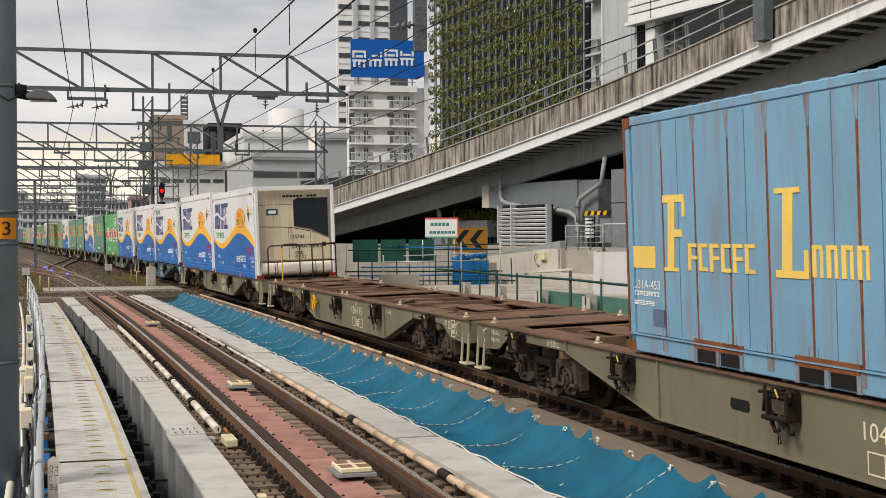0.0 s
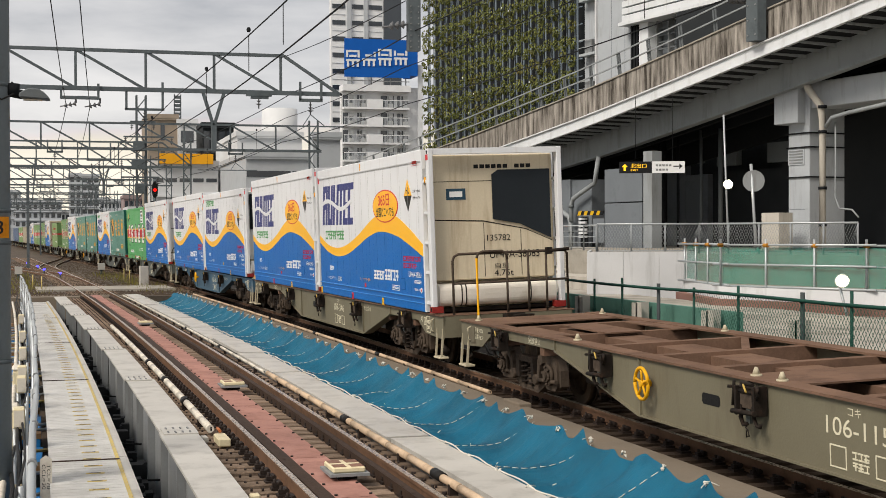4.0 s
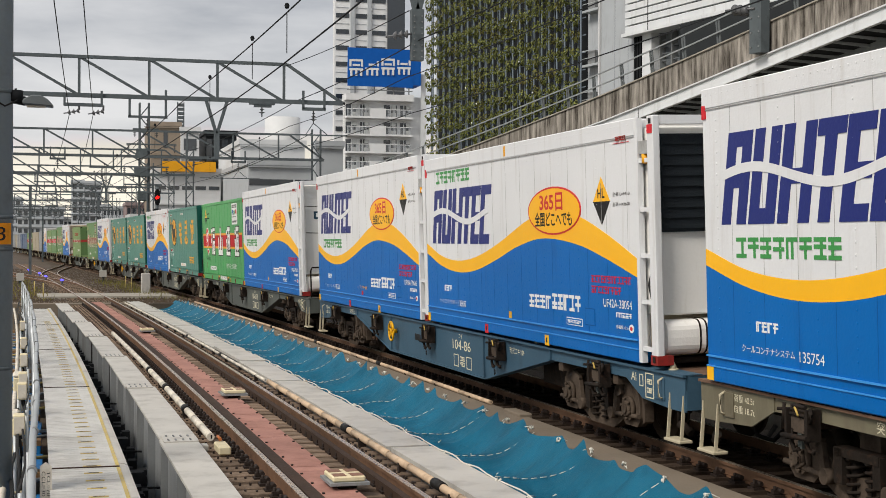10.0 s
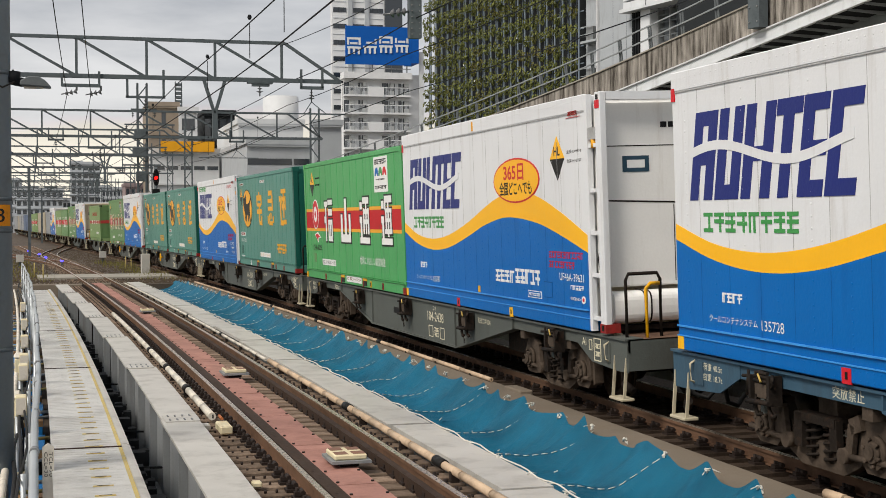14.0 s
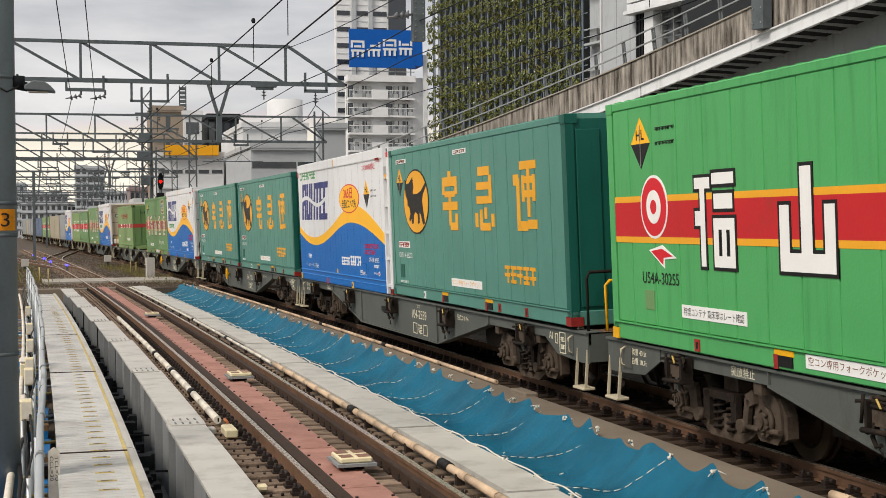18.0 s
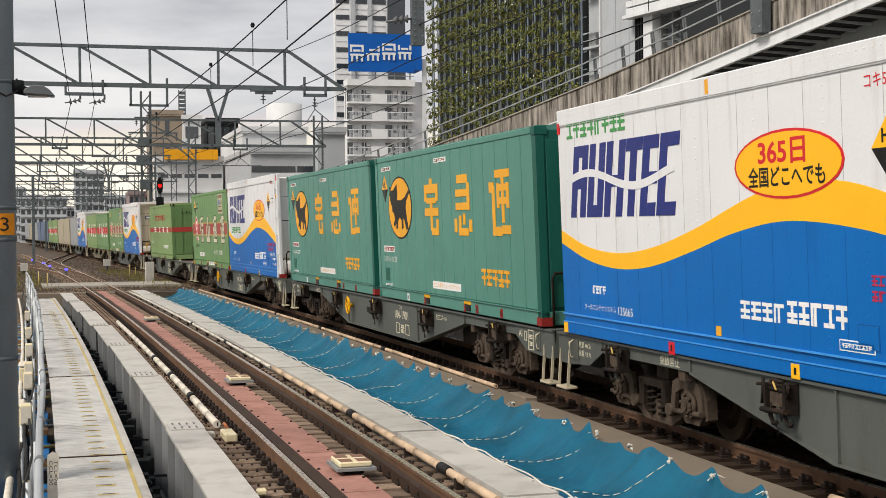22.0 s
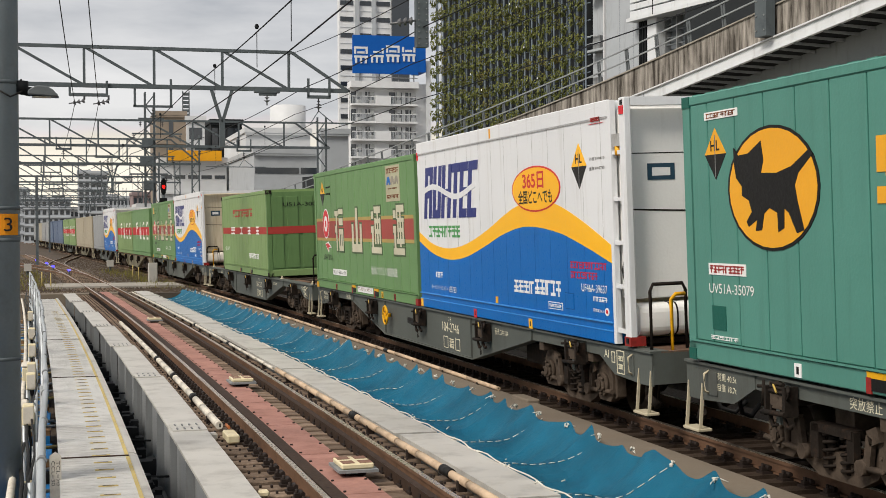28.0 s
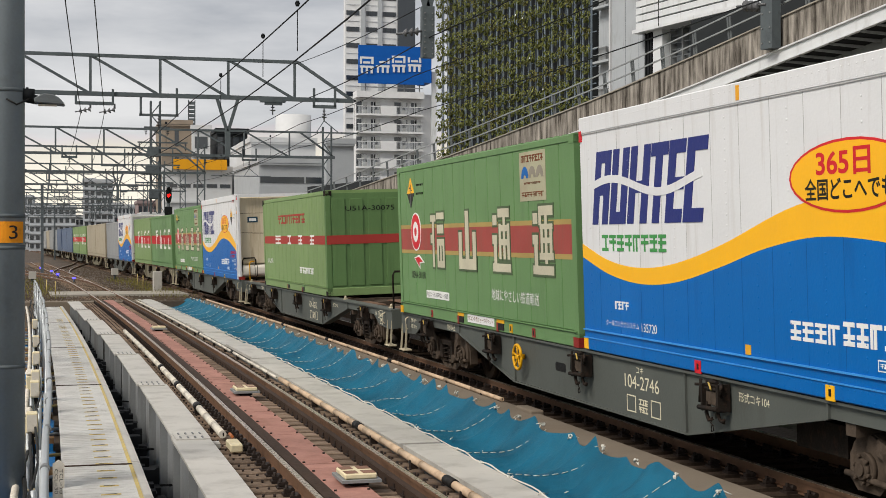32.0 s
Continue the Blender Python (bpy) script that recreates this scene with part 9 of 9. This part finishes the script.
def tie_gear(wagon, y, face=-1.2):
    """A cluster of container-locking levers that hangs on the side sill."""
    bm = B()
    box(bm, face - 0.13, face, y - 0.143, y + 0.130, 0.69, 0.85)
    box(bm, face - 0.1, face, y + 0.130, y + 0.195, 0.74, 0.97)
    g = part("tie_down_gear", bm, BOGIE, wagon, "rusty container-locking bracket")
    bm = B()
    for k, z in enumerate((0.88, 0.93, 0.97)):
        rod(bm, (face - 0.13, y - 0.208 + 0.04 * k, z), (face - 0.13, y + 0.130 - 0.02 * k, z), 0.022, 7)
    pipe(bm, [(face - 0.12, y - 0.195, 0.96), (face - 0.15, y - 0.247, 0.92), (face - 0.14, y - 0.234, 0.84), (face - 0.12, y - 0.169, 0.8)], 0.018, 6)
    pipe(bm, [(face - 0.12, y - 0.104, 0.72), (face - 0.13, y - 0.130, 0.6), (face - 0.13, y - 0.182, 0.52), (face - 0.13, y - 0.247, 0.51), (face - 0.13, y - 0.260, 0.55)], 0.02, 6)
    pipe(bm, [(face - 0.12, y + 0.104, 0.72), (face - 0.13, y + 0.130, 0.58), (face - 0.13, y + 0.078, 0.49), (face - 0.13, y + 0.000, 0.52)], 0.022, 6)
    part("hook_levers", bm, GEAR, g, "dark greasy hook levers")
    bm = B()
    box(bm, face - 0.12, face - 0.09, y - 0.033, y + 0.039, 0.52, 0.7)
    part("catch", bm, STEEL_GREY, g)
    bm = B()
    box(bm, face - 0.16, face - 0.02, y - 0.2, y - 0.15, 0.62, 0.95)
    box(bm, face - 0.16, face - 0.02, y + 0.16, y + 0.2, 0.6, 0.93)
    rod(bm, (face - 0.17, y - 0.22, 0.66), (face - 0.17, y + 0.22, 0.64), 0.03, 8)
    rod(bm, (face - 0.1, y + 0.3, 0.97), (face - 0.1, y + 0.34, 0.68), 0.018, 6)
    rod(bm, (face - 0.02, y + 0.24, 0.9), (face - 0.14, y + 0.36, 0.9), 0.02, 6)
    part("lock_frame", bm, GEAR, g, "dark lock frame")
    bm = B()
    rod(bm, (face - 0.15, y + 0.026, 0.96), (face - 0.17, y - 0.065, 0.88), 0.012, 5)
    part("lever_grip", bm, BRASS_TAN, g)
    bm = B()
    pipe(bm, [(face - 0.12, y, 0.53), (face - 0.13, y + 0.039, 0.47), (face - 0.13, y - 0.013, 0.44), (face - 0.13, y - 0.026, 0.38), (face - 0.13, y + 0.026, 0.36), (face - 0.13, y + 0.026, 0.43), (face - 0.13, y - 0.013, 0.44)], 0.008, 5)
    part("hook_chain", bm, GEAR, g)
    for ob in [g] + list(g.children):
        for vert in ob.data.vertices:
            vert.co.z = 0.985 - (0.98 - vert.co.z) * 0.86


def hand_wheel(wagon, y, face=-1.2):
    bm = B()
    pts = [(face - 0.13, y + 0.18 * math.cos(2 * math.pi * k / 20), 0.72 + 0.18 * math.sin(2 * math.pi * k / 20)) for k in range(21)]
    pipe(bm, pts, 0.022, 6)
    for k in range(5):
        g = 2 * math.pi * k / 5 + 0.3
        rod(bm, (face - 0.12, y, 0.72), (face - 0.13, y + 0.18 * math.cos(g), 0.72 + 0.18 * math.sin(g)), 0.016, 5)
    rod(bm, (face - 0.15, y, 0.72), (face - 0.02, y, 0.72), 0.04, 8)
    return part("hand_brake_wheel", bm, YELLOW_PAINT, wagon, "yellow spoked hand-brake wheel")


def flat_wagon(paint, flat=2.95, rise=5.8, rail="", wheel=True, far_flat=None, far_rise=None):
    """An 8-axle-box container flat wagon with fish-bellied side sills and open deck."""
    w = empty("container_flat_wagon", "long steel container flat wagon with fish-bellied sides", "wagon", "wagons of the freight train")
    E = 9.85
    ff, fr = far_flat or flat, far_rise or rise
    for x in (-1, 1):
        a, b = sorted((x * 1.17, x * 1.2))
        bm = B()
        slab(bm, [(-E, 0.84), (-E, 1.0), (E, 1.0), (E, 0.84), (fr, 0.84), (ff, 0.31), (-flat, 0.31), (-rise, 0.84)], "x", a, b)
        sill = part("side_sill", bm, paint, w, "fish-bellied side sill")
        bm = B()
        c0, c1 = sorted((x * 1.04, x * 1.235))
        for (p, q), (p2, q2) in zip(((-rise, 0.84), (-flat, 0.31), (ff, 0.31)), ((-flat, 0.31), (ff, 0.31), (fr, 0.84))):
            beam(bm, ((c0 + c1) / 2, p, q), ((c0 + c1) / 2, p2, q2), abs(c1 - c0), 0.022)
        part("bottom_flange", bm, paint, sill)
        bm = B()
        box(bm, min(x * 1.0, x * 1.24), max(x * 1.0, x * 1.24), -E, E, 0.985, 1.012)
        part("top_flange", bm, DECK_RUST if paint is STEEL_KHAKI else paint, sill, "worn top flange")
        for y in (1.0,):
            bm = B()
            slab(bm, [(y - 0.2, 0.66), (y - 0.17, 0.635), (y + 0.17, 0.635), (y + 0.2, 0.66), (y + 0.2, 0.73), (y + 0.17, 0.755), (y - 0.17, 0.755), (y - 0.2, 0.73)], "x", min(x * 1.196, x * 1.203), max(x * 1.196, x * 1.203))
            part("slot_hole", bm, RUBBER, sill, "dark slot in the sill")
        for y in (-flat + 0.05, ff - 0.05, -rise, fr):
            bm = B()
            box(bm, min(x * 1.19, x * 1.23), max(x * 1.19, x * 1.23), y - 0.012, y + 0.012, 0.33 if -flat < y < ff else 0.84, 0.99)
            part("stiffener", bm, paint, sill)
    bm = B()
    box(bm, -0.26, 0.26, -E + 0.1, E - 0.1, 0.62, 0.94)
    part("centre_sill", bm, DECK_RUST if paint is STEEL_KHAKI else BOGIE, w)
    for y in (-7.9, -6.1, -4.4, -2.9, -1.4, 0.0, 1.4, 2.9, 4.4, 6.1, 7.9):
        bm = B()
        box(bm, -1.18, 1.18, y - 0.08, y + 0.08, 0.72, 0.985)
        part("cross_beam", bm, DECK_RUST if paint is STEEL_KHAKI else BOGIE, w)
    for y0, y1 in ((-E, -8.5), (-7.6, -5.9), (-0.5, 0.5), (5.9, 7.6), (8.5, E)):
        bm = B()
        if abs(y0 + y1) < 1.5 or abs(y0 + y1) > 17.5:
            box(bm, -1.1, 1.1, y0, y1, 0.985, 1.004)
        else:
            for x0, x1 in ((-1.1, -0.75), (-0.28, 0.28), (0.75, 1.1)):
                box(bm, x0, x1, y0, y1, 0.985, 1.004)
        part("deck_plate", bm, DECK_RUST, w, "rust-brown deck plate")
    for x0, x1, y0, y1 in ((-1.05, -0.25, -4.4, -2.9), (0.25, 1.05, 2.9, 4.4)):
        bm = B()
        beam(bm, (x0, y0, 0.95), (x1, y1, 0.95), 0.1, 0.08)
        part("diagonal_brace", bm, DECK_RUST, w)
    for y in (-9.3, -5.0, -0.25, 0.25, 5.0, 9.3):
        for x in (-1.08, 1.08):
            bm = B()
            rod(bm, (x, y, 1.0), (x, y, 1.03), 0.06, 8)
            rod(bm, (x, y, 1.03), (x, y, 1.1), 0.045, 8, 0.015)
            part("twist_lock", bm, STEP_PAINT, w)
    for e in (-1, 1):
        y = e * E
        bm = B()
        box(bm, -1.2, 1.2, min(y, y - e * 0.05), max(y, y - e * 0.05), 0.62, 1.0)
        beam_part = part("end_beam", bm, paint, w)
        bm = B()
        box(bm, -0.12, 0.12, min(y, y + e * 0.3), max(y, y + e * 0.3), 0.74, 0.98)
        box(bm, -0.17, 0.17, min(y + e * 0.24, y + e * 0.36), max(y + e * 0.24, y + e * 0.36), 0.68, 1.02)
        part("coupler", bm, GEAR, w, "knuckle coupler")
        for x in (-0.55, 0.5):
            bm = B()
            pipe(bm, [(x, y, 0.7), (x + 0.02, y + e * 0.12, 0.55), (x + 0.1, y + e * 0.2, 0.33), (x + 0.25, y + e * 0.26, 0.27), (x + 0.38, y + e * 0.3, 0.4)], 0.028, 6)
            part("air_hose", bm, RUBBER, w, "black rubber air hose")
        bm = B()
        for d in (0.05, 0.38):
            beam(bm, (-1.2, y - e * d, 0.78), (-1.25, y - e * d, 0.28), 0.035, 0.02, up=(0, 1, 0))
        step = part("step", bm, STEP_PAINT, w, "worn off-white footstep bracket")
        bm = B()
        box(bm, -1.29, -1.12, min(y - e * 0.03, y - e * 0.41), max(y - e * 0.03, y - e * 0.41), 0.255, 0.29)
        part("step_tread", bm, STEP_PAINT, step, "worn off-white tread", bevel=0.008)
        bm = B()
        slab(bm, [(y - e * 1.55, 0.99), (y - e * 1.55, 0.84), (y - e * 1.1, 0.64), (y - e * 0.35, 0.6), (y - e * 0.01, 0.6), (y - e * 0.01, 0.99)], "x", -1.212, -1.19)
        part("end_plate", bm, paint, w, "deep end plate of the side sill")
        bm = B()
        box(bm, -1.226, -1.21, min(y - e * 0.75, y - e * 0.5), max(y - e * 0.75, y - e * 0.5), 0.68, 0.93)
        part("card_holder", bm, paint, w)
        bm = B()
        rod(bm, (-1.16, y - e * 0.25, 0.72), (-1.18, y - e * 0.25, 0.45), 0.02, 6)
        rod(bm, (-1.16, y - e * 0.25, 0.45), (-1.1, y - e * 0.1, 0.36), 0.05, 8)
        part("uncoupling_lever", bm, GEAR, w)
        bm = B()
        pipe(bm, [(-1.21, y - e * 0.55, 0.93), (-1.27, y - e * 0.55, 0.9), (-1.27, y - e * 0.55, 0.72), (-1.21, y - e * 0.55, 0.69)], 0.014, 6)
        part("grab_handle", bm, STEP_PAINT, w)
    for y in (-7.65, -3.75, 0.0, 3.75, 7.65):
        tie_gear(w, y)
    bm = B()
    rod(bm, (-0.75, 0.8, 0.52), (-0.75, 2.6, 0.52), 0.19, 14)
    rod(bm, (0.75, -2.6, 0.5), (0.75, -1.2, 0.5), 0.17, 14)
    part("air_tank", bm, GEAR, w)
    bm = B()
    box(bm, -0.9, -0.3, 4.3, 5.2, 0.42, 0.7)
    box(bm, -0.9, -0.4, -5.6, -4.7, 0.42, 0.72)
    part("brake_box", bm, GEAR, w)
    if wheel:
        hand_wheel(w, 2.45)
    if rail == "full":
        y = -E + 0.03
        bm = B()
        pipe(bm, [(-1.0, y, 0.95), (-1.0, y, 1.94), (-0.97, y, 2.02), (-0.89, y, 2.06), (1.1, y, 2.06), (1.16, y + 0.05, 2.0), (1.16, y + 0.05, 1.0)], 0.024, 8)
        end = part("end_railing", bm, BOGIE, w, "rusty brown end railing")
        bm = B()
        rod(bm, (-1.0, y, 1.55), (1.16, y, 1.55), 0.02, 8)
        part("mid_rail", bm, BOGIE, end)
        for x in (0.0, 0.4, 0.74):
            bm = B()
            rod(bm, (x, y, 0.95), (x, y, 2.06), 0.022, 8)
            part("railing_post", bm, BOGIE, end)
        bm = B()
        pipe(bm, [(-0.5, y - 0.06, 0.66), (-0.57, y - 0.04, 0.8), (-0.57, y - 0.04, 1.98)], 0.023, 8)
        lever = part("lever_post", bm, YELLOW_PAINT, w, "worn yellow lever post")
        bm = B()
        pipe(bm, [(-0.57, y - 0.04, 1.98), (-0.54, y - 0.04, 2.06), (-0.46, y - 0.04, 2.09), (-0.1, y - 0.04, 2.09), (-0.02, y - 0.04, 2.04), (0.0, y - 0.04, 1.94)], 0.023, 8)
        part("lever_hoop", bm, BOGIE, lever)
        bm = B()
        box(bm, 0.72, 0.84, y - 0.07, y - 0.02, 2.0, 2.12)
        rod(bm, (0.8, y - 0.05, 2.06), (1.15, y - 0.08, 2.08), 0.03, 8)
        part("lock_lever", bm, GEAR, w, "small lock lever on the railing")
    elif rail == "hoop":
        y = -E + 0.1
        bm = B()
        pipe(bm, [(-1.12, y + 0.1, 0.98), (-1.12, y + 0.1, 1.7), (-1.08, y + 0.1, 1.78), (-0.7, y + 0.1, 1.78), (-0.66, y + 0.1, 1.7), (-0.66, y + 0.1, 0.98)], 0.022, 8)
        pipe(bm, [(0.66, y + 0.1, 0.98), (0.66, y + 0.1, 1.7), (0.7, y + 0.1, 1.78), (1.08, y + 0.1, 1.78), (1.12, y + 0.1, 1.7), (1.12, y + 0.1, 0.98)], 0.022, 8)
        part("end_railing", bm, GEAR, w, "dark hooped end railing")
        bm = B()
        pipe(bm, [(-0.9, y, 0.9), (-0.9, y, 1.6), (-0.84, y, 1.66), (-0.72, y, 1.66)], 0.024, 8)
        part("lever_post", bm, YELLOW_PAINT, w, "worn yellow lever post")
    w["wheels_at"] = 7.1
    for y in (-7.1, 7.1):
        bogie_under(w, y, paint)
    return w


def wagon_words(w, series, number, flat=2.95):
    half = 9.85
    lettering(w, "コキ", half + 1.55, 0.93, 0.2, 0.08, STENCIL, -1.203, half)
    lettering(w, series + "-" + number, half + 1.2, 0.82, 0.98, 0.16, STENCIL, -1.203, half)
    cells = []
    for v in (half + 1.25, half + 1.95):
        cells += [rect(v, v + 0.26, 0.56, 0.572), rect(v, v + 0.26, 0.37, 0.382), rect(v, v + 0.012, 0.37, 0.57), rect(v + 0.25, v + 0.262, 0.37, 0.57)]
    bars(w, "stencil_frames", cells + writing(half + 1.6, half + 1.86, 0.48, 0.55, 3, 71) + writing(half + 1.6, half + 1.86, 0.39, 0.46, 3, 72), STENCIL, 1, half, -1.2)
    lettering(w, "形式コキ" + series, half + 4.1, 0.9, 0.62, 0.1, STENCIL, -1.203, half)
    lettering(w, "突放禁止", half - 6.6, 0.97, 0.5, 0.11, STENCIL, -1.203, half)
    lettering(w, "荷重 40.5t", half - 9.1, 0.93, 0.42, 0.08, STENCIL, -1.2155, half)
    lettering(w, "自重 18.7t", half - 9.1, 0.82, 0.42, 0.08, STENCIL, -1.2155, half)
    lettering(w, "AI", half + 8.45, 0.93, 0.14, 0.1, STENCIL, -1.2155, half)
    cells = []
    for v, v1, a, b in ((half + 8.68, half + 8.78, 0.78, 0.92), (half + 8.84, half + 9.06, 0.66, 0.95)):
        cells += [rect(v, v1, b - 0.012, b), rect(v, v1, a, a + 0.012), rect(v, v + 0.012, a, b), rect(v1 - 0.012, v1, a, b)]
    bars(w, "rating_frame", cells + writing(half + 8.88, half + 9.02, 0.72, 0.78, 3, 73) + writing(half + 8.88, half + 9.02, 0.82, 0.88, 3, 74), STENCIL, 1, half, -1.2125)


# how far the train has rolled, every half second
ROLLED = [
    0.62, 3.05, 5.51, 8.00, 10.51, 13.01, 15.46, 17.88, 20.26, 22.64, 25.03, 27.45, 29.91,
    32.38, 34.85, 37.30, 39.74, 42.18, 44.64, 47.09, 49.55, 52.01, 54.47, 56.92, 59.37, 61.79,
    64.20, 66.57, 68.95, 71.37, 73.76, 76.12, 78.47, 80.81, 83.24, 85.60, 87.91, 90.21, 92.53,
    94.87, 97.22, 99.57, 101.92, 104.25, 106.58, 108.90, 111.21, 113.47, 115.68, 117.83, 119.92, 121.92,
    123.81, 125.60, 127.28, 128.85, 130.30, 131.64, 132.85, 133.95, 134.95, 135.85, 136.67, 137.42, 138.10,
]
WAGONS, LOADS = [], []


def put_wagon(centre, make, series, number):
    wagon_words(make, series, number)
    WAGONS.append((make, centre))


def put_load(near, half, box_thing, lift=0.025):
    """A container whose near end is near metres along the train, lift metres over the wagon deck."""
    LOADS.append((box_thing, near + half, lift))


khaki = flat_wagon(STEEL_KHAKI, wheel=False)
grey = flat_wagon(STEEL_GREY, rail="hoop", wheel=False)
w_first = khaki
w_empty = flat_wagon(STEEL_KHAKI, 4.25, 6.4, wheel=False, far_flat=2.8, far_rise=5.5)
tagged(w_empty, "empty long steel flat wagon with a rusty open deck")
tagged(w_first, "long steel flat wagon, half empty, with a rusty open deck")
w_a = flat_wagon(STEEL_KHAKI, 4.1, 6.3, rail="full", wheel=False, far_flat=2.66, far_rise=5.4)
w_b = flat_wagon(STEEL_BLUE)
w_c = copy_thing(grey, pose(0, 0, 0))
w_d = copy_thing(grey, pose(0, 0, 0))
w_e = copy_thing(grey, pose(0, 0, 0))
w_f = copy_thing(grey, pose(0, 0, 0))
w_g = grey
for wagon in (w_empty, w_e, w_f):
    hand_wheel(wagon, 2.45)
tagged(w_b, "blue-grey steel container flat wagon with fish-bellied sides")
copies = [(copy_thing(khaki if i % 2 else grey, pose(0, 0, 0)), 195.9 + 20.45 * i) for i in range(9)]
for make, centre, series, number in ((w_first, 12.22, "104", "2681"), (w_empty, 32.33, "106", "115"), (w_a, 53.07, "107", "346"), (w_b, 73.15, "104", "86"),
                                     (w_c, 94.1, "104", "2438"), (w_d, 114.45, "104", "2559"), (w_e, 134.35, "104", "1901"), (w_f, 154.95, "104", "2746"), (w_g, 175.4, "104", "1212")):
    put_wagon(centre, make, series, number)
WAGONS += copies

put_load(9.49, 3.15, liner_box(), 0.04)
put_load(43.59, 4.705, reefer("135782", "UF44A-38063", "4.75t", cream=True, tall=2.89, oval=(6.3, 1.94), diamond=(7.99, 2.1), lifter=True), 0.02)
put_load(53.2, 4.705, reefer("135754", "UF46A-39671", "4.75t", tall=2.99, lifter=True))
put_load(63.82, 4.705, reefer("135697", "UF42A-38054", "4.75t", name_on_top=True, open_mesh=True, tall=2.82, oval=(6.26, 1.81), diamond=(7.9, 1.89)), 0.055)
put_load(73.29, 4.705, reefer("135728", "UF46A-39645", "4.75t", lifter=True), 0.031)
put_load(84.7, 4.705, reefer("135797", "UF46A-39621", "4.75t"), 0.033)
put_load(94.17, 4.7, green_box("U54A-30255", GREEN))
put_load(104.97, 4.7, teal_box("UV51A-35203"), 0.05)
put_load(114.47, 4.705, reefer("135665", "UF45A-39503", "4.75t", name_on_top=True, tall=2.925, oval=(5.85, 1.97), diamond=(7.49, 2.03), shift=-0.35), 0.022)
put_load(124.74, 4.7, teal_box("UV51A-35128"), 0.032)
put_load(134.55, 4.7, teal_box("UV51A-35079"), 0.03)
put_load(145.52, 4.705, reefer("135720", "UF46A-39637", "4.75t"))
put_load(155.13, 4.7, green_box("U54A-30118", MID_GREEN, faded=True), 0.01)
put_load(171.6, 4.65, short_green_box())
put_load(186.1, 4.705, reefer("135613", "UF42A-38011", "4.75t", cream=True))
put_load(195.7, 4.7, green_box("U54A-30091", MID_GREEN, faded=True))
RED_BAND = mat("red_band_paint", "b8282c")
far_kinds = {"green": plain_box(MID_GREEN, RED_BAND), "pale": plain_box(PALE_GREEN, RED_BAND), "grey": plain_box(GREY_BOX), "beige": plain_box(BEIGE_BOX), "slate": plain_box(SLATE_BOX)}
used = set()
for i, kind in enumerate(("green", "pale", "reefer", "grey", "beige", "beige", "pale", "pale", "slate", "slate", "slate", "grey", "grey", "beige", "grey", "grey")):
    near = 206.4 + 20.45 * (i // 2) + 9.6 * (i % 2)
    if kind == "reefer":
        put_load(near, 4.705, reefer("135604", "UF42A-38004", "4.75t"))
    elif kind in used:
        put_load(near, 4.7, copy_thing(far_kinds[kind], pose(0, 0, 0)))
    else:
        used.add(kind)
        put_load(near, 4.7, far_kinds[kind])


def rolled(t):
    i = min(int(t * 2), len(ROLLED) - 2)
    return ROLLED[i] + (ROLLED[i + 1] - ROLLED[i]) * (t * 2 - i)


def motions():
    """The train rolls towards the camera and slows down; its wheels turn."""
    times = [0.5 * i for i in range(65)]
    for w, u in WAGONS:
        walk(w, [(t, on_rails(u - s)) for t, s in zip(times, ROLLED)])
    for c, u, lift in LOADS:
        walk(c, [(t, on_rails(u - s) @ pose(0, 0, 1.012 + lift)) for t, s in zip(times, ROLLED)])
    fine = [0.1 * i for i in range(321)]
    for w, u in WAGONS:
        if u > 190:
            continue
        for ob in w.children_recursive:
            if ob.name.startswith("wheelset"):
                y = ob.location.y
                walk(ob, [(t, pose(0, y, 0.43, math.degrees(rolled(t) / 0.43) % 360)) for t in fine])


motions()
